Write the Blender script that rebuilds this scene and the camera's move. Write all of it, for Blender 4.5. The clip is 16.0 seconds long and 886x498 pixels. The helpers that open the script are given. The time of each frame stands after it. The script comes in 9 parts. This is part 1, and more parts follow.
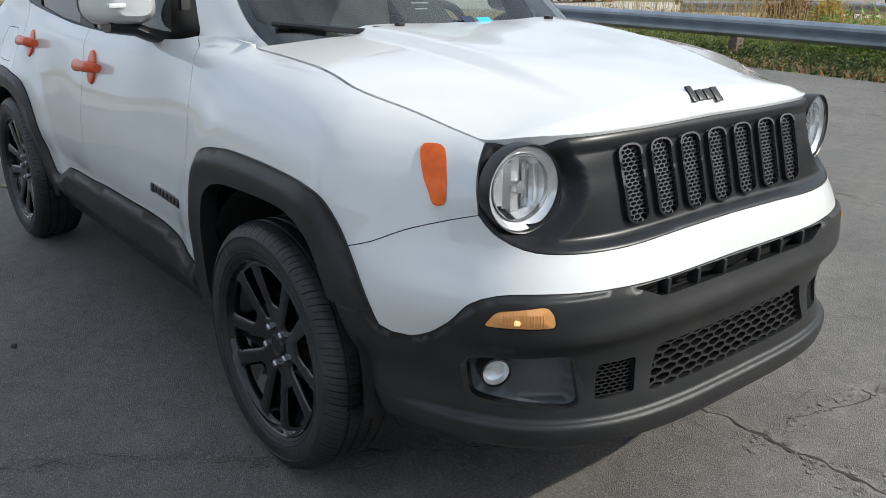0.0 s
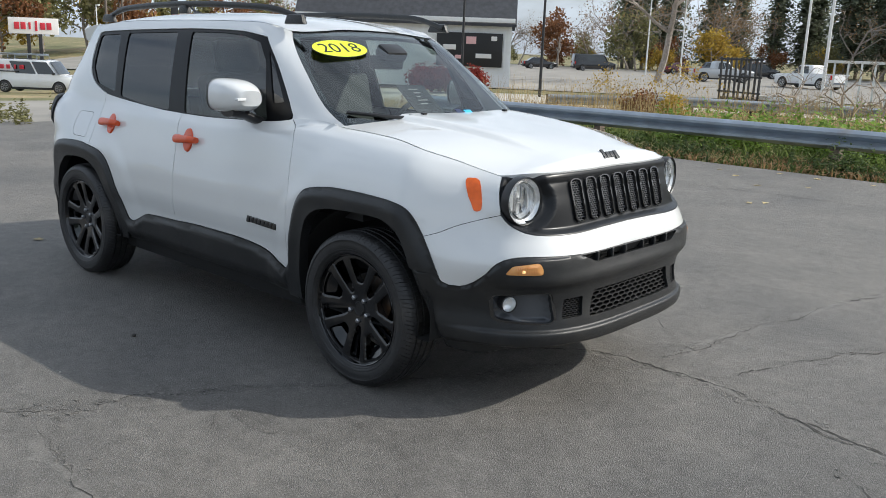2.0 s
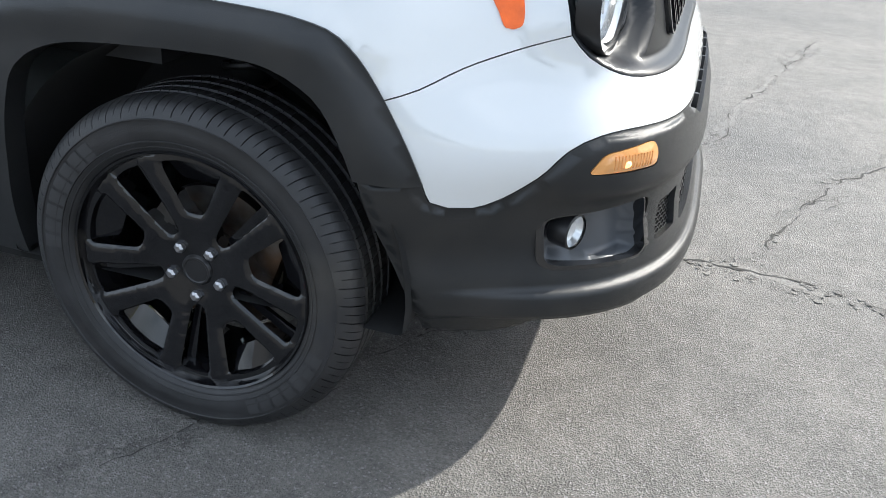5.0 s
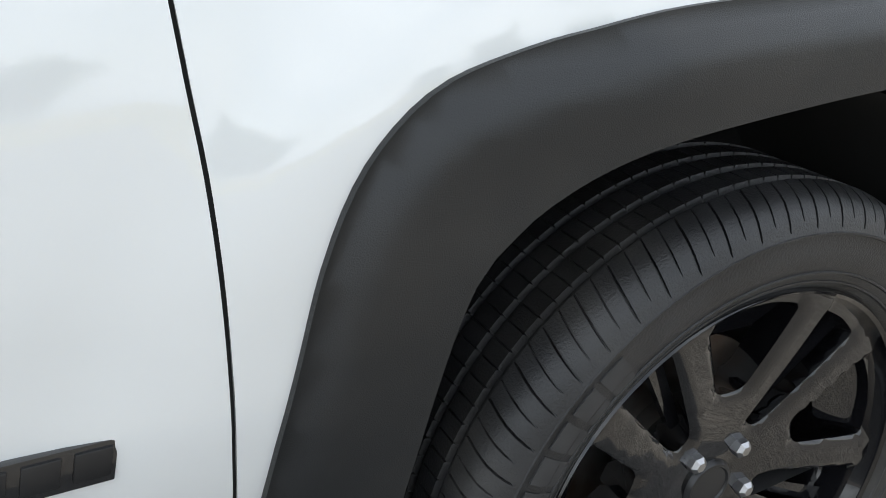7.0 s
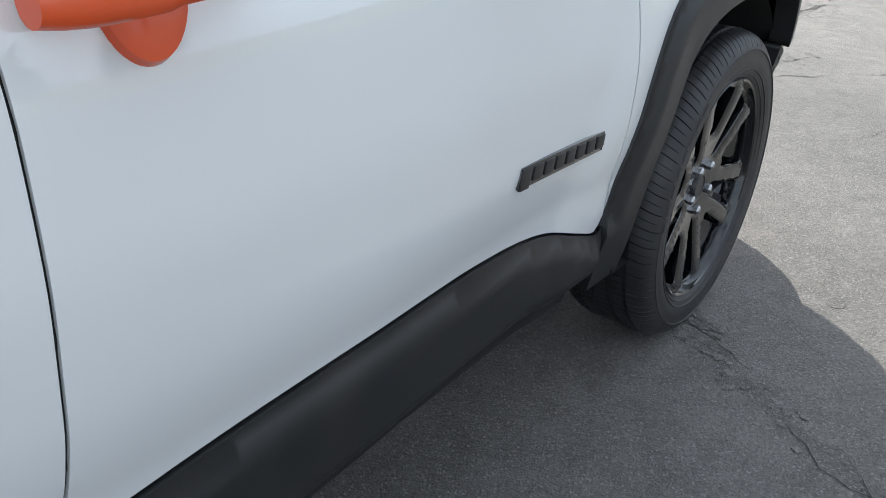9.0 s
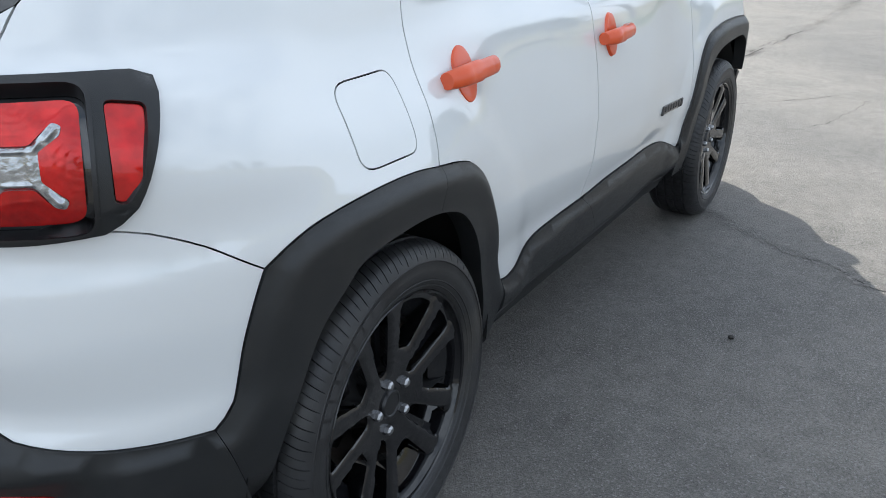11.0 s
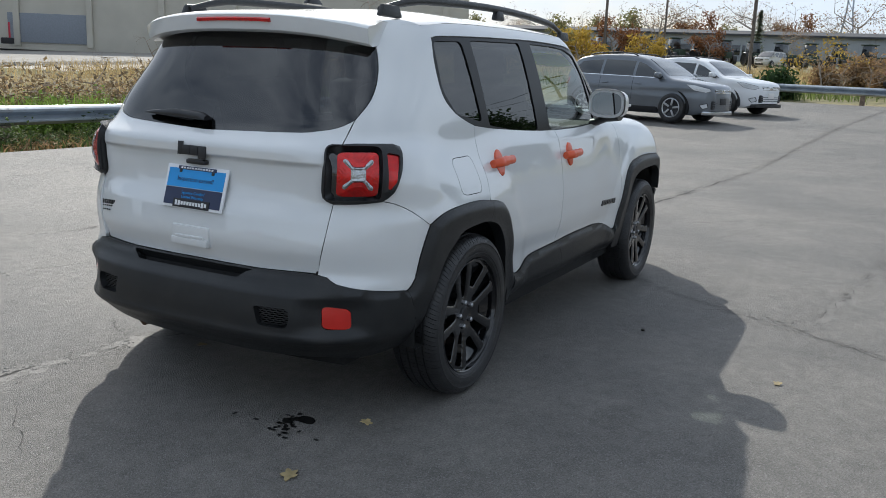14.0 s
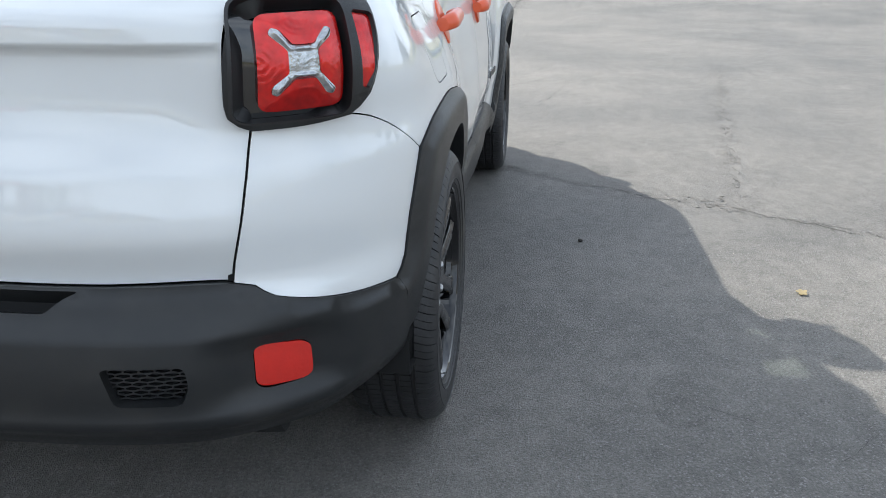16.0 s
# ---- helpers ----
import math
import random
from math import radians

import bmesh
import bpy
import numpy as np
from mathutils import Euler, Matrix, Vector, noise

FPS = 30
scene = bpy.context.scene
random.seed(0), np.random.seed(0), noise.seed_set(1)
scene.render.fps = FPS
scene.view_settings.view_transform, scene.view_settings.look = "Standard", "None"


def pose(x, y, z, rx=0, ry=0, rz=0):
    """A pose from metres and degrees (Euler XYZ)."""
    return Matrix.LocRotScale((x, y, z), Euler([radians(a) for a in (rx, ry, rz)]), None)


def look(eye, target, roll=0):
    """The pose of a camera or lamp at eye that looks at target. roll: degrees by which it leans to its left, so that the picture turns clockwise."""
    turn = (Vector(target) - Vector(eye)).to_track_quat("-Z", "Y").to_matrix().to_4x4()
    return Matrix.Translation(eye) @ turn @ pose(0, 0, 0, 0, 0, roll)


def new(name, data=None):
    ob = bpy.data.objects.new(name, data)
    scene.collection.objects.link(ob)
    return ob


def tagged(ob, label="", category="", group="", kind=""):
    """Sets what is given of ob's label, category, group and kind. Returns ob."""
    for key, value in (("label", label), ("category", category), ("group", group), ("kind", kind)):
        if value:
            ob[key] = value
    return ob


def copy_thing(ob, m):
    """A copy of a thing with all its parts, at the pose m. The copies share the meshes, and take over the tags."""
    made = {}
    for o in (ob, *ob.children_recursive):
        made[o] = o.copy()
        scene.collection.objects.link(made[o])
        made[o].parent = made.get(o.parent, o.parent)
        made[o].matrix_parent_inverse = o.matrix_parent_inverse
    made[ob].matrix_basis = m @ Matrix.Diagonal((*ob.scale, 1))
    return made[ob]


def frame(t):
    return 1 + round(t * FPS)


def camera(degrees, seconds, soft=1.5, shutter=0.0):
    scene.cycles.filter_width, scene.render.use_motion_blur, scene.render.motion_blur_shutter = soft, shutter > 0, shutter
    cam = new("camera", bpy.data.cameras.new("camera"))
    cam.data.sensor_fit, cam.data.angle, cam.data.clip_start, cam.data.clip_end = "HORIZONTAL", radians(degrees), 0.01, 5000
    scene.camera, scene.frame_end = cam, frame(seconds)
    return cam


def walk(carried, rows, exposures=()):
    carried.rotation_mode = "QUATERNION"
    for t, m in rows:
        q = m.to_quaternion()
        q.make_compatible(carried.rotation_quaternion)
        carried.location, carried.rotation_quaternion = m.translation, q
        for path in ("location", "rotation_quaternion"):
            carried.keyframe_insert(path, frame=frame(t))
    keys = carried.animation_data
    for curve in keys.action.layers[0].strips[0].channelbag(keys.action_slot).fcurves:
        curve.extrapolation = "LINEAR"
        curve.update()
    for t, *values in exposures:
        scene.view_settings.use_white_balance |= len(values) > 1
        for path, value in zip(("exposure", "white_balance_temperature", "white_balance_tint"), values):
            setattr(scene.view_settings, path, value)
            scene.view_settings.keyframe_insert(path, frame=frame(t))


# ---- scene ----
cam = camera(55.37, 16.0, 0.9)

PATH = [
    (0.0, (3.2111, -1.8323, 1.3706), (2.1161, -0.9331, 0.8782), 0.81),
    (0.5, (3.426, -2.2851, 1.4017), (2.3732, -1.3148, 0.9545), 1.49),
    (1.0, (3.6787, -2.7036, 1.4187), (2.6398, -1.6955, 1.0257), 2.18),
    (1.5, (3.8249, -3.0488, 1.4686), (2.8365, -1.983, 1.0983), 2.41),
    (2.0, (3.9398, -3.2789, 1.4742), (2.9693, -2.1878, 1.1312), 2.15),
    (2.5, (3.9582, -3.3705, 1.4715), (3.0056, -2.2643, 1.1268), 1.78),
    (3.0, (3.7623, -3.2617, 1.4442), (2.8437, -2.1354, 1.0732), 1.09),
    (3.2, (3.6596, -3.1873, 1.4078), (2.78, -2.0526, 0.9733), 0.7),
    (5.5, (1.697, -1.7905, 1.086), (1.4654, -0.47, 0.4133), 2.12),
    (6.0, (1.3388, -1.5591, 1.0312), (1.223, -0.2213, 0.3629), -0.92),
    (6.5, (0.9895, -1.4321, 1.0004), (1.1465, -0.0897, 0.3497), 0.78),
    (7.0, (0.6943, -1.341, 0.9807), (1.3235, -0.1456, 0.3286), -0.22),
    (7.5, (0.3997, -1.2568, 0.9959), (1.1936, -0.1908, 0.3007), 0.51),
    (8.0, (0.1482, -1.2949, 0.9907), (1.106, -0.3937, 0.2693), 4.38),
    (8.2, (0.0642, -1.3176, 0.9889), (1.0562, -0.4548, 0.2667), 4.5),
    (10.3, (-1.8177, -1.5073, 1.2918), (-0.6582, -0.8256, 0.6279), 0.76),
    (10.5, (-2.0311, -1.5316, 1.2842), (-0.8627, -0.8439, 0.6424), 0.7),
    (11.0, (-2.5333, -1.6828, 1.3104), (-1.3327, -0.986, 0.7421), 0.8),
    (11.5, (-2.9962, -1.8587, 1.3403), (-1.7543, -1.163, 0.8674), 1.22),
    (12.0, (-3.4187, -2.0953, 1.3702), (-2.1657, -1.4005, 0.9261), 1.88),
    (12.5, (-3.7986, -2.2485, 1.372), (-2.5273, -1.5531, 0.9842), 1.97),
    (13.0, (-4.1736, -2.3463, 1.3795), (-2.8944, -1.649, 1.0222), 2.2),
    (13.5, (-4.4261, -2.4545, 1.3812), (-3.1415, -1.756, 1.0467), 2.4),
    (14.0, (-4.4409, -2.4297, 1.375), (-3.1509, -1.7299, 1.0647), 2.32),
    (14.5, (-4.2385, -2.1794, 1.3378), (-2.9205, -1.53, 1.0359), 2.62),
    (15.0, (-3.957, -1.8762, 1.2603), (-2.5994, -1.3393, 0.9156), 2.49),
    (15.5, (-3.633, -1.4949, 1.2153), (-2.2423, -1.1443, 0.776), 1.76),
    (16.0, (-3.3098, -1.108, 1.1825), (-1.9114, -0.9353, 0.6681), 0.17),
]
EXPOSURES = [(0.0, 0.12, 6100, 8), (3.2, 0.12, 6100, 8), (5.4, 1.25, 6000, 8), (6.5, 1.32, 6300, 8), (7.5, 1.2, 6900, 8), (8.2, 0.9, 6200, 8), (10.4, 0.86, 6100, 8), (12.0, 0.82, 6100, 8), (13.0, 0.35, 6000, 8), (14.4, 0.03, 6000, 8), (15.2, 0.52, 6000, 8), (16.0, 0.92, 6100, 8)]
walk(cam, [(t, look(eye, target, roll)) for t, eye, target, roll in PATH], EXPOSURES)

# ---- light ----
TO_SUN = Vector((0.99, 0.92, 1.0)).normalized()
world = bpy.data.worlds.new("sky")
scene.world = world
world.use_nodes = True
wn, wl = world.node_tree.nodes, world.node_tree.links
sky = wn.new("ShaderNodeTexSky")
sky.sky_type, sky.sun_disc = "NISHITA", False
sky.sun_elevation = math.asin(TO_SUN.z)
sky.sun_rotation = math.atan2(TO_SUN.x, TO_SUN.y)
sky.air_density, sky.dust_density, sky.ozone_density = 1.0, 3.0, 1.0
# thin broken cloud over the whole sky
geo = wn.new("ShaderNodeTexCoord")
cloud = wn.new("ShaderNodeTexNoise")
cloud.inputs["Scale"].default_value, cloud.inputs["Detail"].default_value, cloud.inputs["Roughness"].default_value = 2.2, 8, 0.6
stretch = wn.new("ShaderNodeMapping")
stretch.inputs["Scale"].default_value = (1, 1, 2.6)
ramp = wn.new("ShaderNodeValToRGB")
ramp.color_ramp.elements[0].position, ramp.color_ramp.elements[1].position = 0.36, 0.62
ramp.color_ramp.elements[0].color, ramp.color_ramp.elements[1].color = (0.25, 0.25, 0.25, 1), (0.95, 0.95, 0.95, 1)
mix = wn.new("ShaderNodeMix")
mix.data_type = "RGBA"
mix.inputs["B"].default_value = (8.2, 8.8, 9.6, 1)
wl.new(geo.outputs["Generated"], stretch.inputs["Vector"])
wl.new(stretch.outputs[0], cloud.inputs["Vector"])
wl.new(cloud.outputs["Fac"], ramp.inputs["Fac"])
wl.new(ramp.outputs[0], mix.inputs["Factor"])
wl.new(sky.outputs[0], mix.inputs["A"])
wl.new(mix.outputs["Result"], wn["Background"].inputs["Color"])
wn["Background"].inputs["Strength"].default_value = 0.10

sun = new("sun", bpy.data.lights.new("sun", "SUN"))
sun.data.energy, sun.data.angle, sun.data.color = 3.9, radians(0.6), (1.0, 0.92, 0.80)
sun.matrix_world = look((0, 0, 20), Vector((0, 0, 20)) - TO_SUN)

# ---- materials ----
def material(name, color, rough=0.5, metal=0.0, vary=0.12, scale=8.0, bump=0.0, bump_scale=60.0, coat=0.0, spec=0.5, rough_vary=0.1, random_tint=0.0, second=None, second_scale=1.2, second_amount=(0.45, 0.65)):
    m = bpy.data.materials.new(name)
    m.use_nodes = True
    n, l = m.node_tree.nodes, m.node_tree.links
    b = n["Principled BSDF"]
    b.inputs["Metallic"].default_value = metal
    b.inputs["Coat Weight"].default_value, b.inputs["Coat Roughness"].default_value = coat, 0.03
    b.inputs["Specular IOR Level"].default_value = spec
    co = n.new("ShaderNodeTexCoord")
    t = n.new("ShaderNodeTexNoise")
    t.inputs["Scale"].default_value, t.inputs["Detail"].default_value = scale, 6
    l.new(co.outputs["Object"], t.inputs["Vector"])
    r = n.new("ShaderNodeMapRange")
    r.inputs["To Min"].default_value, r.inputs["To Max"].default_value = 1 - vary, 1 + vary
    r.inputs["From Min"].default_value, r.inputs["From Max"].default_value = 0.3, 0.7
    l.new(t.outputs["Fac"], r.inputs["Value"])
    value = r.outputs[0]
    if random_tint:
        info = n.new("ShaderNodeObjectInfo")
        rr = n.new("ShaderNodeMapRange")
        rr.inputs["To Min"].default_value, rr.inputs["To Max"].default_value = 1 - random_tint, 1 + random_tint
        l.new(info.outputs["Random"], rr.inputs["Value"])
        mu = n.new("ShaderNodeMath")
        mu.operation = "MULTIPLY"
        l.new(value, mu.inputs[0]), l.new(rr.outputs[0], mu.inputs[1])
        value = mu.outputs[0]
    base = n.new("ShaderNodeVectorMath")
    base.operation = "SCALE"
    base.inputs[0].default_value = color
    source = base.inputs[0]
    if second:
        t2 = n.new("ShaderNodeTexNoise")
        t2.inputs["Scale"].default_value, t2.inputs["Detail"].default_value = second_scale, 5
        l.new(co.outputs["Object"], t2.inputs["Vector"])
        r2 = n.new("ShaderNodeMapRange")
        r2.inputs["From Min"].default_value, r2.inputs["From Max"].default_value = second_amount
        l.new(t2.outputs["Fac"], r2.inputs["Value"])
        mx = n.new("ShaderNodeMix")
        mx.data_type = "RGBA"
        mx.inputs["A"].default_value, mx.inputs["B"].default_value = (*color, 1), (*second, 1)
        l.new(r2.outputs[0], mx.inputs["Factor"])
        l.new(mx.outputs["Result"], source)
    l.new(value, base.inputs["Scale"])
    l.new(base.outputs[0], b.inputs["Base Color"])
    q = n.new("ShaderNodeMapRange")
    q.inputs["To Min"].default_value, q.inputs["To Max"].default_value = max(0, rough * (1 - rough_vary)), min(1, rough * (1 + rough_vary))
    l.new(t.outputs["Fac"], q.inputs["Value"])
    l.new(q.outputs[0], b.inputs["Roughness"])
    if bump:
        t3 = n.new("ShaderNodeTexNoise")
        t3.inputs["Scale"].default_value, t3.inputs["Detail"].default_value = bump_scale, 4
        l.new(co.outputs["Object"], t3.inputs["Vector"])
        bp = n.new("ShaderNodeBump")
        bp.inputs["Strength"].default_value, bp.inputs["Distance"].default_value = min(1, bump), 0.004
        l.new(t3.outputs["Fac"], bp.inputs["Height"])
        l.new(bp.outputs[0], b.inputs["Normal"])
    return m


def glass(name, tint, rough=0.0, gloss=0.05):
    """A tinted pane: sheer colour with a clear gloss."""
    m = bpy.data.materials.new(name)
    m.use_nodes = True
    n, l = m.node_tree.nodes, m.node_tree.links
    n.remove(n["Principled BSDF"])
    tr, gl, mx, fr = n.new("ShaderNodeBsdfTransparent"), n.new("ShaderNodeBsdfGlossy"), n.new("ShaderNodeMixShader"), n.new("ShaderNodeLayerWeight")
    power, scale = n.new("ShaderNodeMath"), n.new("ShaderNodeMath")
    power.operation, scale.operation = "POWER", "MULTIPLY_ADD"
    power.inputs[1].default_value, scale.inputs[1].default_value, scale.inputs[2].default_value = 5, 1 - gloss, gloss
    fr.inputs["Blend"].default_value = 0.5
    tr.inputs["Color"].default_value = (*tint, 1)
    gl.inputs["Roughness"].default_value = rough
    l.new(fr.outputs["Facing"], power.inputs[0]), l.new(power.outputs[0], scale.inputs[0])
    l.new(scale.outputs[0], mx.inputs["Fac"])
    l.new(tr.outputs[0], mx.inputs[1]), l.new(gl.outputs[0], mx.inputs[2])
    l.new(mx.outputs[0], n["Material Output"].inputs["Surface"])
    return m


def lamp_lens(name, color, rough=0.12, glow=0.0):
    """Coloured moulded plastic, lit a little from within by its own bulb where glow is given."""
    m = material(name, color, rough, vary=0.06, scale=30, coat=1.0, bump=0.25, bump_scale=140)
    b = m.node_tree.nodes["Principled BSDF"]
    b.inputs["Transmission Weight"].default_value = 0.15
    if glow:
        b.inputs["Emission Color"].default_value = (*color, 1)
        b.inputs["Emission Strength"].default_value = glow
    return m


WHITE = material("white_paint", (0.70, 0.71, 0.705), 0.42, vary=0.015, scale=3, coat=1.0, rough_vary=0.2)
WHITE.node_tree.nodes["Principled BSDF"].inputs["Coat IOR"].default_value = 1.85
WHITE.node_tree.nodes["Principled BSDF"].inputs["Coat Roughness"].default_value = 0.012
CLADDING = material("dark_grained_plastic", (0.016, 0.017, 0.018), 0.38, vary=0.10, scale=5, bump=0.20, bump_scale=900, spec=0.42, second=(0.023, 0.023, 0.023), second_scale=9)
BEZEL_GREY = material("dark_satin_panel", (0.011, 0.012, 0.014), 0.34, vary=0.1, scale=7, spec=0.30)
SATIN_GREY = material("satin_grey_plastic", (0.085, 0.090, 0.098), 0.30, vary=0.1, scale=9)
GLOSS_BLACK = material("gloss_black", (0.010, 0.010, 0.011), 0.08, vary=0.15, scale=9, coat=1.0)
TRIM_BLACK = material("satin_black_trim", (0.014, 0.014, 0.015), 0.35, vary=0.2, scale=12)
# Near-black of underside parts; also stands in for shade in gaps and openings.
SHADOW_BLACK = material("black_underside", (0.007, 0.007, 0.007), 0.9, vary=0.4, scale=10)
RUBBER = material("tyre_rubber", (0.018, 0.018, 0.019), 0.46, vary=0.35, scale=14, bump=0.25, bump_scale=420, second=(0.050, 0.046, 0.040), second_scale=5, second_amount=(0.52, 0.8))
RUBBER_TEXT = material("tyre_lettering", (0.030, 0.030, 0.031), 0.55, vary=0.2, scale=30)
WHEEL_BLACK = material("black_wheel_lacquer", (0.006, 0.006, 0.007), 0.10, vary=0.2, scale=12, coat=1.0, spec=0.15)
WHEEL_BLACK.node_tree.nodes["Principled BSDF"].inputs["Coat IOR"].default_value = 1.5
STEEL = material("steel", (0.42, 0.42, 0.43), 0.35, 1.0, vary=0.15, scale=30)
DULL_STEEL = material("brake_steel", (0.16, 0.155, 0.15), 0.5, 1.0, vary=0.35, scale=20, second=(0.11, 0.07, 0.045), second_scale=9)
CHROME = material("chrome", (0.85, 0.86, 0.87), 0.06, 1.0, vary=0.03, scale=20)
SATIN_SILVER = material("satin_silver", (0.60, 0.61, 0.62), 0.22, 0.9, vary=0.05, scale=20)
BRIGHT_METAL = material("lamp_reflector", (0.86, 0.87, 0.88), 0.16, 0.60, vary=0.10, scale=40, bump=0.5, bump_scale=26)
MESH_GREY = material("grey_mesh", (0.085, 0.085, 0.09), 0.35, vary=0.1)
ORANGE = material("orange_paint", (0.70, 0.088, 0.018), 0.34, vary=0.05, scale=12, coat=0.45)
AMBER = material("amber_lens", (0.80, 0.125, 0.008), 0.22, 0.5, vary=0.15, scale=50, coat=0.5, bump=0.3, bump_scale=60)
AMBER_LIT = lamp_lens("amber_lens_lit", (0.80, 0.38, 0.12), glow=0.05)
AMBER_RIB = lamp_lens("amber_rib", (0.80, 0.33, 0.09), 0.10, glow=0.03)
BULB = lamp_lens("lit_bulb", (1.0, 0.62, 0.24), glow=0.7)
RED_LENS = material("red_lens", (0.56, 0.006, 0.004), 0.22, 0.55, vary=0.25, scale=45, coat=1.0, bump=0.15, bump_scale=120, spec=0.3)
CROSS_LENS = material("clear_lamp_plastic", (0.42, 0.43, 0.44), 0.14, 0.85, vary=0.25, scale=70, coat=0.8, bump=0.55, bump_scale=75)
RED_REFLECTOR = lamp_lens("red_reflector", (0.72, 0.025, 0.015))
CLEAR_LENS = lamp_lens("clear_lens", (0.75, 0.77, 0.78), 0.05)
GLASS = glass("windscreen_glass", (0.72, 0.79, 0.76), gloss=0.12)
PILLAR_BLACK = material("black_window_trim", (0.006, 0.006, 0.007), 0.30, vary=0.2, scale=12, spec=0.22)
PRIVACY = glass("privacy_glass", (0.055, 0.060, 0.066), gloss=0.115)
LAMP_GLASS = glass("lamp_cover", (0.96, 0.97, 0.97), gloss=0.035)
MIRROR = material("mirror_glass", (0.85, 0.87, 0.88), 0.01, 1.0, vary=0.0)
INTERIOR = material("black_interior", (0.035, 0.035, 0.036), 0.65, vary=0.2, scale=20, bump=0.2, bump_scale=300)
HEADLINER = material("pale_headliner", (0.42, 0.41, 0.39), 0.85, vary=0.08, scale=20)
# ---- body surfaces ----
def curve(x, *pairs):
    """Smooth curve through (x, y) pairs (monotone cubic)."""
    n = len(pairs)
    if x <= pairs[0][0]:
        return pairs[0][1]
    if x >= pairs[-1][0]:
        return pairs[-1][1]
    d = [(pairs[i + 1][1] - pairs[i][1]) / (pairs[i + 1][0] - pairs[i][0]) for i in range(n - 1)]
    m = [d[0]] + [0 if d[i - 1] * d[i] <= 0 else 2 * d[i - 1] * d[i] / (d[i - 1] + d[i]) for i in range(1, n - 1)] + [d[-1]]
    for i in range(n - 1):
        if x <= pairs[i + 1][0]:
            h = pairs[i + 1][0] - pairs[i][0]
            t = (x - pairs[i][0]) / h
            return (pairs[i][1] * (1 + 2 * t) * (1 - t) ** 2 + h * m[i] * t * (1 - t) ** 2
                    + pairs[i + 1][1] * t * t * (3 - 2 * t) + h * m[i + 1] * t * t * (t - 1))


def smooth(a, b, x):
    t = min(1, max(0, (x - a) / (b - a)))
    return t * t * (3 - 2 * t)


CF, CR = 1.30, -1.30      # centres of the front and rear corner curves


def front_x(v):
    return curve(v, (0.20, 2.06), (0.30, 2.15), (0.36, 2.175), (0.50, 2.155), (0.62, 2.16), (0.72, 2.135), (0.80, 2.10), (0.95, 2.065), (1.03, 2.045), (1.07, 2.00))


def rear_x(v):
    return curve(v, (0.20, 1.98), (0.32, 2.06), (0.45, 2.085), (0.56, 2.07), (0.62, 2.045), (0.72, 2.055), (0.80, 2.045), (0.88, 2.024), (0.96, 2.019), (1.05, 2.017), (1.10, 1.985), (1.18, 1.93))


def half_width(x, v):
    door = curve(v, (0.20, 0.78), (0.34, 0.815), (0.44, 0.828), (0.52, 0.836), (0.58, 0.850), (0.64, 0.857), (0.72, 0.857), (0.85, 0.843), (0.97, 0.822), (1.05, 0.805), (1.10, 0.785), (1.14, 0.755), (1.18, 0.72))
    fender = curve(v, (0.20, 0.80), (0.40, 0.855), (0.60, 0.875), (0.80, 0.880), (0.90, 0.864), (0.97, 0.835), (1.02, 0.795), (1.05, 0.745), (1.07, 0.685))
    quarter = curve(v, (0.20, 0.79), (0.40, 0.850), (0.60, 0.872), (0.80, 0.878), (0.90, 0.850), (1.00, 0.805), (1.10, 0.770), (1.18, 0.748))
    f, q = smooth(0.55, 1.15, x), smooth(-0.75, -1.2, x)
    r = math.hypot(abs(x) - 1.285, v - 0.36)      # the skin swells round the wheel arches
    return door + f * (fender - door) + q * (quarter - door) - 0.010 * smooth(0.59, 0.69, r) * (1 - smooth(0.78, 1.15, r))


def lift(x):
    """How far the upper edge of the body lies above the level it has at the headlamps."""
    return curve(x, (-2.0, 0.02), (0.0, 0.0), (0.6, 0.02), (0.9, 0.055), (1.3, 0.045), (1.7, 0.0), (1.95, -0.035), (2.1, -0.05))


def body(u, v):
    """A point of the right side of the body. u: 0..90 round the front corner, then centimetres back along the side to 350, then 350..440 round the rear corner."""
    if u < 90:
        a, b, n, draw = front_x(v) - CF, half_width(CF, v), 3.5 + 1.2 * smooth(0.52, 0.70, v) + 1.2 * smooth(0.74, 0.92, v), 0.09 + 0.075 * smooth(0.60, 0.85, v)
        c, s = math.cos(radians(u)), math.sin(radians(u))
        r = ((c / a) ** n + (s / b) ** n) ** (-1 / n)
        for _ in range(5):      # the sides draw in before the nose
            r = ((c / a) ** n + (s / (b * (1 - draw * smooth(0.28, 0.74, r * c / a)))) ** n) ** (-1 / n)
        x, y = CF + r * c, r * s
    elif u <= 350:
        x = CF - (u - 90) / 100
        y = half_width(x, v)
    else:
        a, b, n = rear_x(v) + CR, half_width(CR, v), 3.3 + 0.5 * smooth(0.86, 1.0, v)
        s, c = math.cos(radians(u - 350)), math.sin(radians(u - 350))
        r = ((c / a) ** n + (s / b) ** n) ** (-1 / n)
        swell = curve(v, (0.84, 0.0), (0.94, 0.026), (1.02, 0.036), (1.08, 0.030), (1.13, 0.012), (1.18, 0.0))
        for _ in range(4):      # the shoulder swells out towards the tail lamp
            r = ((c / a) ** n + (s / (b + swell * smooth(0.05, 0.60, r * c / a))) ** n) ** (-1 / n)
        x, y = CR - r * c, r * s
        x += 0.017 * smooth(0.80, 0.93, v) * smooth(1.003, 0.986, v) * smooth(0.60, 0.46, y)      # the tailgate is set back below its crease
    return x, -y, v + lift(x) * smooth(0.80, 1.05, v)


GF, GR = 0.10, -1.15      # corner centres of the cabin


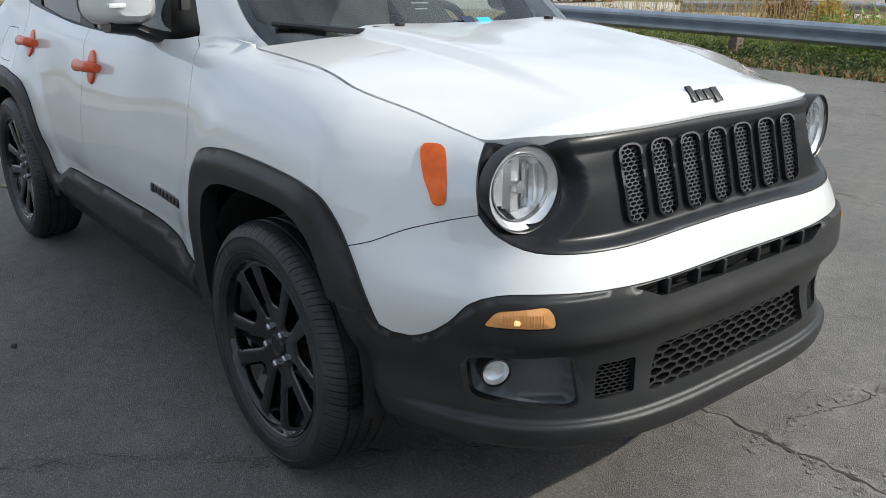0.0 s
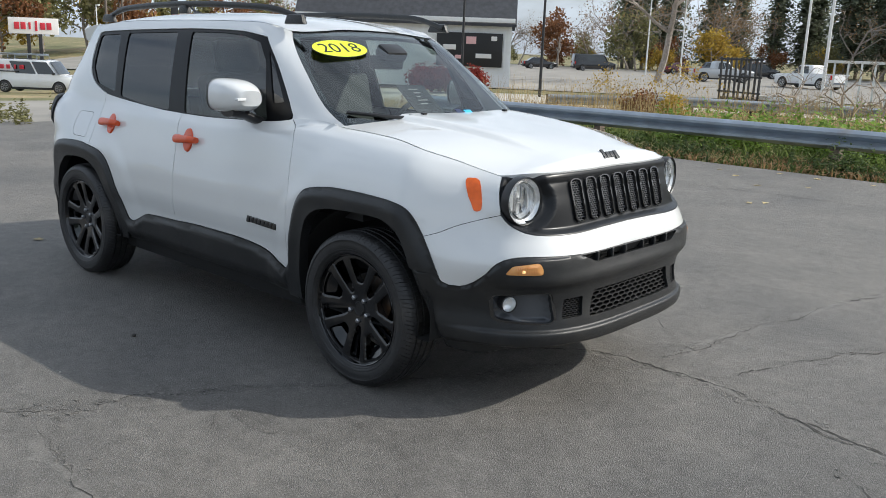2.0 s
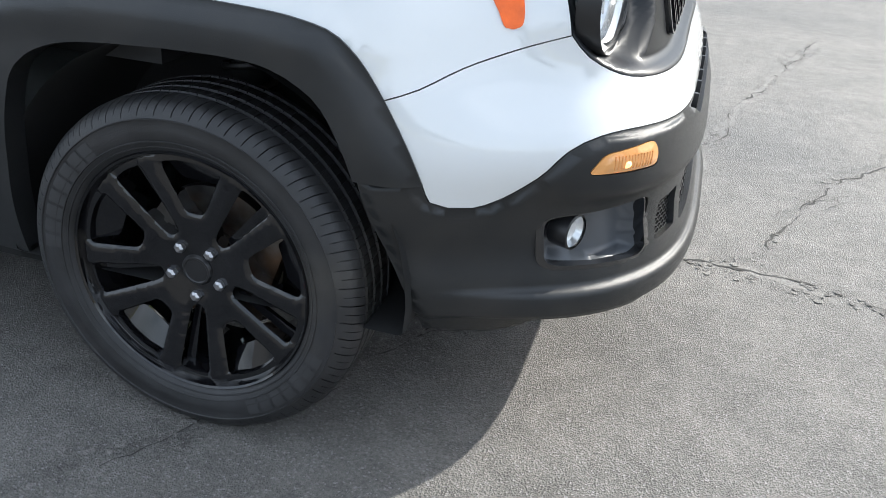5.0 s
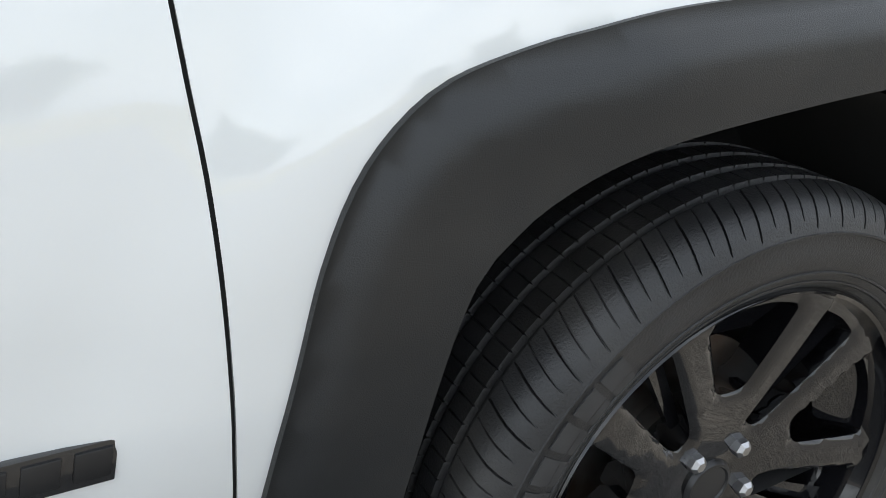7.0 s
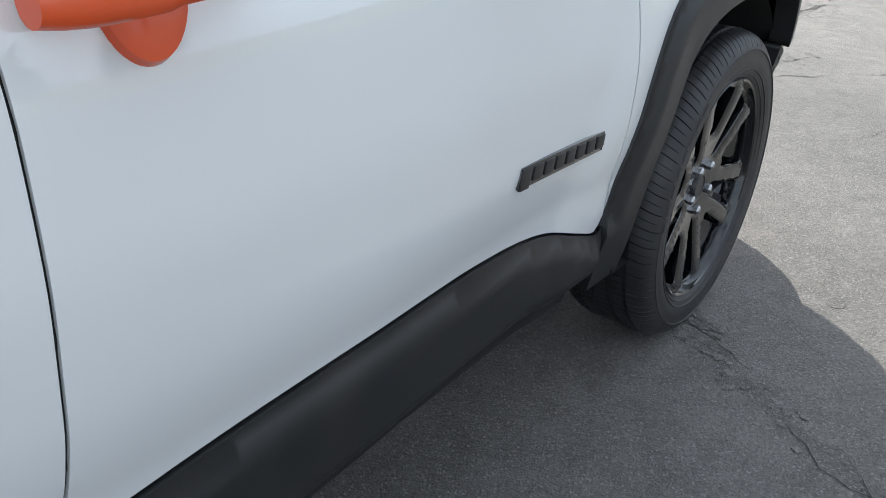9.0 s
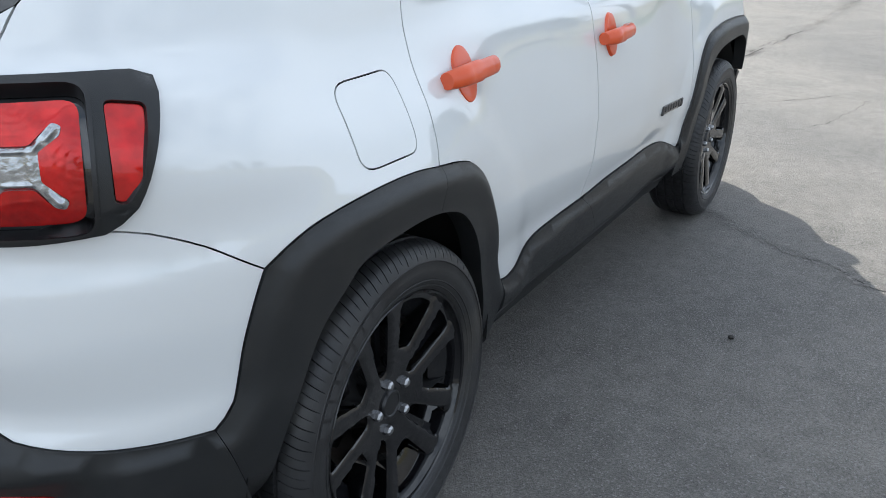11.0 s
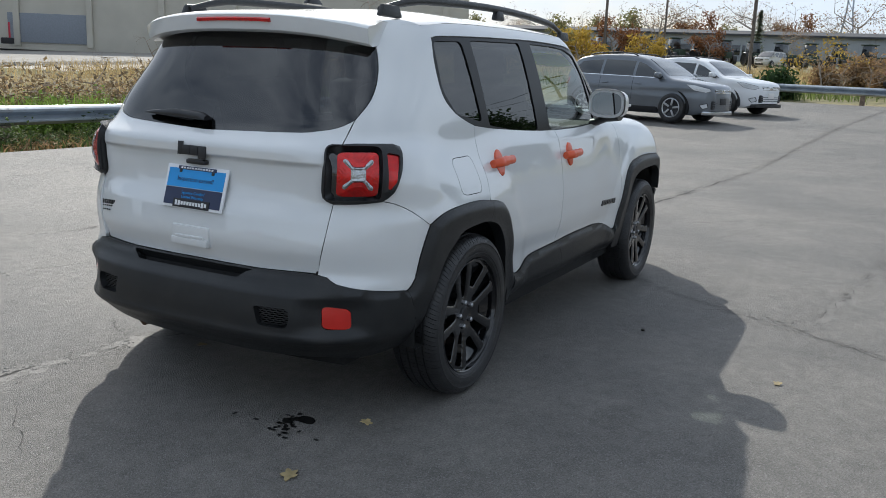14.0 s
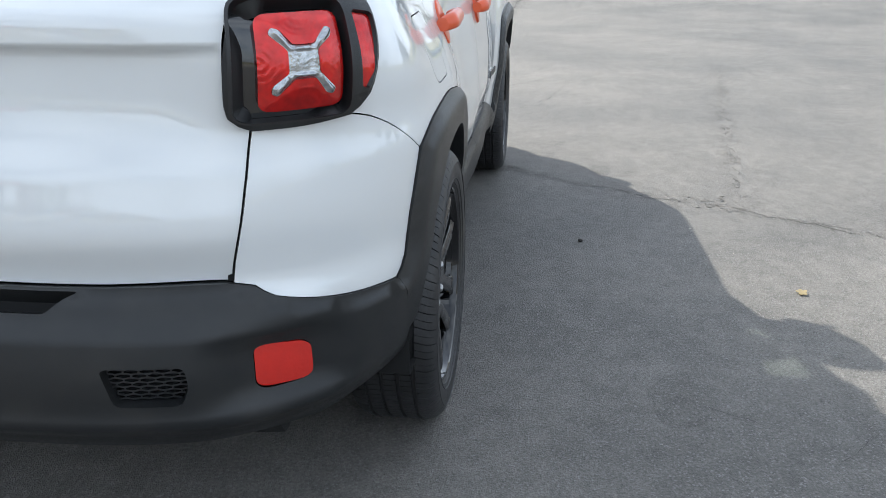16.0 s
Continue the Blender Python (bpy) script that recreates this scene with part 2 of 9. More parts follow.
def cabin(u, v):
    """A point of the right side of the glasshouse: windscreen, side glass, rear window. Same u, about its own corners."""
    b = curve(v, (1.02, 0.775), (1.12, 0.762), (1.30, 0.722), (1.45, 0.680), (1.55, 0.640), (1.60, 0.595), (1.64, 0.50))
    if u < 90:
        a, n = curve(v, (1.02, 1.34), (1.10, 1.22), (1.20, 1.075), (1.35, 0.83), (1.50, 0.56), (1.58, 0.38), (1.64, 0.20)) - GF, 3.4
        c, s = math.cos(radians(u)), math.sin(radians(u))
        r = ((c / a) ** n + (s / b) ** n) ** (-1 / n)
        return GF + r * c, -r * s, v
    side = 100 * (GF - GR)
    if u <= 90 + side:
        return GF - (u - 90) / 100, -b, v
    a, n = curve(v, (1.02, 1.96), (1.12, 1.935), (1.20, 1.90), (1.35, 1.82), (1.48, 1.735), (1.56, 1.67), (1.64, 1.50)) + GR, 3.6 + 1.0 * smooth(1.40, 1.15, v)
    s, c = math.cos(radians(u - 90 - side)), math.sin(radians(u - 90 - side))
    r = ((c / a) ** n + (s / b) ** n) ** (-1 / n)
    return GR - r * c, -r * s, v


def cabin_u(x, y):
    if x > GF:
        return math.degrees(math.atan2(abs(y), x - GF))
    if x >= GR:
        return 90 + (GF - x) * 100
    return 90 + 100 * (GF - GR) + math.degrees(math.atan2(GR - x, abs(y)))


def shell(u, v):
    """The whole outer skin: the body below the belt, running over into the cabin above it. u < 0 and u > 440 are the left side."""
    if u < 0 or u > 440:
        x, y, z = shell(-u if u < 0 else 880 - u, v)
        return x, -y, z
    if u < 120 or v < 1.03:
        return body(u, v)
    x, y, z = body(u, min(v, 1.16))
    w = smooth(1.03, 1.16, v) * smooth(120, 165, u)
    q = cabin(cabin_u(x, y), v)
    return x + w * (q[0] - x), y + w * (q[1] - y), v + (z - min(v, 1.16)) * (1 - w)


def glasshouse(u, v):
    if u < 0 or u > 305:
        x, y, z = cabin(-u if u < 0 else 610 - u, v)
        return x, -y, z
    return cabin(u, v)
# ---- end of surfaces ----

# ---- mesh helpers ----
from mathutils import geometry


def link(name, mesh, mat, parent=None, label=""):
    ob = new(name, mesh)
    mesh.materials.append(mat)
    if parent is not None:
        ob.parent = parent
    return tagged(ob, label)


def part(name, bm, mat, parent=None, label="", flat=False):
    """Links a bmesh as one mesh object under a thing or a part."""
    mesh = bpy.data.meshes.new(name)
    bm.to_mesh(mesh)
    bm.free()
    if not flat:
        mesh.shade_smooth()
        mesh.set_sharp_from_angle(angle=radians(38))
    return link(name, mesh, mat, parent, label)


def empty(name, label, category, group="", m=None):
    ob = new(name)
    if m is not None:
        ob.matrix_basis = m
    return tagged(ob, label, category, group)


def flipped(ob, parent=None):
    """The same part on the other side of the car."""
    mesh = ob.data.copy()
    n = len(mesh.vertices)
    co = np.empty(n * 3)
    mesh.vertices.foreach_get("co", co)
    co[1::3] *= -1
    normals = np.array([c.vector[:] for c in mesh.corner_normals]) if mesh.has_custom_normals else None
    faces = [tuple(p.vertices) for p in mesh.polygons]
    twin = bpy.data.meshes.new(mesh.name)
    twin.from_pydata(co.reshape(-1, 3).tolist(), [], [f[::-1] for f in faces])
    bpy.data.meshes.remove(mesh)
    twin.shade_smooth()
    if normals is not None:
        out, k = [], 0
        for f in faces:
            out += [(a, -b, c) for a, b, c in normals[k:k + len(f)][::-1]]
            k += len(f)
        twin.normals_split_custom_set(out)
    else:
        twin.set_sharp_from_angle(angle=radians(38))
    other = link(ob.name.split(".")[0], twin, ob.data.materials[0], parent or ob.parent, ob.get("label", ""))
    return other


def spline(points, step=1.5, closed=False):
    """Catmull-Rom through the points, at about even steps. v is scaled to centimetres."""
    pts = [Vector((p[0], p[1])) for p in points]
    n, out = len(pts), []
    for i in range(n if closed else n - 1):
        p1, p2 = pts[i], pts[(i + 1) % n]
        p0 = pts[i - 1] if i or closed else 2 * p1 - p2
        p3 = pts[(i + 2) % n] if closed or i + 2 < n else 2 * p2 - p1
        k = max(1, int((p2 - p1).length / step))
        for j in range(k):
            t = j / k
            out.append(0.5 * (2 * p1 + (p2 - p0) * t + (2 * p0 - 5 * p1 + 4 * p2 - p3) * t * t + (3 * p1 - p0 - 3 * p2 + p3) * t ** 3))
    if not closed:
        out.append(pts[-1])
    return out


def line(*points, step=1.5):
    """A seam as a smooth run of (u, v) points; v given in metres, returned in centimetres."""
    return spline([(u, v * 100) for u, v in points], step)


def ring(*runs):
    """Joins runs of points end to end into one closed outline, leaving out doubled points."""
    out = []
    for r in runs:
        for p in r:
            if not out or (p - out[-1]).length > 0.05:
                out.append(p.copy())
    if (out[0] - out[-1]).length < 0.05:
        out.pop()
    return out


def mirrored(run, about):
    return [Vector((2 * about - p.x, p.y)) for p in reversed(run)]


def rounded(points, radius, step=0.6):
    """A closed outline with rounded corners; points in centimetres."""
    pts, out = [Vector(p) for p in points], []
    n = len(pts)
    for i in range(n):
        a, b, c = pts[i - 1], pts[i], pts[(i + 1) % n]
        r = min(radius, (a - b).length * 0.48, (c - b).length * 0.48)
        p, q = b + (a - b).normalized() * r, b + (c - b).normalized() * r
        for j in range(6):
            t = j / 5
            out.append(p * (1 - t) ** 2 + 2 * b * t * (1 - t) + q * t * t)
    dense = []
    for i, p in enumerate(out):
        q = out[(i + 1) % len(out)]
        k = max(1, int((q - p).length / step))
        dense += [p.lerp(q, j / k) for j in range(k)]
    return dense


def area(loop):
    return 0.5 * sum(loop[i - 1].x * loop[i].y - loop[i].x * loop[i - 1].y for i in range(len(loop)))


def inset(loop, d):
    """The outline moved inwards by d."""
    if area(loop) < 0:
        loop = loop[::-1]
    n, out = len(loop), []
    for i in range(n):
        a, b, c = loop[i - 1], loop[i], loop[(i + 1) % n]
        e, f = (b - a).normalized(), (c - b).normalized()
        t = Vector((-(e.y + f.y), e.x + f.x))
        k = max(0.35, t.length_squared / 2)
        out.append(b + t / k * d * (0.5 * 1.0) * 1.0 if t.length > 1e-6 else b.copy())
    return out


def inside(loops, pts):
    """Which points lie inside an odd number of the outlines."""
    x, y = pts[:, 0], pts[:, 1]
    odd = np.zeros(len(pts), bool)
    for loop in loops:
        a = np.array([p[:] for p in loop])
        b = np.roll(a, -1, 0)
        for (x0, y0), (x1, y1) in zip(a, b):
            if y0 != y1:
                odd ^= ((y0 > y) != (y1 > y)) & (x < (x1 - x0) * (y - y0) / (y1 - y0) + x0)
    return odd


def gap_to(loops, pts):
    """The distance of each point from the nearest outline."""
    best = np.full(len(pts), 1e9)
    for loop in loops:
        a = np.array([p[:] for p in loop])
        d = np.roll(a, -1, 0) - a
        ll = (d ** 2).sum(1) + 1e-12
        for (p, e, l2) in zip(a, d, ll):
            t = np.clip(((pts - p) @ e) / l2, 0, 1)
            best = np.minimum(best, ((pts - p - t[:, None] * e) ** 2).sum(1))
    return np.sqrt(best)


def sheet(name, outline, mat, parent, where, off=0.0, thick=0.014, grid=3.0, gap=0.2, holes=(), shape=None, label="", edge=0.0015, edge_width=0.3, flip=False, draft=0.0, flat_face=False, middle=(0.0, 0.0, 0.7)):
    """A curved panel: the outline is filled with a fine net, laid on the surface where(u, v), raised by off (and shape(distance, u, v)), with its edges turned in."""
    loops = [inset(outline, gap)] + [(inset(h, -gap) if area(h) > 0 else inset(h[::-1], -gap)) for h in holes]
    rim = np.array([p[:] for p in loops[0]])
    lo, hi = rim.min(0), rim.max(0)
    gx, gy = np.meshgrid(np.arange(lo[0], hi[0], grid), np.arange(lo[1], hi[1], grid * 0.9))
    gx = gx + (np.arange(gx.shape[0]) % 2 * grid * 0.5)[:, None]
    inner = np.stack([gx.ravel(), gy.ravel()], 1)
    keep = inside(loops, inner)
    inner = inner[keep]
    if len(inner):
        inner = inner[gap_to(loops, inner) > max(grid * 0.42, edge_width * 1.12 if flat_face else 0)]
    verts, edges = [], []
    lip = []
    for loop in loops:
        s = len(verts)
        verts += [Vector(p[:]) for p in loop]
        edges += [(s + i, s + (i + 1) % len(loop)) for i in range(len(loop))]
        lip.append((s, len(loop)))
    # a second row just inside the rim keeps the rounded edge narrow
    seconds, second = [], max(0.35, edge_width if flat_face else 0)
    for k, loop in enumerate(loops):
        near = inset(loop, second if k == 0 else -second)
        arr = np.array([p[:] for p in near])
        ok = inside(loops, arr) & (gap_to(loops, arr) > second * 0.72)
        seconds += [Vector(p) for p in arr[ok]]
    verts += seconds + [Vector(p) for p in inner]
    co, _, faces, *_ = geometry.delaunay_2d_cdt(verts, edges, [], 0, 1e-5)
    tri = np.array([f[:3] for f in faces if len(f) == 3])
    flat = np.array([p[:] for p in co])
    cen = flat[tri].mean(1)
    tri = tri[inside(loops, cen)]
    used = np.unique(tri)
    index = -np.ones(len(flat), int)
    index[used] = np.arange(len(used))
    flat, tri = flat[used], index[tri]
    dist = gap_to(loops, flat)
    outer = gap_to(loops[:1], flat) if shape else dist

    def at(p, q):
        return np.array(where(p, q / 100))

    place, normal = np.empty((len(flat), 3)), np.empty((len(flat), 3))
    for i, (p, q) in enumerate(flat):
        c = at(p, q)
        n = np.cross(at(p + 0.25, q) - c, at(p, q + 0.25) - c)
        n /= np.linalg.norm(n) + 1e-12
        place[i], normal[i] = c, n
    centre = np.array(middle)
    if ((place - centre) * normal).sum() < 0:
        normal *= -1
    if flip:
        normal *= -1
    rise = np.full(len(flat), float(off))
    if shape:
        rise += np.array([shape(d, p, q / 100) for d, (p, q) in zip(outer, flat)])
    rise -= edge * np.clip(1 - dist / (edge_width * (0.72 if flat_face else 1)), 0, 1)
    top = place + rise[:, None] * normal
    a, b, c = top[tri[:, 0]], top[tri[:, 1]], top[tri[:, 2]]
    fn = np.cross(b - a, c - a)
    wrong = (fn * normal[tri[:, 0]]).sum(1) < 0
    tri[wrong] = tri[wrong][:, ::-1]
    fn[wrong] *= -1
    if shape and not flat_face:
        step = 0.2

        def moved(du, dv):
            pts = flat + (du, dv)
            far = gap_to(loops[:1], pts) * np.where(inside(loops[:1], pts), 1, -1)
            return np.array([at(p, q) for p, q in pts]) + np.array([off + shape(d, p, q / 100) for d, (p, q) in zip(far, pts)])[:, None] * normal
        fine = np.cross(moved(step, 0) - moved(-step, 0), moved(0, step) - moved(0, -step))
        fine /= np.linalg.norm(fine, axis=1)[:, None] + 1e-12
        fine *= np.sign((fine * normal).sum(1))[:, None]
        normal = fine
    elif shape:
        smooth_normal = normal
        normal = np.zeros_like(top)
        for k in range(3):
            np.add.at(normal, tri[:, k], fn)
        normal /= np.linalg.norm(normal, axis=1)[:, None] + 1e-12
    if flat_face:
        normal = np.where((dist > edge_width * 0.70)[:, None], smooth_normal, normal)
    # turned-in rim
    count = {}
    for t in tri:
        for e in ((t[0], t[1]), (t[1], t[2]), (t[2], t[0])):
            count[e] = 1
    border = [e for e in count if (e[1], e[0]) not in count]
    points, faces = top.tolist(), tri.tolist()
    corner = normal[tri.ravel()].tolist()
    if thick:
        lower, side = {}, {}
        for i in sorted({v for e in border for v in e}):
            side[i] = np.zeros(3)
        for a, b in border:
            n = np.cross(top[a] - top[b], -normal[a])
            side[a], side[b] = side[a] + n, side[b] + n
        for i in side:
            side[i] = side[i] / (np.linalg.norm(side[i]) + 1e-12)
            lower[i] = len(points)
            points.append((top[i] - normal[i] * thick + side[i] * draft).tolist())
            side[i] = (side[i] + normal[i] * draft / thick).tolist()
        for a, b in border:
            faces.append((b, a, lower[a], lower[b]))
            corner += [side[b], side[a], side[a], side[b]]
    mesh = bpy.data.meshes.new(name)
    mesh.from_pydata(points, [], faces)
    mesh.shade_smooth()
    mesh.normals_split_custom_set(corner)
    return link(name, mesh, mat, parent, label)


def lathe(profile, steps=64, axis="y", closed=False):
    """A bmesh turned about an axis through the origin; profile: (radius, along)."""
    bm = bmesh.new()
    rows = []
    for k in range(steps):
        c, s = math.cos(2 * math.pi * k / steps), math.sin(2 * math.pi * k / steps)
        rows.append([bm.verts.new((r * c, a, r * s) if axis == "y" else (r * c, r * s, a)) for r, a in profile])
    for k in range(steps):
        a, b = rows[k], rows[(k + 1) % steps]
        for i in range(len(profile) - (0 if closed else 1)):
            j = (i + 1) % len(profile)
            bm.faces.new((a[i], a[j], b[j], b[i]))
    bmesh.ops.remove_doubles(bm, verts=bm.verts, dist=1e-6)
    bmesh.ops.recalc_face_normals(bm, faces=bm.faces)
    return bm


def block(size, at=(0, 0, 0), bevel=0.004, turn=None, segments=2, taper=None):
    """A bmesh box with rounded edges."""
    bm = bmesh.new()
    bmesh.ops.create_cube(bm, size=1)
    for v in bm.verts:
        v.co = Vector((v.co.x * size[0], v.co.y * size[1], v.co.z * size[2]))
        if taper and v.co.z > 0:
            v.co.x *= taper[0]
            v.co.y *= taper[1]
    if bevel:
        bmesh.ops.bevel(bm, geom=bm.edges[:], offset=bevel, segments=segments, affect="EDGES", profile=0.6)
    m = Matrix.Translation(at)
    if turn is not None:
        m = m @ turn.to_4x4()
    bmesh.ops.transform(bm, matrix=m, verts=bm.verts)
    return bm


def join(*bms):
    out = bmesh.new()
    for bm in bms:
        mesh = bpy.data.meshes.new("tmp")
        bm.to_mesh(mesh)
        bm.free()
        out.from_mesh(mesh)
        bpy.data.meshes.remove(mesh)
    return out


def tube(points, radius, sides=8, cap=True, flatten=1.0):
    """A bmesh pipe along the points; radius a number or one for each point."""
    bm = bmesh.new()
    pts = [Vector(p) for p in points]
    rows = []
    for i, p in enumerate(pts):
        d = (pts[min(i + 1, len(pts) - 1)] - pts[max(i - 1, 0)]).normalized()
        side = d.cross(Vector((0, 0, 1)))
        side = side.normalized() if side.length > 1e-3 else Vector((1, 0, 0))
        up = side.cross(d)
        r = radius[i] if isinstance(radius, (list, tuple)) else radius
        rows.append([bm.verts.new(p + side * r * math.cos(2 * math.pi * k / sides) + up * r * flatten * math.sin(2 * math.pi * k / sides)) for k in range(sides)])
    for a, b in zip(rows, rows[1:]):
        for k in range(sides):
            bm.faces.new((a[k], a[(k + 1) % sides], b[(k + 1) % sides], b[k]))
    if cap:
        bm.faces.new(rows[0][::-1]), bm.faces.new(rows[-1])
    bmesh.ops.recalc_face_normals(bm, faces=bm.faces)
    return bm


def loft(rows, closed=True, cap=True):
    """A bmesh skin over rows of points."""
    bm = bmesh.new()
    vs = [[bm.verts.new(p) for p in r] for r in rows]
    n = len(vs[0])
    for a, b in zip(vs, vs[1:]):
        for k in range(n if closed else n - 1):
            bm.faces.new((a[k], a[(k + 1) % n], b[(k + 1) % n], b[k]))
    if cap and closed:
        bm.faces.new(vs[0][::-1]), bm.faces.new(vs[-1])
    bmesh.ops.recalc_face_normals(bm, faces=bm.faces)
    return bm


def lettering(name, words, size, m, mat, parent=None, extrude=0.001, align="CENTER"):
    """Raised words in the built-in font, as a mesh."""
    cu = bpy.data.curves.new(name, "FONT")
    cu.body, cu.size, cu.extrude, cu.align_x, cu.align_y = words, size, extrude, align, "CENTER"
    tmp = bpy.data.objects.new(name, cu)
    mesh = bpy.data.meshes.new_from_object(tmp)
    bpy.data.objects.remove(tmp)
    bpy.data.curves.remove(cu)
    mesh.transform(m)
    return link(name, mesh, mat, parent)

# ---- the white compact SUV ----
suv = empty("compact_suv", "white compact SUV with black cladding and orange door handles on asphalt", "car")


def pair(ob):
    return ob, flipped(ob)


# seams, right side, front to rear
ARCH_F = line((62.57, 0.5990), (64.50, 0.6699), (66.81, 0.7409), (68.68, 0.7893), (70.42, 0.8225), (72.67, 0.8470), (76.62, 0.8599), (82.92, 0.8643), (92, 0.866), (106, 0.864), (114, 0.857), (119, 0.851), (125, 0.838), (129, 0.815), (132, 0.780), (134.5, 0.728), (136.6, 0.660), (139, 0.580), (140.6, 0.510), (141.5, 0.455))
OPEN_F = line((60.51, 0.2504), (64.14, 0.3917), (68.14, 0.5307), (69.60, 0.6080), (71.01, 0.6693), (72.87, 0.7262), (74.95, 0.7579), (78.33, 0.7815), (82.92, 0.7904), (92, 0.789), (106, 0.781), (113, 0.769), (118, 0.750), (121, 0.730), (124, 0.698), (127, 0.618), (129.5, 0.512), (131, 0.420), (131.5, 0.300))
EDGE_LOW = line((62.57, 0.5990), (61.59, 0.5627), (59.53, 0.5511), (56.70, 0.5503), (53.69, 0.5701), (50.58, 0.6132), (48.02, 0.6638), (44.52, 0.6901), (39.63, 0.6972), (30.56, 0.6919), (19.71, 0.6860), (0.00, 0.6880))
SEAM_F = line((66.81, 0.7409), (63.18, 0.7585), (58.45, 0.7915), (52.75, 0.8221), (47.33, 0.8536))
BEZEL_LOW = line((47.33, 0.8536), (45.30, 0.8150), (41.27, 0.7842), (36.05, 0.7728), (25.99, 0.7689), (14.61, 0.7740), (0.00, 0.7770))
BEZEL_SIDE = line((47.33, 0.8536), (47.80, 0.9230), (47.70, 0.9818), (47.12, 1.0191))
BEZEL_TOP = line((47.12, 1.0191), (39.53, 1.0415), (28.89, 1.0495), (14.89, 1.0505), (0.00, 1.0520))
HOOD_SIDE = line((47.12, 1.0191), (53.04, 1.0260), (63.26, 1.0435), (79.41, 1.0564), (95, 1.060), (113.8, 1.062), (121, 1.066))
COWL_SIDE = line((121, 1.066), (131, 1.085), (141, 1.105), (149.5, 1.118))
DOOR_FRONT = line((149.5, 1.118), (145, 1.060), (142.0, 0.990), (141.4, 0.915), (141.1, 0.850), (140.9, 0.800), (141.0, 0.730), (141.3, 0.650), (141.8, 0.570), (142.0, 0.510), (141.5, 0.455))
BELT_F = line((149.5, 1.118), (165, 1.104), (187, 1.098), (215, 1.092), (241.8, 1.092))
BELT_R = line((241.8, 1.092), (265, 1.097), (290, 1.110), (315, 1.127), (331.5, 1.145))
DOOR_MID = line((241.8, 1.092), (241.2, 0.986), (241.0, 0.876), (242.2, 0.696), (243.4, 0.558), (244.7, 0.498))
CLAD_TOP_F = line((141.5, 0.455), (143.5, 0.424), (149, 0.441), (157, 0.470), (165, 0.489), (175, 0.501), (192, 0.510), (224, 0.509), (244.7, 0.498))
CLAD_TOP_R = line((244.7, 0.498), (267, 0.488), (277, 0.480), (283, 0.458), (288, 0.433), (293, 0.420), (297, 0.428))
ARCH_R1 = line((297, 0.428), (299.5, 0.465), (303.6, 0.545), (309.3, 0.672), (314.4, 0.752), (320.5, 0.799), (327, 0.819), (335.5, 0.831))
ARCH_R2 = line((335.5, 0.831), (343, 0.840), (351.00, 0.8430), (357.02, 0.8411), (362.08, 0.8363), (366.14, 0.8277), (369.51, 0.8111), (372.17, 0.7897))
ARCH_R3 = line((372.17, 0.7897), (373.53, 0.7424), (374.95, 0.6779), (376.48, 0.5829), (378.68, 0.5444))
DOOR_REAR = line((335.5, 0.831), (334, 0.878), (333.4, 0.950), (332.8, 1.020), (332, 1.090), (331.5, 1.145))
OPEN_R = line((306.8, 0.300), (307.6, 0.334), (310, 0.430), (316.7, 0.567), (322.3, 0.659), (328.7, 0.715), (337.8, 0.744), (348, 0.750), (358.04, 0.7382), (362.11, 0.7006), (365.88, 0.6511), (368.90, 0.5686), (372.65, 0.4326), (374.30, 0.3236))
SEAM_Q = line((372.17, 0.7897), (377.53, 0.8446), (382.32, 0.8765), (385.68, 0.8867))
LIGHT_OUT = line((385.68, 0.8867), (382.91, 0.9170), (380.75, 0.9885), (379.89, 1.0486), (380.06, 1.0697), (381.91, 1.0813), (391.78, 1.0803), (394.68, 1.0748))
LIGHT_IN = line((394.68, 1.0748), (397.52, 1.0600), (398.80, 1.0098), (399.23, 0.9546), (398.99, 0.8958), (396.61, 0.8744))
LIGHT_LOW = line((396.61, 0.8744), (391.08, 0.8774), (385.68, 0.8867))
GATE_UP = line((394.68, 1.0748), (393.12, 1.1152), (390.58, 1.1806))
GATE_LOW = line((396.61, 0.8744), (397.90, 0.8024), (399.36, 0.6957), (400.16, 0.6130))
GLASS_LOW = line((390.58, 1.1806), (394.84, 1.1529), (400.10, 1.1360), (407.82, 1.1234), (440.00, 1.1060))
GLASS_SIDE = line((390.58, 1.1806), (385.50, 1.2610), (382.71, 1.3401), (381.80, 1.4100), (382.41, 1.4800), (384.43, 1.5350))
EDGE_REAR = line((378.68, 0.5444), (389.16, 0.5611), (396.03, 0.5836), (400.16, 0.6130), (417.08, 0.6126), (440.00, 0.6130))
SILL_F = line((141.5, 0.300), (160, 0.302), (200, 0.315), (234, 0.312))
SPLIT = line((244.7, 0.498), (239, 0.440), (234.5, 0.380), (234, 0.312))
SILL_R = line((234, 0.312), (270, 0.312), (300, 0.300))
WINDOW_REAR = line((331.5, 1.145), (340, 1.172), (349, 1.212), (354.72, 1.2801), (356.61, 1.4000), (355.51, 1.5050))
ROOF_REAR = line((355.51, 1.5050), (358.02, 1.5400), (366.12, 1.5650), (376.31, 1.5620), (384.43, 1.5350))


def samples(*runs):
    a = np.array([p[:] for r in runs for p in r[:-1]])
    b = np.array([p[:] for r in runs for p in r[1:]])
    return a, b - a, ((b - a) ** 2).sum(1) + 1e-12


def d_from(segments, u, v):
    a, e, ll = segments
    w = np.array((u, v * 100)) - a
    t = np.clip((w * e).sum(1) / ll, 0, 1)
    return float(np.sqrt(((w - t[:, None] * e) ** 2).sum(1).min()))


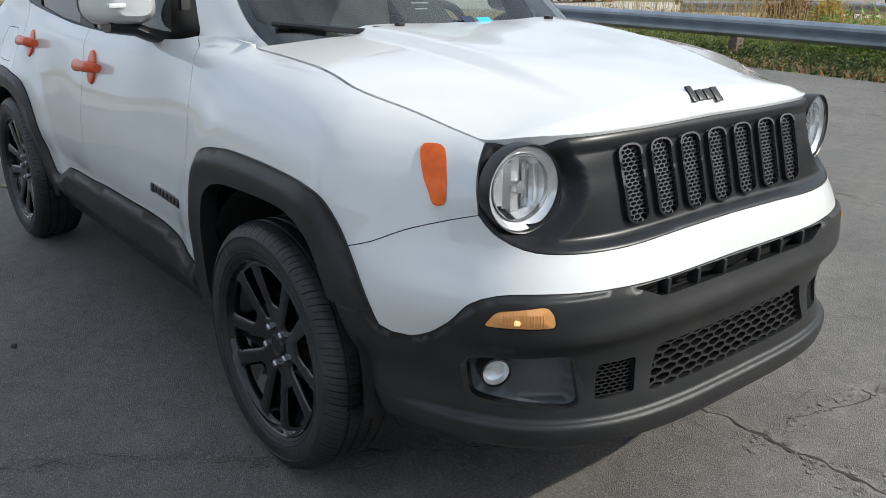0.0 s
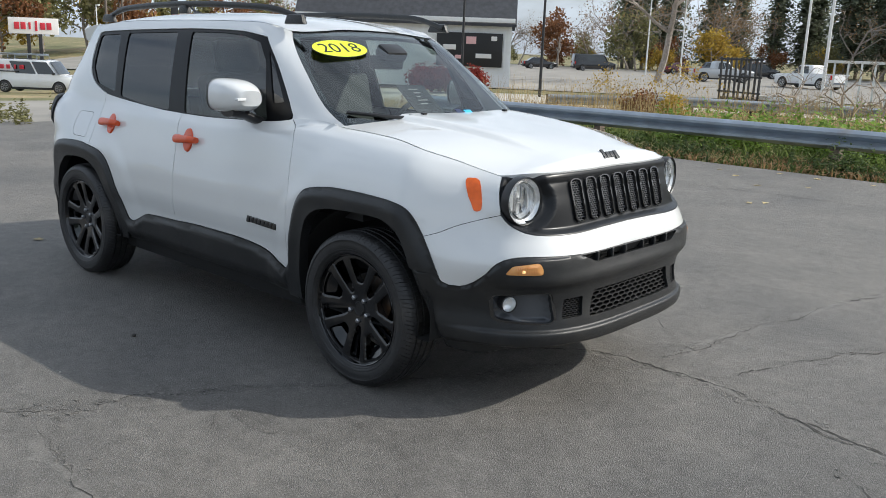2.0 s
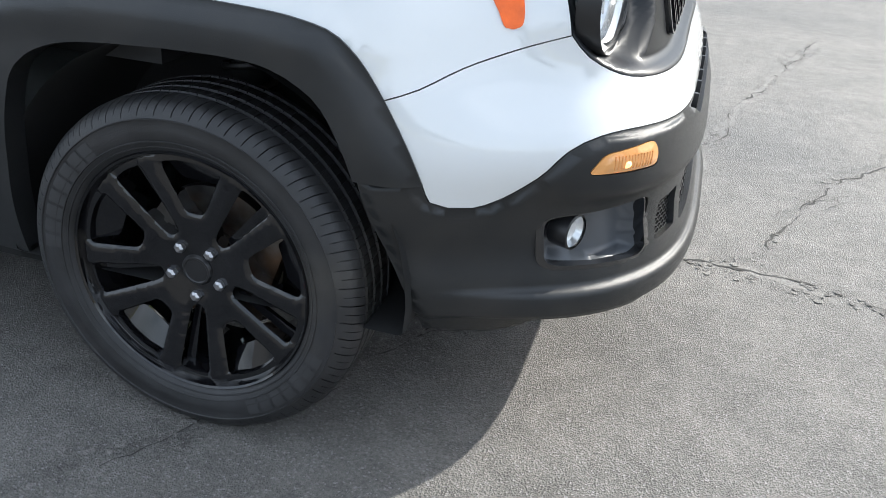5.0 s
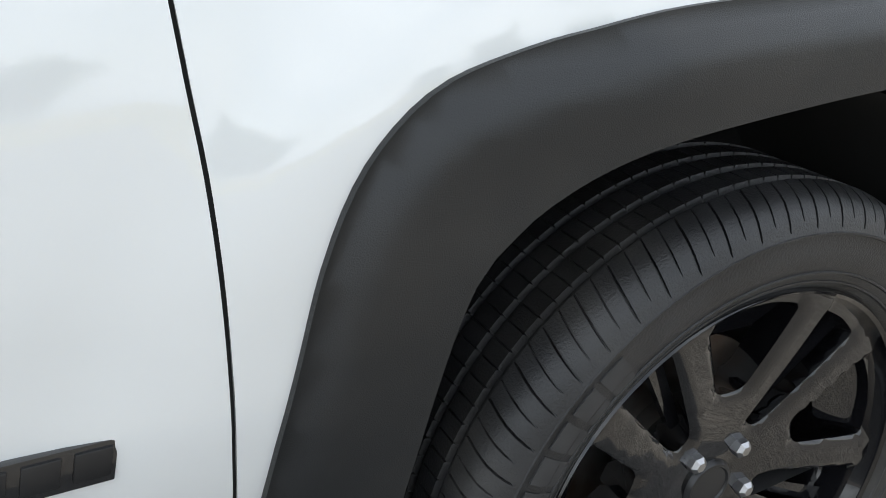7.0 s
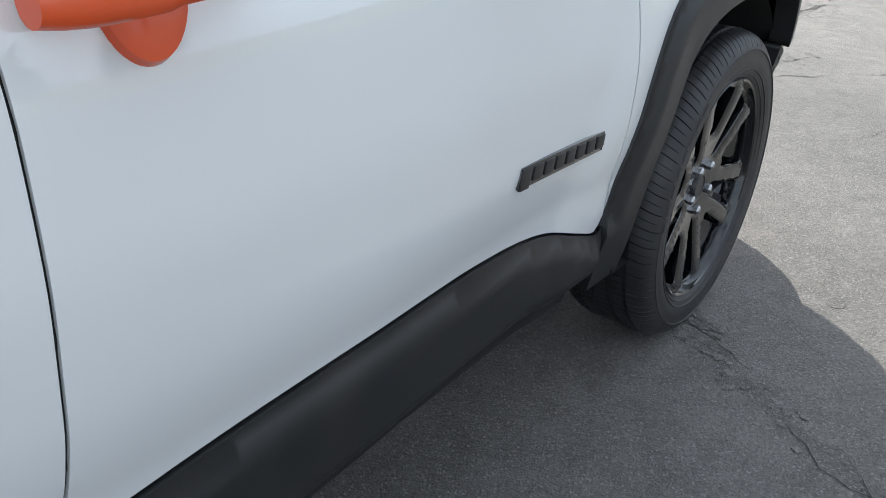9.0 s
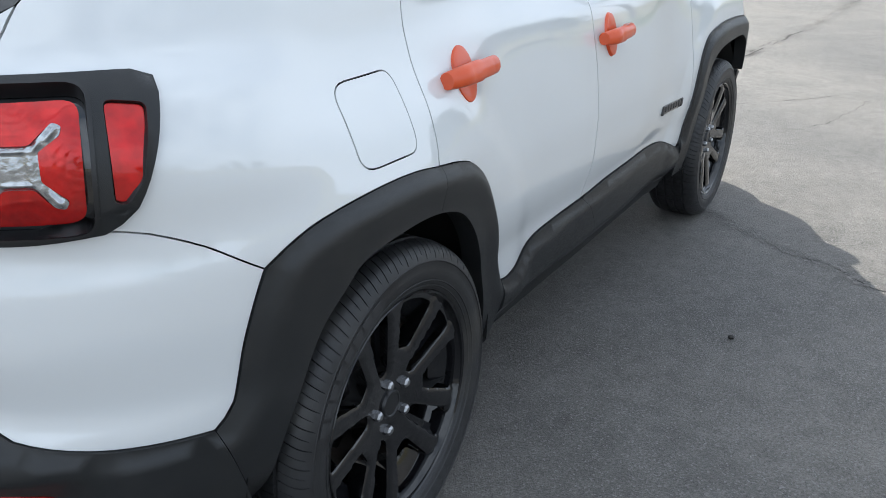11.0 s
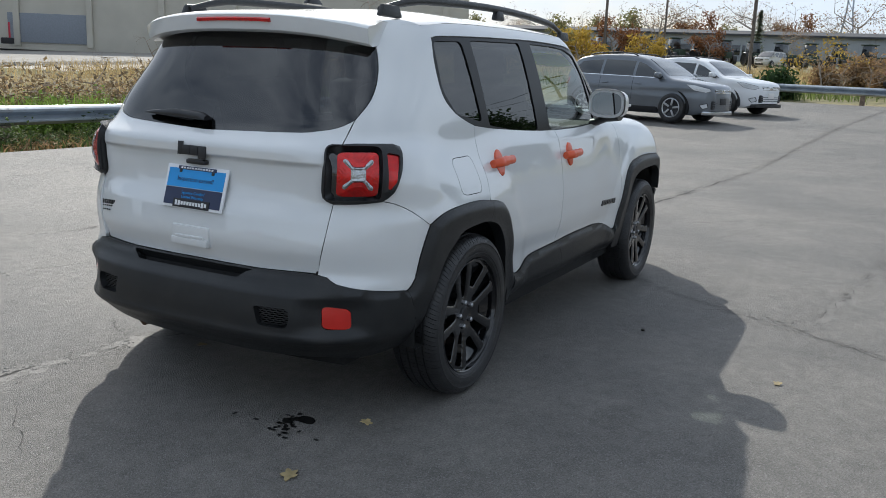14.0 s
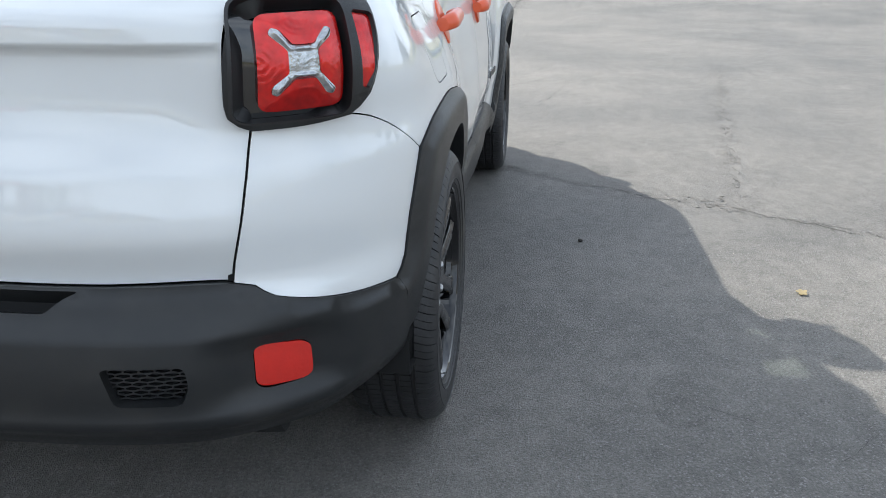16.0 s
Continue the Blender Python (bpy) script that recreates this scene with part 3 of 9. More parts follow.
ARCH_RUNS = samples(ARCH_F, ARCH_R1, ARCH_R2, ARCH_R3)
CLAD_RUNS = samples(CLAD_TOP_F, CLAD_TOP_R)


def flare(d, u, v):
    """The cross section of the arch trim: a bevelled outer band and a flat face."""
    e = min(d_from(ARCH_RUNS, u, v), 9)
    return -0.004 + 0.026 * smooth(-2.4, 3.6, e) - 0.006 * smooth(2.0, 9.5, e) - 0.050 * smooth(0.44, 0.28, v) * smooth(364, 374, u)


i67 = min(range(len(ARCH_F)), key=lambda i: (ARCH_F[i] - SEAM_F[0]).length)
pair(sheet("front_fender", ring(HOOD_SIDE, COWL_SIDE, DOOR_FRONT, ARCH_F[i67:][::-1], SEAM_F, BEZEL_SIDE), WHITE, suv, shell, grid=2.6, gap=0.24, thick=0.022))
pair(sheet("front_door", ring(BELT_F, DOOR_MID, CLAD_TOP_F[::-1], DOOR_FRONT[::-1]), WHITE, suv, shell, grid=3.2, gap=0.40, thick=0.024))
pair(sheet("rear_door", ring(BELT_R, DOOR_REAR[::-1], ARCH_R1[::-1], CLAD_TOP_R[::-1], DOOR_MID[::-1]), WHITE, suv, shell, grid=3.2, gap=0.40, thick=0.024))
FUEL = rounded([(341.0, 101.5), (356.9, 101.0), (356.0, 87.2), (340.6, 87.2)], 3.2)
pair(sheet("rear_quarter", ring(DOOR_REAR[::-1][:0], WINDOW_REAR, ROOF_REAR, GLASS_SIDE[::-1], GATE_UP[::-1], LIGHT_OUT[::-1], SEAM_Q[::-1], ARCH_R2[::-1], DOOR_REAR), WHITE, suv, shell, grid=2.6, gap=0.28, holes=(FUEL,)))
pair(sheet("fuel_flap", FUEL, WHITE, suv, shell, grid=2.6, gap=0.28))
pair(sheet("rear_corner", ring(SEAM_Q, LIGHT_LOW[::-1], GATE_LOW, EDGE_REAR[:min(range(len(EDGE_REAR)), key=lambda i: (EDGE_REAR[i] - GATE_LOW[-1]).length) + 1][::-1], ARCH_R3[::-1]), WHITE, suv, shell, grid=2.4))
i400 = min(range(len(EDGE_REAR)), key=lambda i: (EDGE_REAR[i] - GATE_LOW[-1]).length)
half_gate = ring(GLASS_LOW[::-1], GATE_UP[::-1], LIGHT_IN, GATE_LOW, EDGE_REAR[i400:])
tailgate = sheet("tailgate", ring(half_gate, mirrored(half_gate, 440)), WHITE, suv, shell, grid=1.0, gap=0.3, shape=lambda d, u, v: -0.007 * smooth(1.0015, 0.9965, v) + 0.004 * math.exp(-((v - 0.70) / 0.05) ** 2) - 0.010 * smooth(0.70, 0.60, v))
half_band = ring(BEZEL_LOW[::-1], SEAM_F[::-1], ARCH_F[:i67 + 1][::-1], EDGE_LOW)
sheet("front_bumper_skin", ring(half_band, mirrored(half_band, 0)), WHITE, suv, shell, grid=2.4)

# dark cladding
pair(sheet("front_wheel_arch_trim", ring(ARCH_F, line((141.5, 0.455), (142.4, 0.400), (142, 0.300)), line((142, 0.300), (131.5, 0.300)), OPEN_F[min(range(len(OPEN_F)), key=lambda i: abs(OPEN_F[i].y - 60.80) + 9 * (OPEN_F[i].x > 75)):][::-1], line((69.60, 0.6080), (62.57, 0.5990))), CLADDING, suv, shell, shape=flare, thick=0.05, grid=1.4, gap=-0.12))
r335 = line((335.5, 0.831), (337.8, 0.744))
j338 = min(range(len(OPEN_R)), key=lambda i: (OPEN_R[i] - r335[-1]).length)
pair(sheet("rear_wheel_arch_trim", ring(ARCH_R2, ARCH_R3, line((378.68, 0.5444), (376.78, 0.4534), (374.30, 0.3236)), OPEN_R[j338:][::-1], r335[::-1]), CLADDING, suv, shell, shape=flare, thick=0.05, grid=1.4, gap=0.08))
pair(sheet("rear_door_arch_trim", ring(ARCH_R1, r335, OPEN_R[:j338 + 1][::-1], line((306.8, 0.300), (300, 0.300)), line((300, 0.300), (298.0, 0.360), (297, 0.428))), CLADDING, suv, shell, shape=flare, thick=0.05, grid=1.4, gap=0.08))


def sill(d, u, v):
    return -0.003 + 0.029 * smooth(-2.2, 3.6, d_from(CLAD_RUNS, u, v)) - 0.03 * smooth(0.37, 0.30, v)


pair(sheet("front_door_cladding", ring(CLAD_TOP_F[min(range(len(CLAD_TOP_F)), key=lambda i: abs(CLAD_TOP_F[i].x - 142.6)):], SPLIT, SILL_F[::-1]), CLADDING, suv, shell, shape=sill, grid=2.2, gap=0.10, thick=0.03))
pair(sheet("rear_door_cladding", ring(CLAD_TOP_R, line((297, 0.428), (298.0, 0.360), (300, 0.300)), SILL_R[::-1], SPLIT[::-1]), CLADDING, suv, shell, shape=sill, grid=2.2, gap=0.10, thick=0.03))

# front bumper
FOG = rounded([(48.89, 52.98), (34.04, 54.49), (32.39, 42.14), (33.94, 40.62), (48.08, 42.35)], 2.5)
SIDE_MESH = rounded([(30.46, 50.69), (24.36, 51.04), (24.56, 42.66), (30.65, 42.31)], 0.8)
LOW_GRILLE = rounded([(-20.32, 52.60), (20.32, 52.60), (21.96, 41.60), (-21.96, 41.60)], 1.2)
SLOT = rounded([(-25.74, 68.24), (25.74, 68.24), (20.65, 65.00), (-20.65, 65.00)], 0.8)
TURN = rounded([(46.01, 62.69), (44.44, 66.12), (38.36, 67.46), (37.43, 65.50), (37.20, 62.75)], 1.0, 0.4)
k605 = min(range(len(OPEN_F)), key=lambda i: (OPEN_F[i] - Vector((69.60, 60.80))).length)
half_low = ring(EDGE_LOW[::-1], line((62.57, 0.5990), (69.60, 0.6080)), OPEN_F[:k605 + 1][::-1], line((60.51, 0.2504), (56.07, 0.2375), (50.04, 0.2323), (44.01, 0.2703), (38.23, 0.3063), (31.45, 0.3236), (17.87, 0.3220), (0.00, 0.3220)))


def bumper_form(d, u, v):
    a = abs(u)
    chin = 0.024 * smooth(0.388, 0.370, v) * smooth(0.300, 0.335, v) * smooth(62, 46, a)
    ledge = 0.010 * smooth(0.2, 1.2, d) + 0.014 * math.exp(-((v - 0.595) / 0.03) ** 2) * smooth(52, 40, a)
    return ledge + chin - 0.02 * smooth(0.33, 0.29, v) - 0.012 * math.exp(-((v - 0.455) / 0.06) ** 2) * smooth(24, 40, a)


bumper = sheet("front_bumper", ring(half_low, mirrored(half_low, 0)), CLADDING, suv, shell, shape=bumper_form, grid=1.1, gap=0.1, thick=0.04, holes=(FOG, mirrored(FOG, 0), SIDE_MESH, mirrored(SIDE_MESH, 0), LOW_GRILLE, SLOT, TURN, mirrored(TURN, 0)))
for side in (1, -1):
    def here(u, v, side=side):
        return shell(u * side, v)
    cup = sheet("fog_lamp_recess", FOG, SATIN_GREY, bumper, here, off=-0.046, grid=1.5, gap=-0.3, thick=0.0, shape=lambda d, u, v: 0.042 * smooth(1.6, 0.0, d))
    frame_bm = sheet("fog_lamp_frame", inset(FOG, -1.1), GLOSS_BLACK, bumper, here, off=0.011, grid=0.9, gap=0.0, thick=0.060, holes=(inset(FOG, 0.8),), edge=0.008, edge_width=0.7)
    signal = sheet("turn_signal", TURN, AMBER_LIT, bumper, here, off=0.012, grid=1.0, gap=0.1, shape=lambda d, u, v: 0.004 * smooth(0, 1.2, d))
    lens_u, lens_v = sum(p.x for p in TURN) / len(TURN), sum(p.y for p in TURN) / len(TURN) / 100
    for k in range(13):
        uu0 = lens_u - 2.6 + 0.40 * k
        a, b = Vector(here(uu0, lens_v - 0.012)), Vector(here(uu0 + 0.10, lens_v + 0.014))
        f = Vector((a.x - 1.3, a.y, 0)).normalized() * 0.0160
        part("lens_rib", tube([a + f, (a + b) / 2 + f * 1.02, b + f], 0.0011, 6), AMBER_RIB, signal)
    bulb = Vector(here(lens_u + 0.6, lens_v - 0.004))
    part("bulb", lathe([(0.0, 0.010), (0.006, 0.008), (0.009, 0.0), (0.006, -0.008), (0.0, -0.010)], 16), BULB, signal).location = bulb + Vector((bulb.x - 1.3, bulb.y, 0)).normalized() * 0.0105
    tow = rounded([(31.82, 62.99), (27.45, 62.29), (27.43, 56.96), (31.55, 57.43)], 2.4) if side == 1 else None
    if tow:
        sheet("tow_eye_cover", tow, CLADDING, bumper, here, off=0.0125, grid=1.5, gap=0.05)


def mesh_cells(name, outline, parent, where, off, cell, width, depth, mat, aspect=0.8):
    """A honeycomb of ribs over an outline: hexagon walls with real depth."""
    arr = np.array([p[:] for p in outline])
    lo, hi = arr.min(0), arr.max(0)
    bm = bmesh.new()
    rows = int((hi[1] - lo[1]) / (cell * aspect * 0.75)) + 2
    cols = int((hi[0] - lo[0]) / cell) + 2
    done = set()
    for r in range(rows):
        for c in range(cols):
            cx = lo[0] + (c + 0.5 * (r % 2)) * cell
            cy = lo[1] + r * cell * aspect * 0.75
            ang = [(cx + sx * cell, cy + sy * cell * aspect) for sx, sy in ((0, 0.5), (0.5, 0.25), (0.5, -0.25), (0, -0.5), (-0.5, -0.25), (-0.5, 0.25))]
            for k in range(6):
                p, q = ang[k], ang[(k + 1) % 6]
                key = (round((p[0] + q[0]) * 4), round((p[1] + q[1]) * 4))
                mid = np.array([[(p[0] + q[0]) / 2, (p[1] + q[1]) / 2]])
                if key in done or not inside([outline], mid)[0]:
                    continue
                done.add(key)
                a, b = Vector(where(p[0], p[1] / 100)), Vector(where(q[0], q[1] / 100))
                n = (Vector(where(p[0] + 0.2, p[1] / 100)) - a).cross(Vector(where(p[0], (p[1] + 0.2) / 100)) - a).normalized()
                if n.dot(a - Vector((0, 0, 0.6))) < 0:
                    n = -n
                w = (b - a).cross(n).normalized() * width / 2
                f, k2 = n * off, n * (off - depth)
                vs = [bm.verts.new(x) for x in (a - w + f, b - w + f, b + w + f, a + w + f, a - w + k2, b - w + k2, b + w + k2, a + w + k2)]
                for face in ((0, 1, 2, 3), (0, 4, 5, 1), (3, 2, 6, 7)):
                    bm.faces.new([vs[i] for i in face])
    return part(name, bm, mat, parent, flat=True)


# Near-black sheets behind the bumper openings put the shade inside into the colour.
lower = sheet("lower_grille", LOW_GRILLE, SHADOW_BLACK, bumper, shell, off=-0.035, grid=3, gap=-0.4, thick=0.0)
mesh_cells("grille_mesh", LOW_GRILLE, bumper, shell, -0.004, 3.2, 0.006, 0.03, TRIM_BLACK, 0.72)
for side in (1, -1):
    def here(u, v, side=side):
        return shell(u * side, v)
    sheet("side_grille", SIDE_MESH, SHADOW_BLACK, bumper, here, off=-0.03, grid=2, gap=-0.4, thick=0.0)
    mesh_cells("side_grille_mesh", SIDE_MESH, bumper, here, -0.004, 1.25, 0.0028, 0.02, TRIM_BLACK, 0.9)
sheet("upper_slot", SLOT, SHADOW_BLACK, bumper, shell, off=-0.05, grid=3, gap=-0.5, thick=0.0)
for u in (-19, -12, -5, 5, 12, 19):
    p = Vector(shell(u, 0.664))
    part("slot_rib", block((0.03, 0.012, 0.04), p + Vector((-0.012, 0, 0)), 0.003), CLADDING, bumper)

# grille bezel with seven slots and two round headlamps
slots = []
for k in range(-3, 4):
    y0 = 0.107 * k
    def uu(y, v):
        return math.degrees(math.atan2(y, front_x(v) - CF - 0.02))
    slots.append(rounded([(uu(y0 - 0.034, 1.03), 102.5), (uu(y0 + 0.034, 1.03), 102.5), (uu(y0 + 0.033, 0.81), 81.2), (uu(y0 - 0.033, 0.81), 81.2)], 2.2, 0.5))
LAMP = [Vector((40.2 + 5.7 * math.cos(a), 92.6 + 9.7 * math.sin(a))) for a in (2 * math.pi * i / 48 for i in range(48))]
half_bezel = ring(BEZEL_TOP[::-1], BEZEL_SIDE[::-1], BEZEL_LOW)


def bezel_form(d, u, v):
    a = abs(u)
    bowl = math.hypot((a - 40.0) / 8.6, (v - 0.925) / 0.14)
    return -0.022 * smooth(0.0, 3.0, d) - 0.036 * smooth(1.0, 0.70, bowl)


bezel = sheet("grille_panel", ring(half_bezel, mirrored(half_bezel, 0)), BEZEL_GREY, suv, shell, shape=bezel_form, grid=0.95, gap=0.1, thick=0.03, holes=(LAMP, mirrored(LAMP, 0), *slots))
for s in slots:
    sheet("grille_ring", inset(s, -0.75), GLOSS_BLACK, bezel, shell, off=-0.006, grid=1.2, gap=0, thick=0.03, holes=(inset(s, 0.2),), edge=0.005, edge_width=0.5)
    # this near-black backing paints in the darkness behind the slot
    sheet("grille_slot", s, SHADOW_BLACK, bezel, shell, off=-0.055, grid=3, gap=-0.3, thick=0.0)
    mesh_cells("slot_mesh", s, bezel, shell, -0.022, 1.28, 0.0026, 0.012, MESH_GREY, 1.2)
for side in (-1, 1):
    c = Vector(shell(40.2, 0.926))
    c.y *= -side
    f = Vector((0.985, 0.14 * (1 if c.y > 0 else -1), 0.03)).normalized()
    turn = f.to_track_quat("-Y", "Z").to_matrix().to_4x4()
    m = Matrix.Translation(c - f * 0.040) @ turn
    def lamp(name, profile, mat, steps=48, label=""):
        bm = lathe(profile, steps)
        bmesh.ops.transform(bm, matrix=m, verts=bm.verts)
        return part(name, bm, mat, head if name != "headlamp" else suv, label)
    head = None
    head = lamp("headlamp", [(0.096, 0.03), (0.0985, -0.004), (0.096, -0.012), (0.0935, -0.010), (0.0915, 0.0)], TRIM_BLACK, label="round headlamp with a chrome reflector behind clear glass")
    lamp("reflector_rim", [(0.0915, -0.001), (0.086, 0.004), (0.079, 0.009), (0.0755, 0.010), (0.074, 0.016)], BRIGHT_METAL, label="bright chrome rim")
    lamp("reflector", [(0.074, 0.014), (0.072, 0.022), (0.062, 0.036), (0.044, 0.048), (0.024, 0.055), (0.0, 0.057)], BRIGHT_METAL)
    lamp("inner_ring", [(0.0745, 0.016), (0.0735, 0.006), (0.0715, 0.006), (0.0705, 0.018)], SATIN_SILVER)
    for k in range(5):      # upright facets pressed into the reflector
        w = 0.022
        rib = block((w, 0.004, 0.118 - 0.018 * abs(k - 2)), ((k - 2) * 0.025, 0.034 + 0.0045 * abs(k - 2) * -1, 0.004), 0.0018, Matrix.Rotation(radians(14 * (k - 2)), 3, "Z"))
        bmesh.ops.transform(rib, matrix=m, verts=rib.verts)
        part("reflector_facet", rib, SATIN_SILVER if k % 2 else BRIGHT_METAL, head)
    lamp("bulb_shield", [(0.0, 0.010), (0.012, 0.012), (0.015, 0.018), (0.015, 0.056)], SATIN_SILVER, 24)
    lamp("lens", [(0.092, -0.006), (0.080, -0.013), (0.055, -0.019), (0.028, -0.022), (0.0, -0.023)], LAMP_GLASS)
    fc = Vector(shell(44.2, 0.490))
    fc.y *= -side
    ff = Vector((0.90, 0.42 * (1 if fc.y > 0 else -1), 0.0)).normalized()
    m = Matrix.Translation(fc - ff * 0.012) @ ff.to_track_quat("-Y", "Z").to_matrix().to_4x4()
    fog = None
    head = bumper
    fog = lamp("fog_lamp", [(0.035, 0.03), (0.035, -0.010), (0.031, -0.012)], TRIM_BLACK)
    lamp("fog_reflector", [(0.031, -0.006), (0.025, 0.006), (0.010, 0.013), (0.0, 0.014)], BRIGHT_METAL, 32)
    lamp("fog_lens", [(0.031, -0.010), (0.018, -0.015), (0.0, -0.017)], LAMP_GLASS, 32)

# side markers
MARK = spline([(56.83, 97.90), (55.04, 99.05), (53.14, 98.65), (52.39, 94.53), (52.08, 88.57), (52.52, 86.18), (54.01, 85.94), (54.85, 88.80), (55.90, 92.26)], 0.6, True)
pair(sheet("side_marker", MARK, AMBER, suv, shell, off=0.004, grid=1.4, gap=0.0, thick=0.008, label="orange side marker lamp"))

# hood
HOOD_EDGE = sorted({round(p[0], 4): (p[0], -p[1] - 0.003, p[2]) for p in (shell(q.x, q.y / 100) for q in HOOD_SIDE)}.values())
NOSE_EDGE = sorted({round(-p[1], 4): (-p[1], p[0], p[2]) for p in (shell(q.x, q.y / 100) for q in BEZEL_TOP)}.values())
HOOD_Y, HOOD_Z = [(x, y) for x, y, z in HOOD_EDGE], [(x, z) for x, y, z in HOOD_EDGE]
NOSE_X, NOSE_Z = [(y, x) for y, x, z in NOSE_EDGE], [(y, z) for y, x, z in NOSE_EDGE]


def hood_point(t, e):
    a = abs(e)
    x0, x1 = 1.115 - 0.115 * a ** 3, curve(a * HOOD_EDGE[-1][1], *NOSE_X) - 0.004
    x = x0 + (x1 - x0) * t
    ye, ze = curve(x, *HOOD_Y), curve(x, *HOOD_Z) + 0.001
    zc = curve(x, (1.0, 1.170), (1.2, 1.160), (1.5, 1.133), (1.75, 1.108), (1.90, 1.084), (2.02, 1.054))
    y = e * ye
    z = ze + (zc - ze) * (1 - a ** 2.4)
    dome = 0.43 - 0.10 * (x - 1.1)
    z += 0.022 * smooth(dome + 0.022, dome - 0.022, abs(y)) * smooth(1.98, 1.55, x) * (0.4 + 0.6 * smooth(0.1, 0.4, abs(y)))
    lip = smooth(0.945, 1.0, t) ** 1.5
    return Vector((x, -y, z + lip * (curve(a * HOOD_EDGE[-1][1], *NOSE_Z) + 0.004 - z)))


bm = bmesh.new()
NE = 80
ts = [i / 50 * 0.93 for i in range(51)] + [0.93 + 0.07 * i / 19 for i in range(1, 20)]
grid_v = [[bm.verts.new(hood_point(t, -1 + 2 * j / NE)) for j in range(NE + 1)] for t in ts]
for a, b in zip(grid_v, grid_v[1:]):
    for j in range(NE):
        bm.faces.new((a[j], b[j], b[j + 1], a[j + 1]))
rim_edges = [e for e in bm.edges if e.is_boundary]
ext = bmesh.ops.extrude_edge_only(bm, edges=rim_edges)
for v in [g for g in ext["geom"] if isinstance(g, bmesh.types.BMVert)]:
    v.co += Vector((-0.004 if v.co.x > 1.5 else 0.004, -0.006 * (1 if v.co.y > 0 else -1), -0.02))
bmesh.ops.recalc_face_normals(bm, faces=bm.faces)
part("hood", bm, WHITE, suv)
# Near-black strips in the panel gaps, as seal rubber and as painted-in shade.
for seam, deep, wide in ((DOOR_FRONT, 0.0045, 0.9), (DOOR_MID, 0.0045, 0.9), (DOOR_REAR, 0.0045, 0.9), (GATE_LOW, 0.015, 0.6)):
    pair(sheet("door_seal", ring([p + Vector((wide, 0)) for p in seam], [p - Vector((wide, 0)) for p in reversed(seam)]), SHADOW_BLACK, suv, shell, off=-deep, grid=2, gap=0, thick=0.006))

# rear bumper
REFL = rounded([(399.28, 50.19), (392.70, 49.06), (392.32, 40.94), (399.18, 41.08)], 2.0, 0.4)
VENT = rounded([(415.01, 48.46), (406.40, 48.49), (406.09, 44.83), (406.88, 41.74), (413.79, 41.91)], 1.0, 0.4)
STEP = rounded([(417.08, 60.56), (462.92, 60.56), (458.95, 57.00), (421.05, 57.00)], 0.6, 0.6)
half_rear = ring(EDGE_REAR[::-1], line((378.68, 0.5444), (376.78, 0.4534), (374.31, 0.3087)), line((374.31, 0.3087), (388.23, 0.2509), (401.92, 0.2696), (420.05, 0.2620), (440.00, 0.2580)))


REAR_RUNS = samples(EDGE_REAR)


def rear_form(d, u, v):
    a = u if u < 440 else 880 - u
    e = d_from(REAR_RUNS, a, v)
    return 0.006 + 0.014 * smooth(0.2, 2.2, e) + 0.016 * smooth(0.565, 0.53, v) * smooth(390, 405, a) - 0.030 * math.exp(-((a - 396.5) / 7) ** 4 - ((v - 0.455) / 0.065) ** 4) + 0.012 * math.exp(-((v - 0.375) / 0.022) ** 2) * smooth(384, 392, a) - 0.050 * smooth(0.40, 0.25, v)


rear_bumper = sheet("rear_bumper", ring(half_rear, mirrored(half_rear, 440)), CLADDING, suv, shell, shape=rear_form, grid=2.0, gap=0.1, thick=0.05, holes=(REFL, mirrored(REFL, 440), VENT, mirrored(VENT, 440), STEP))
# Sunk near-black sheet: the shade of the recess is in its colour.
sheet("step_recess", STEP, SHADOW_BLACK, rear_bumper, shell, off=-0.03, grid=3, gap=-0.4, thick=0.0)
for side in (1, -1):
    def here(u, v, side=side):
        return shell(u if side == 1 else 880 - u, v)
    sheet("rear_reflector", REFL, RED_REFLECTOR, rear_bumper, here, off=0.000, grid=1.6, gap=0.1, thick=0.03, label="red rear fog reflector")
    sheet("vent", VENT, TRIM_BLACK, rear_bumper, here, off=0.002, grid=2, gap=-0.3, thick=0.0)
    mesh_cells("vent_mesh", VENT, rear_bumper, here, 0.012, 1.7, 0.0035, 0.012, CLADDING, 0.62)
part("rear_valance", loft([[(-1.95 + 0.15 * abs(y) ** 2, y, 0.285), (-1.90 + 0.15 * abs(y) ** 2, y, 0.225), (-1.6, y, 0.225), (-1.6, y, 0.285)] for y in (-0.60, -0.4, 0, 0.4, 0.60)]), SHADOW_BLACK, suv)
part("exhaust_pipe", tube([(-1.2, 0.35, 0.27), (-1.75, 0.40, 0.27), (-1.93, 0.42, 0.25)], 0.028, 14), DULL_STEEL, suv)

# tail lamps
LIGHT = ring(LIGHT_OUT, LIGHT_IN, LIGHT_LOW)
LENS = rounded([(395.74, 104.62), (386.41, 104.87), (386.89, 90.78), (395.94, 90.39)], 1.6, 0.5)
OPENING = rounded([(398.05, 106.00), (385.81, 106.13), (386.32, 89.51), (398.40, 89.07)], 2.0, 0.5)
SIDE_LENS = rounded([(384.61, 104.13), (381.51, 103.48), (381.76, 99.92), (382.46, 95.21), (383.69, 92.86), (384.65, 93.06)], 0.7, 0.4)
CROSS = []
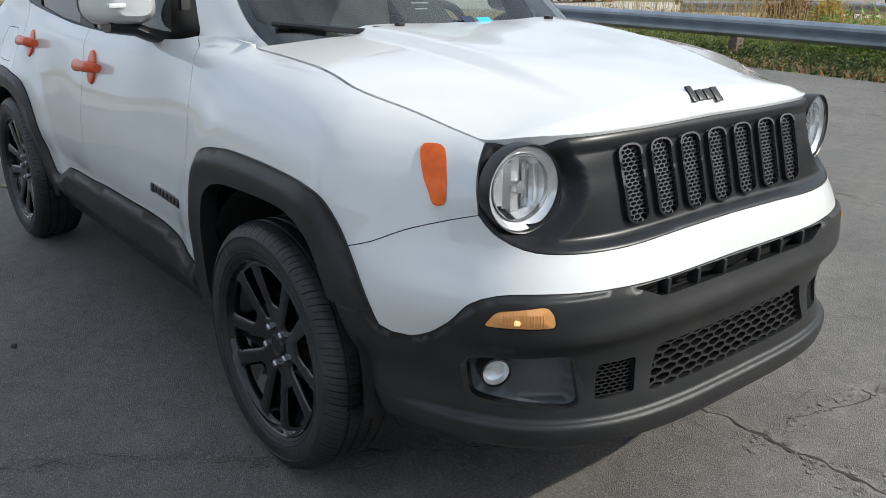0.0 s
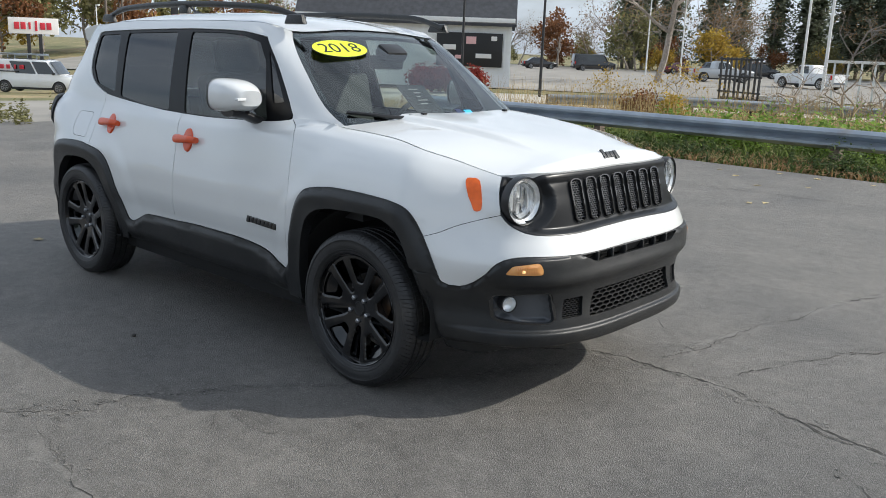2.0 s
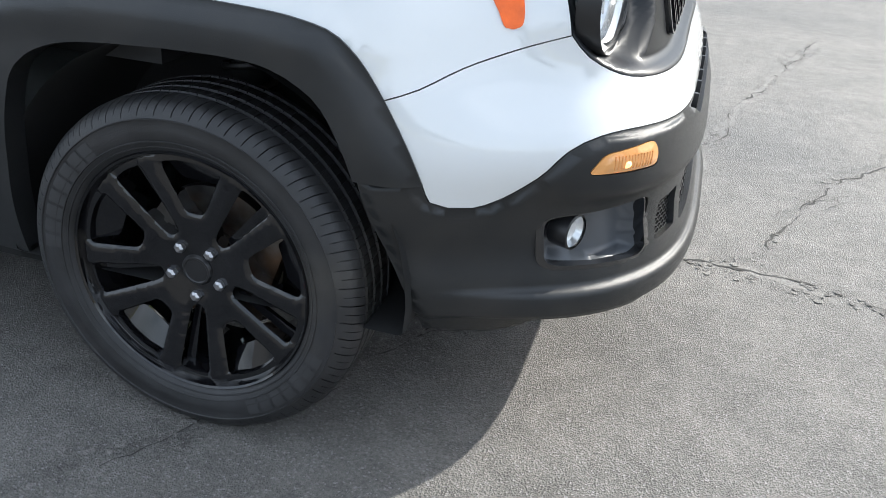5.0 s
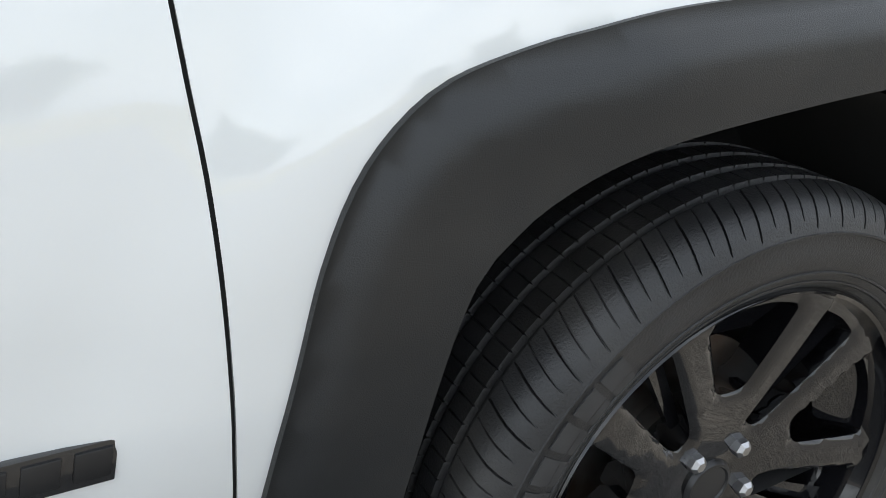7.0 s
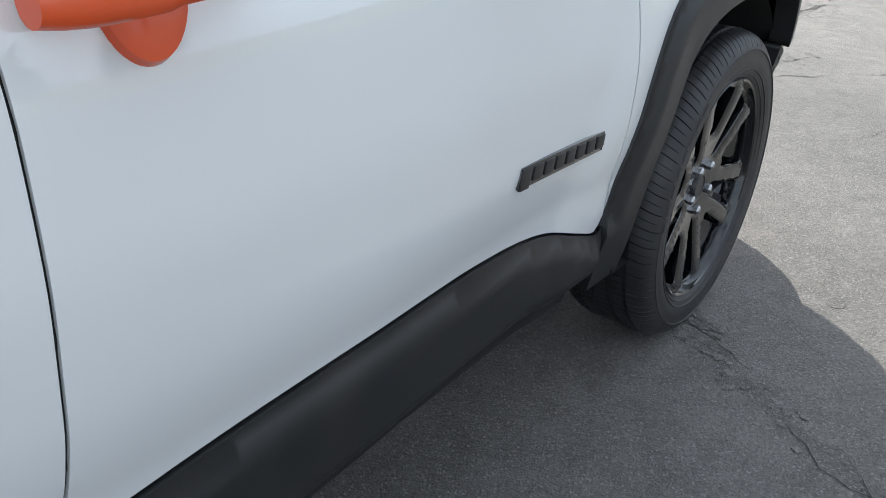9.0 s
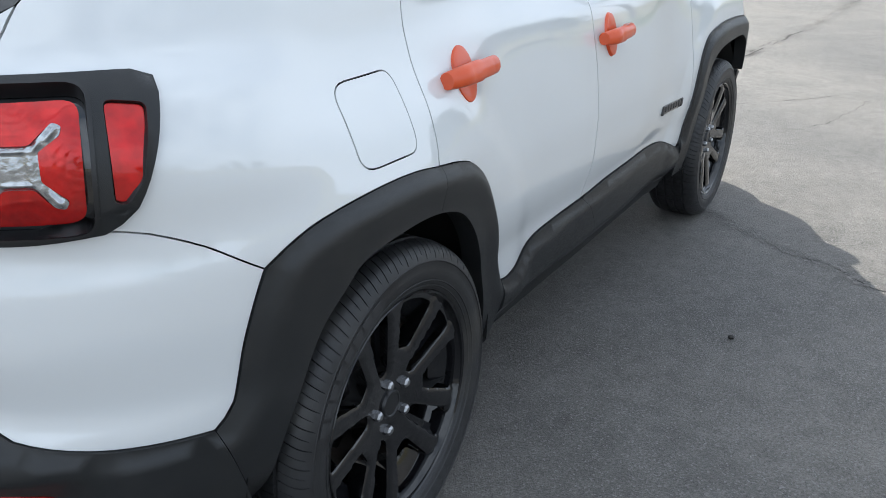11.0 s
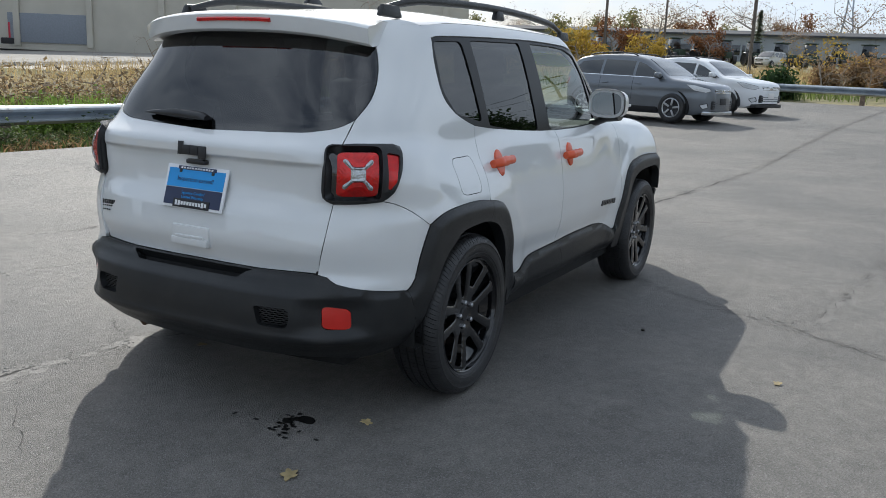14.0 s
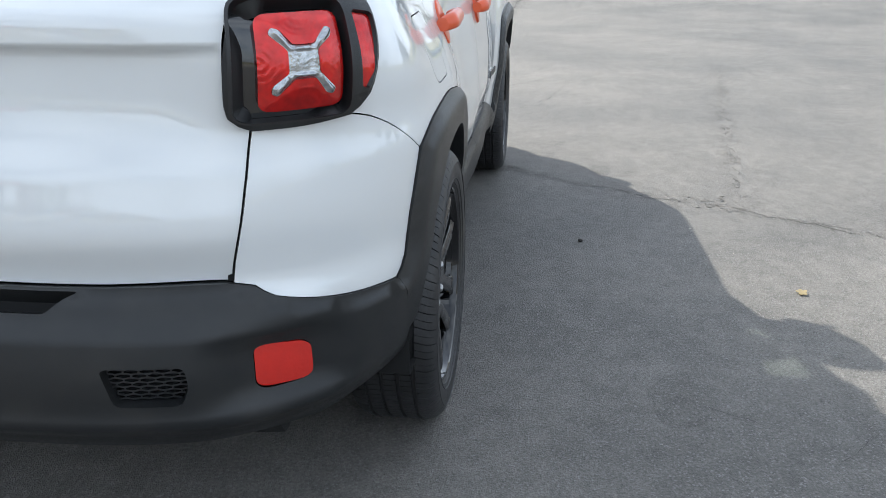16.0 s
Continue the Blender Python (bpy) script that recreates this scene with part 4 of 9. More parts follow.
for k in range(4):
    c, q = math.cos(math.pi / 2 * k), math.sin(math.pi / 2 * k)
    for px, py in ((-0.20, 0.30), (0.20, 0.30), (0.42, 0.60), (0.56, 0.64), (0.62, 0.52)):
        CROSS.append((391.23 + 5.39 * (px * c + py * q), 97.66 + 7.78 * (py * c - px * q)))
CROSS = rounded(CROSS, 0.35, 0.4)


def red_relief(d, u, v):
    """A bulged lens with fine rings pressed in at the middle of each side."""
    a, b = (u - 391.23) / 4.74, (v * 100 - 97.66) / 6.93
    a = a if u < 440 else (u - 488.77) / 4.74
    r = min(math.hypot(a - sa, b - sb) for sa, sb in ((0, 0.95), (0, -0.95), (0.95, 0), (-0.95, 0)))
    ring_wave = abs((r * 7.0) % 1.0 - 0.5)
    return 0.011 * min(1, d / 3.4) + 0.0016 * ring_wave * smooth(0.62, 0.50, r)


for side in (1, -1):
    def here(u, v, side=side):
        return shell(u if side == 1 else 880 - u, v)
    tail = sheet("tail_lamp", LIGHT, CLADDING, suv, here, off=0.012, grid=1.6, gap=0.15, thick=0.03, holes=(OPENING, SIDE_LENS), shape=lambda d, u, v: 0.012 * smooth(0.0, 1.3, d), label="square tail lamp in a black housing")
    sheet("lamp_well", OPENING, GLOSS_BLACK, tail, here, off=-0.006, grid=1.6, gap=-0.2, thick=0.0)
    sheet("red_lens", LENS, RED_LENS, tail, here, off=0.012, grid=0.42, gap=0.0, thick=0.02, holes=(CROSS,), shape=red_relief, label="red lens with a clear cross")
    sheet("clear_cross", CROSS, CROSS_LENS, tail, here, off=0.019, grid=0.4, gap=0.02, thick=0.016, shape=lambda d, u, v: 0.006 * smooth(0.0, 0.55, d) - 0.0035 * smooth(0.55, 0.9, d) + 0.0007 * abs((v * 160) % 1.0 - 0.5), label="clear cross-shaped lamp")
    sheet("side_lens", SIDE_LENS, RED_LENS, tail, here, off=0.016, grid=1.2, gap=0.05, thick=0.02)
    sheet("lens_frame", inset(OPENING, -0.7), TRIM_BLACK, tail, here, off=0.026, grid=1.5, gap=0, thick=0.03, holes=(OPENING,))

# cabin: white frame, black window surrounds, glass
WIN_TOP = line((232, 1.505), (222, 1.518), (181, 1.533), (134, 1.543), (100, 1.541), (82, 1.534), (68.5, 1.512))
WIN_FRONT = line((68.5, 1.512), (60.5, 1.387), (55, 1.260), (51.7, 1.150))
WIN_LOW = line((51.7, 1.150), (56, 1.110), (72, 1.086), (126, 1.076), (160, 1.086), (194.8, 1.116), (213, 1.150), (226, 1.205))
WIN_REAR = line((226, 1.205), (231.4, 1.290), (233.5, 1.420), (232, 1.505))
WS_SIDE = line((36, 1.105), (41.5, 1.187), (48.2, 1.339), (54, 1.450), (59.1, 1.541))
ROOF_SIDE = line((59.1, 1.541), (66, 1.565), (80, 1.584), (134, 1.590), (180, 1.586), (215, 1.574), (236, 1.552))
pair(sheet("roof_side_frame", ring(WS_SIDE, ROOF_SIDE, line((236, 1.552), (232, 1.505)), WIN_TOP, WIN_FRONT, line((51.7, 1.150), (51.5, 1.060), (44, 1.040), (36, 1.105))), WHITE, suv, glasshouse, grid=2.4, gap=0.15))
QG = rounded([(230.5, 149.4), (208.5, 150.4), (202.0, 115.6), (222.8, 119.8), (229.8, 130.0)], 3.0)
RG = rounded([(199.5, 151.2), (145.0, 152.6), (139.4, 109.6), (165, 110.6), (195.0, 114.0)], 2.0)
FG = rounded([(131.0, 152.9), (100.0, 152.8), (84, 151.8), (71.5, 148.6), (66.0, 139.0), (62.0, 110.8), (90, 109.4), (123.2, 109.2)], 2.0)
SAIL = rounded([(65.6, 144.5), (63.2, 135.5), (60.0, 119.5), (55.6, 120.5), (58.2, 128.5), (62.0, 138.5)], 0.7)


for side in (1, -1):
    def here(u, v, side=side):
        x, y, z = cabin(u, v)
        return x, y * side, z
    trim = sheet("window_surround", ring(WIN_TOP, WIN_FRONT, WIN_LOW, WIN_REAR), PILLAR_BLACK, suv, here, off=-0.006, grid=2.6, gap=0.1, holes=(QG, RG, FG, SAIL), thick=0.012)
    for nm, o, gmat in (("quarter_window", QG, PRIVACY), ("rear_door_window", RG, PRIVACY), ("front_door_window", FG, GLASS), ("front_quarter_pane", SAIL, PRIVACY)):
        sheet(nm, o, gmat, trim, here, off=-0.012, grid=3.0, gap=-0.3, thick=0.0)
half_ws = ring(line((0, 1.090), (15, 1.090), (30, 1.098), (36, 1.105)), WS_SIDE, line((59.1, 1.541), (45, 1.556), (31, 1.562), (0, 1.566)))
sheet("windscreen", ring(half_ws, mirrored(half_ws, 0)), GLASS, suv, glasshouse, off=-0.004, grid=3.0, gap=0.15, thick=0.0)
half_band = ring(line((0, 1.060), (36, 1.060)), line((36, 1.060), (36, 1.105)), WS_SIDE, line((59.1, 1.541), (45, 1.556), (31, 1.562), (0, 1.566)))
inner_ws = ring(line((0, 1.135), (15, 1.138), (30, 1.150), (39.5, 1.185)), line((39.5, 1.185), (45.5, 1.320), (51, 1.440), (54.5, 1.515)), line((54.5, 1.515), (45, 1.530), (31, 1.537), (0, 1.540)))
sheet("windscreen_border", ring(half_band, mirrored(half_band, 0)), GLOSS_BLACK, suv, glasshouse, off=-0.0065, grid=3.0, gap=0.1, thick=0.0, holes=(ring(inner_ws, mirrored(inner_ws, 0)),))
half_rg = ring(GLASS_LOW[::-1], GLASS_SIDE, line((384.43, 1.5350), (400.39, 1.5450), (440.00, 1.5500)))
sheet("rear_window", ring(half_rg, mirrored(half_rg, 440)), PRIVACY, tailgate, shell, off=-0.003, grid=3.0, gap=0.3, thick=0.0)
# roof skin
rim = []
for k in range(121):
    u = -305 + 610 * k / 120
    a = abs(u)
    v = curve(a, (0, 1.566), (31, 1.562), (59, 1.541), (66, 1.565), (80, 1.584), (134, 1.590), (180, 1.586), (215, 1.574), (236, 1.552), (255, 1.545), (305, 1.552))
    x, y, z = cabin(a, v)
    rim.append(Vector((x, y if u >= 0 else -y, z)))
rows = []
for i in range(16):
    s = 1 - i / 15 * 0.98
    rows.append([(-0.58 + (p.x + 0.58) * s, p.y * s, p.z + (1.655 - p.z) * (1 - s ** 2.4)) for p in rim[:-1]])
part("roof", loft(rows, cap=False), WHITE, suv)

# tailgate spoiler
rows = []
for j in range(29):
    e = -1 + j / 14
    a = abs(e)
    y = 0.585 * e
    zt = 1.590 - 0.045 * a ** 2.6
    xr = -1.800 + 0.095 * a ** 4
    rows.append([(-1.48, y * 0.96, zt + 0.010), (-1.60, y * 0.985, zt + 0.006), (xr + 0.05, y, zt - 0.010), (xr + 0.012, y, zt - 0.018), (xr, y, zt - 0.028), (xr + 0.006, y, zt - 0.060), (xr + 0.014, y, zt - 0.084), (xr + 0.032, y, zt - 0.094), (xr + 0.08, y * 0.99, zt - 0.088), (-1.55, y * 0.96, zt - 0.06)])
spoiler = part("roof_spoiler", loft(rows), WHITE, suv)
part("high_brake_lamp", loft([[(-1.801, y, 1.552 - 0.1 * y * y), (-1.806, y, 1.547 - 0.1 * y * y), (-1.804, y, 1.536 - 0.1 * y * y), (-1.78, y, 1.536 - 0.1 * y * y), (-1.78, y, 1.552 - 0.1 * y * y)] for y in [-0.19 + 0.038 * k for k in range(11)]]), RED_LENS, spoiler, "red high brake lamp strip")

# roof rails
for side in (-1, 1):
    pts, rad = [], []
    for k in range(33):
        t = k / 32
        x = 0.50 - 2.02 * t
        up = 0.044 * min(1, math.sin(math.pi * min(t, 1 - t) * 3.2) if min(t, 1 - t) < 0.156 else 1)
        pts.append((x, side * (0.515 + 0.045 * math.sin(math.pi * t)), 1.600 + 0.035 * math.sin(math.pi * t) + up))
        rad.append(0.014 if 2 < k < 30 else 0.012)
    rail = part("roof_rail", tube(pts, rad, 10, flatten=1.25), CLADDING, suv, "dark grey roof rail")
    for x, z, w in ((0.45, 1.600, 0.16), (-0.52, 1.650, 0.10), (-1.47, 1.600, 0.16)):
        part("rail_foot", block((w, 0.034, 0.05), (x, side * (0.53 if w > 0.12 else 0.56), z), 0.012, taper=(0.7, 0.8)), CLADDING, rail)
part("antenna", join(block((0.11, 0.045, 0.03), (-1.28, 0, 1.655), 0.012, taper=(0.6, 0.5)), tube([(-1.29, 0, 1.66), (-1.38, 0, 1.71)], [0.010, 0.006])), TRIM_BLACK, suv)

# dark inner body behind the seams, floor and wheel wells
def well(x, z, r=0.50):
    return min((x - 1.285) ** 2, (x + 1.285) ** 2) + (z - 0.36) ** 2 < r * r


bm = bmesh.new()
for side in (1, -1):
    cols = []
    for k in range(221):
        u = k * 2
        col = []
        for v in (0.24, 0.30, 0.36, 0.42, 0.48, 0.54, 0.60, 0.66, 0.72, 0.78, 0.84, 0.90, 0.95, 1.0, 1.04):
            x, y, z = shell(u, v)
            f = 1 - 0.030 / math.hypot(x - max(CR, min(CF, x)), y)
            f = 1 - 0.05 if (u < 95 or u > 345) else 1 - 0.035
            cx = max(CR, min(CF, x))
            col.append(bm.verts.new((cx + (x - cx) * (f - 0.02), y * f * side, z)))
        cols.append(col)
    for a, b in zip(cols, cols[1:]):
        for i in range(14):
            c = (a[i].co + b[i + 1].co) / 2
            if well(c.x, c.z) or (c.x > 1.85 and c.z > 0.76) or (c.x > 1.7 and 0.38 < c.z < 0.56) or (c.x > 1.5 and c.z < 0.62) or (c.x < -1.5 and c.z < 0.50):
                continue
            bm.faces.new((a[i], b[i], b[i + 1], a[i + 1]))
part("inner_body", bm, SHADOW_BLACK, suv)
under = part("underbody", block((3.3, 1.0, 0.02), (-0.2, 0, 0.34), 0.005), SHADOW_BLACK, suv)
for size, at in (((2.1, 1.5, 0.06), (0, 0, 0.25)), ((0.40, 0.7, 0.04), (1.60, 0, 0.35)), ((0.45, 0.9, 0.12), (-1.70, 0, 0.32)), ((0.04, 1.0, 0.65), (1.80, 0, 0.65))):
    part("underbody_panel", block(size, at, 0.015), SHADOW_BLACK, under)
for x in (1.285, -1.285):
    for side in (-1, 1):
        bm = lathe([(0.43, 0.32), (0.43, 0.05), (0.40, 0.0), (0.0, 0.0)], 48)
        for v in bm.verts:
            v.co.z = max(v.co.z, -0.06 if v.co.y > 0.001 else 0.10)
        bmesh.ops.transform(bm, matrix=Matrix.Translation((x, side * 0.52, 0.36)) @ Matrix.Rotation(0 if side == 1 else math.pi, 4, "Z"), verts=bm.verts)
        part("wheel_well", bm, SHADOW_BLACK, suv)

for x in (1.285, -1.285):
    for side in (-1, 1):
        strut = part("suspension_strut", tube([(x, side * 0.60, 0.42), (x - 0.02, side * 0.565, 0.62), (x - 0.03, side * 0.545, 0.76)], [0.035, 0.032, 0.045], 14), SHADOW_BLACK, suv)
        part("strut_spring", tube([(x - 0.02 + 0.055 * math.cos(a), side * 0.56 + 0.055 * math.sin(a), 0.56 + 0.19 * a / 25) for a in [0.5 * k for k in range(51)]], 0.007, 6), DULL_STEEL, strut)
        part("knuckle", block((0.10, 0.06, 0.16), (x + 0.02, side * 0.64, 0.38), 0.02), DULL_STEEL, suv)
        part("stabiliser_link", tube([(x + 0.20, side * 0.60, 0.30), (x + 0.215, side * 0.60, 0.44), (x + 0.20, side * 0.585, 0.56)], [0.014, 0.010, 0.014], 10), DULL_STEEL, suv)
        part("link_bracket", block((0.13, 0.02, 0.05), (x + 0.27, side * 0.61, 0.545), 0.008, Matrix.Rotation(radians(-12), 3, "Y")), DULL_STEEL, suv)
        part("control_arm", tube([(x + 0.26, side * 0.38, 0.28), (x + 0.14, side * 0.52, 0.27), (x, side * 0.66, 0.26)], [0.03, 0.026, 0.022], 10, flatten=0.6), DULL_STEEL, suv)

# wheels
def wheel_face(p, v):
    r = math.hypot(p / 100, v)
    return p / 100, curve(r, (0.0, -0.060), (0.034, -0.062), (0.06, -0.066), (0.12, -0.074), (0.19, -0.083), (0.242, -0.088)), v


def polar(r, a):
    return (100 * r * math.cos(radians(a)), 100 * r * math.sin(radians(a)))


def tyre_mesh():
    prof = [(0.242, -0.080), (0.251, -0.092), (0.258, -0.099), (0.264, -0.102), (0.268, -0.1045), (0.285, -0.1090), (0.298, -0.1100), (0.312, -0.1080), (0.3155, -0.1095), (0.320, -0.1075), (0.328, -0.1040), (0.336, -0.098), (0.3430, -0.090), (0.3475, -0.080), (0.3500, -0.070)]
    for y in (-0.056, -0.019, 0.019, 0.056):
        prof += [(0.3520, y - 0.0055), (0.3455, y - 0.0035), (0.3455, y + 0.0035), (0.3520, y + 0.0055)]
    prof += [(r, -y) for r, y in prof[:15][::-1]]
    bm = bmesh.new()
    rows = []
    n = 58
    for k in range(n * 8):
        a = 2 * math.pi * (k // 8 + (0, 0.44, 0.455, 0.480, 0.495, 0.93, 0.948, 0.982)[k % 8]) / n
        deep, short = k % 8 in (6, 7), k % 8 in (2, 3)
        row = []
        for i, (r, y) in enumerate(prof):
            sipe = deep and (10 <= i <= 14 or len(prof) - 15 <= i <= len(prof) - 11)
            slit = short and (11 <= i <= 13)
            fine = (deep or short) and i in (15, 18, 19, 22, 23, 26, 27, 30)
            rr = r - (0.0060 if sipe else 0) - (0.0035 if slit else 0) - (0.0030 if fine else 0)
            tilt = a + 0.05 * max(0, (abs(y) - 0.05)) / 0.05
            z = rr * math.sin(tilt)
            row.append(bm.verts.new((rr * math.cos(tilt), y, max(z, -0.345))))
        rows.append(row)
    for k in range(len(rows)):
        a, b = rows[k], rows[(k + 1) % len(rows)]
        for i in range(len(prof) - 1):
            bm.faces.new((a[i], a[i + 1], b[i + 1], b[i]))
    bmesh.ops.recalc_face_normals(bm, faces=bm.faces)
    return bm


def build_wheel(turn):
    """One black five-spoke wheel about the origin, outer face to -y, its spokes turned by so many degrees."""
    outer = [Vector(polar(0.2455, a)) for a in range(0, 360, 3)]
    holes = []
    for k in range(5):
        stem, gap_at = turn + 72 * k, turn + 36 + 72 * k
        holes.append(rounded([polar(0.080, gap_at - 7), polar(0.100, gap_at - 9.5), polar(0.150, gap_at - 9.0), polar(0.228, gap_at - 8.5), polar(0.2295, gap_at), polar(0.228, gap_at + 8.5), polar(0.150, gap_at + 9.0), polar(0.100, gap_at + 9.5), polar(0.080, gap_at + 7)], 0.9, 0.7))
        holes.append(rounded([polar(0.122, stem - 9.0), polar(0.228, stem - 16), polar(0.2305, stem - 5), polar(0.2305, stem + 5), polar(0.228, stem + 16), polar(0.122, stem + 9.0)], 1.3, 0.7))

    face = sheet("wheel", outer, WHEEL_BLACK, suv, wheel_face, grid=0.9, gap=0.0, thick=0.046, holes=holes, edge=0.0085, edge_width=0.80, draft=0.010, shape=lambda d, u, v: 0.0, flat_face=True, middle=(0, 0.5, 0), label="gloss black five-spoke alloy wheel")
    for k in range(5):
        stem, gap_at = turn + 72 * k, turn + 36 + 72 * k
        sheet("spoke_web", rounded([polar(0.180, stem - 11), polar(0.229, stem - 15), polar(0.230, stem), polar(0.229, stem + 15), polar(0.180, stem + 11)], 0.8, 0.9), WHEEL_BLACK, face, wheel_face, off=-0.030, grid=2.0, gap=0.0, thick=0.01, middle=(0, 0.5, 0), shape=lambda d, u, v: 0.35 * (math.hypot(u / 100, v) - 0.20))
        sheet("spoke_web", rounded([polar(0.085, gap_at - 11), polar(0.229, gap_at - 8), polar(0.229, gap_at - 3), polar(0.085, gap_at - 2)], 0.6, 0.9), WHEEL_BLACK, face, wheel_face, off=-0.026, grid=2.0, gap=0.0, thick=0.01, middle=(0, 0.5, 0))
    part("wheel_barrel", lathe([(0.252, -0.084), (0.253, -0.094), (0.250, -0.098), (0.246, -0.095), (0.244, -0.086), (0.236, -0.070), (0.222, -0.045), (0.212, 0.0), (0.206, 0.07), (0.228, 0.085), (0.242, 0.092)], 96), WHEEL_BLACK, face)
    part("tyre", tyre_mesh(), RUBBER, face, "worn black road tyre with grooved tread")
    for r, y in ((0.2625, -0.1012), (0.2735, -0.1062), (0.3150, -0.1088)):
        part("sidewall_ring", lathe([(r - 0.0022, y + 0.0012), (r - 0.0008, y - 0.0016), (r + 0.0008, y - 0.0016), (r + 0.0022, y + 0.0012)], 120), RUBBER, face)
    part("wheel_centre_cap", lathe([(0.0, -0.066), (0.024, -0.0655), (0.026, -0.0675), (0.029, -0.0672), (0.033, -0.062), (0.034, -0.04)], 48), TRIM_BLACK, face)
    part("brake_disc", lathe([(0.0, -0.012), (0.075, -0.012), (0.080, 0.006), (0.150, 0.006), (0.150, 0.028), (0.0, 0.03)], 56), DULL_STEEL, face)
    part("brake_caliper", block((0.075, 0.075, 0.16), (0.125, 0.012, 0.04), 0.014, Matrix.Rotation(radians(20), 3, "Y")), DULL_STEEL, face)
    for k in range(5):
        x, z = polar(0.055, turn + 36 + 72 * k)
        bm = lathe([(0.0, -0.078), (0.006, -0.078), (0.0110, -0.074), (0.0115, -0.052), (0.0160, -0.050), (0.0160, -0.045)], 6)
        bmesh.ops.transform(bm, matrix=Matrix.Translation((x / 100, 0, z / 100)), verts=bm.verts)
        part("lug_nut", bm, STEEL, face, flat=True)
    # raised sidewall markings, as plain bars
    for start, count, wide in ((turn + 88, 8, 5.2), (turn + 250, 7, 5.0)):
        for k in range(count):
            a = start - k * 6.6
            bm = bmesh.new()
            prof = [(0.2735, -0.1050), (0.2745, -0.1072), (0.298, -0.1110), (0.307, -0.1100), (0.3075, -0.107)]
            rows = [[bm.verts.new((r * math.cos(radians(a + w)), y, r * math.sin(radians(a + w)))) for r, y in prof] for w in (-wide / 2, -wide / 4, 0, wide / 4, wide / 2)]
            for p, q in zip(rows, rows[1:]):
                for i in range(4):
                    bm.faces.new((p[i], p[i + 1], q[i + 1], q[i]))
            bmesh.ops.recalc_face_normals(bm, faces=bm.faces)
            part("sidewall_bar", bm, RUBBER_TEXT, face)
    return face


TRACK = 0.775
for x, spin in ((1.285, 87), (-1.285, 70)):
    w = build_wheel(spin)
    w.matrix_basis = pose(x, -TRACK, 0.345)
    copy_thing(w, pose(x, TRACK, 0.345, 0, 0, 180))

# door handles
def handle(x, z):
    y = -half_width(x, z)
    bm = lathe([(0.0, -0.003), (0.046, -0.009), (0.060, -0.006), (0.066, 0.006)], 40)
    for v in bm.verts:
        v.co.x *= 0.66
    lean = math.atan2(half_width(x, z - 0.05) - half_width(x, z + 0.05), 0.10)
    swing = math.atan2(half_width(x + 0.05, z) - half_width(x - 0.05, z), 0.10)
    slope = Matrix.Translation((x, y - 0.002, z)) @ Matrix.Rotation(-swing, 4, "Z") @ Matrix.Rotation(-lean, 4, "X")
    bmesh.ops.transform(bm, matrix=slope, verts=bm.verts)
    cup = part("door_handle", bm, ORANGE, suv, "orange door handle")
    rows = []
    for k in range(17):
        t = -1 + k / 8
        px = x + 0.002 + 0.098 * t
        o = 0.046 - 0.030 * abs(t) ** 4
        hh = 0.0215 * (1 - 0.22 * abs(t) ** 6) * (1.06 if t < 0 else 0.94)
        th = 0.011 if abs(t) < 0.6 else 0.016
        rows.append([(px, y - o + th * math.cos(a), z + 0.004 * t + hh * math.sin(a) * (1.15 - 0.15 * abs(math.sin(a)))) for a in (2 * math.pi * i / 14 for i in range(14))])
    part("grip", loft([[slope @ (Vector(p) - Vector((x, y, z))) for p in r] for r in rows]), ORANGE, cup)
    return cup


for x, z in ((-0.955, 0.975), (-0.092, 0.960)):
    h = handle(x, z)
    o = flipped(h)
    flipped(h.children[0], o)

# door mirrors
for side in (1, -1):
    rows = []
    for k in range(13):
        t = k / 12
        x = 0.335 + 0.215 * t
        f = (1 - t ** 3.0 * 0.55)
        cy, cz = -0.872 - 0.004 * t, 1.222 - 0.004 * t
        ring_pts = []
        for i in range(28):
            a = 2 * math.pi * i / 28
            c, s = math.cos(a), math.sin(a)
            r = (abs(c) ** 3.2 + abs(s) ** 3.2) ** (-1 / 3.2)
            ring_pts.append((x + 0.02 * c * t, side * (cy + 0.106 * f * r * c), cz + 0.084 * f * r * s * (1.0 if s > 0 else 0.92)))
        rows.append(ring_pts)
    cap = part("door_mirror", loft(rows), WHITE, suv, "white door mirror on a black arm")
    part("mirror_housing", loft([[(0.326, p[1] * 1.0, p[2]) for p in rows[0]], [(0.345, side * (-0.872) + (p[1] - side * (-0.872)) * 1.03, 1.222 + (p[2] - 1.222) * 1.03) for p in rows[0]]], cap=False), TRIM_BLACK, cap)
    part("mirror_glass", loft([[(0.332, side * (-0.872) + (p[1] - side * (-0.872)) * 0.84, 1.222 + (p[2] - 1.222) * 0.80) for p in rows[0]], [(0.336, side * (-0.872) + (p[1] - side * (-0.872)) * 0.84, 1.222 + (p[2] - 1.222) * 0.80) for p in rows[0]]]), MIRROR, cap)
    part("mirror_arm", loft([[(x + 0.055 * math.cos(a), side * y, z + 0.024 * math.sin(a)) for a in (2 * math.pi * i / 12 for i in range(12))] for x, y, z in ((0.44, -0.755, 1.105), (0.44, -0.80, 1.118), (0.435, -0.85, 1.140), (0.43, -0.93, 1.150))]), TRIM_BLACK, cap)
    part("mirror_signal", block((0.020, 0.10, 0.014), (0.533, side * -0.905, 1.215), 0.005, Matrix.Rotation(radians(12 * side), 3, "Z")), CLEAR_LENS, cap)

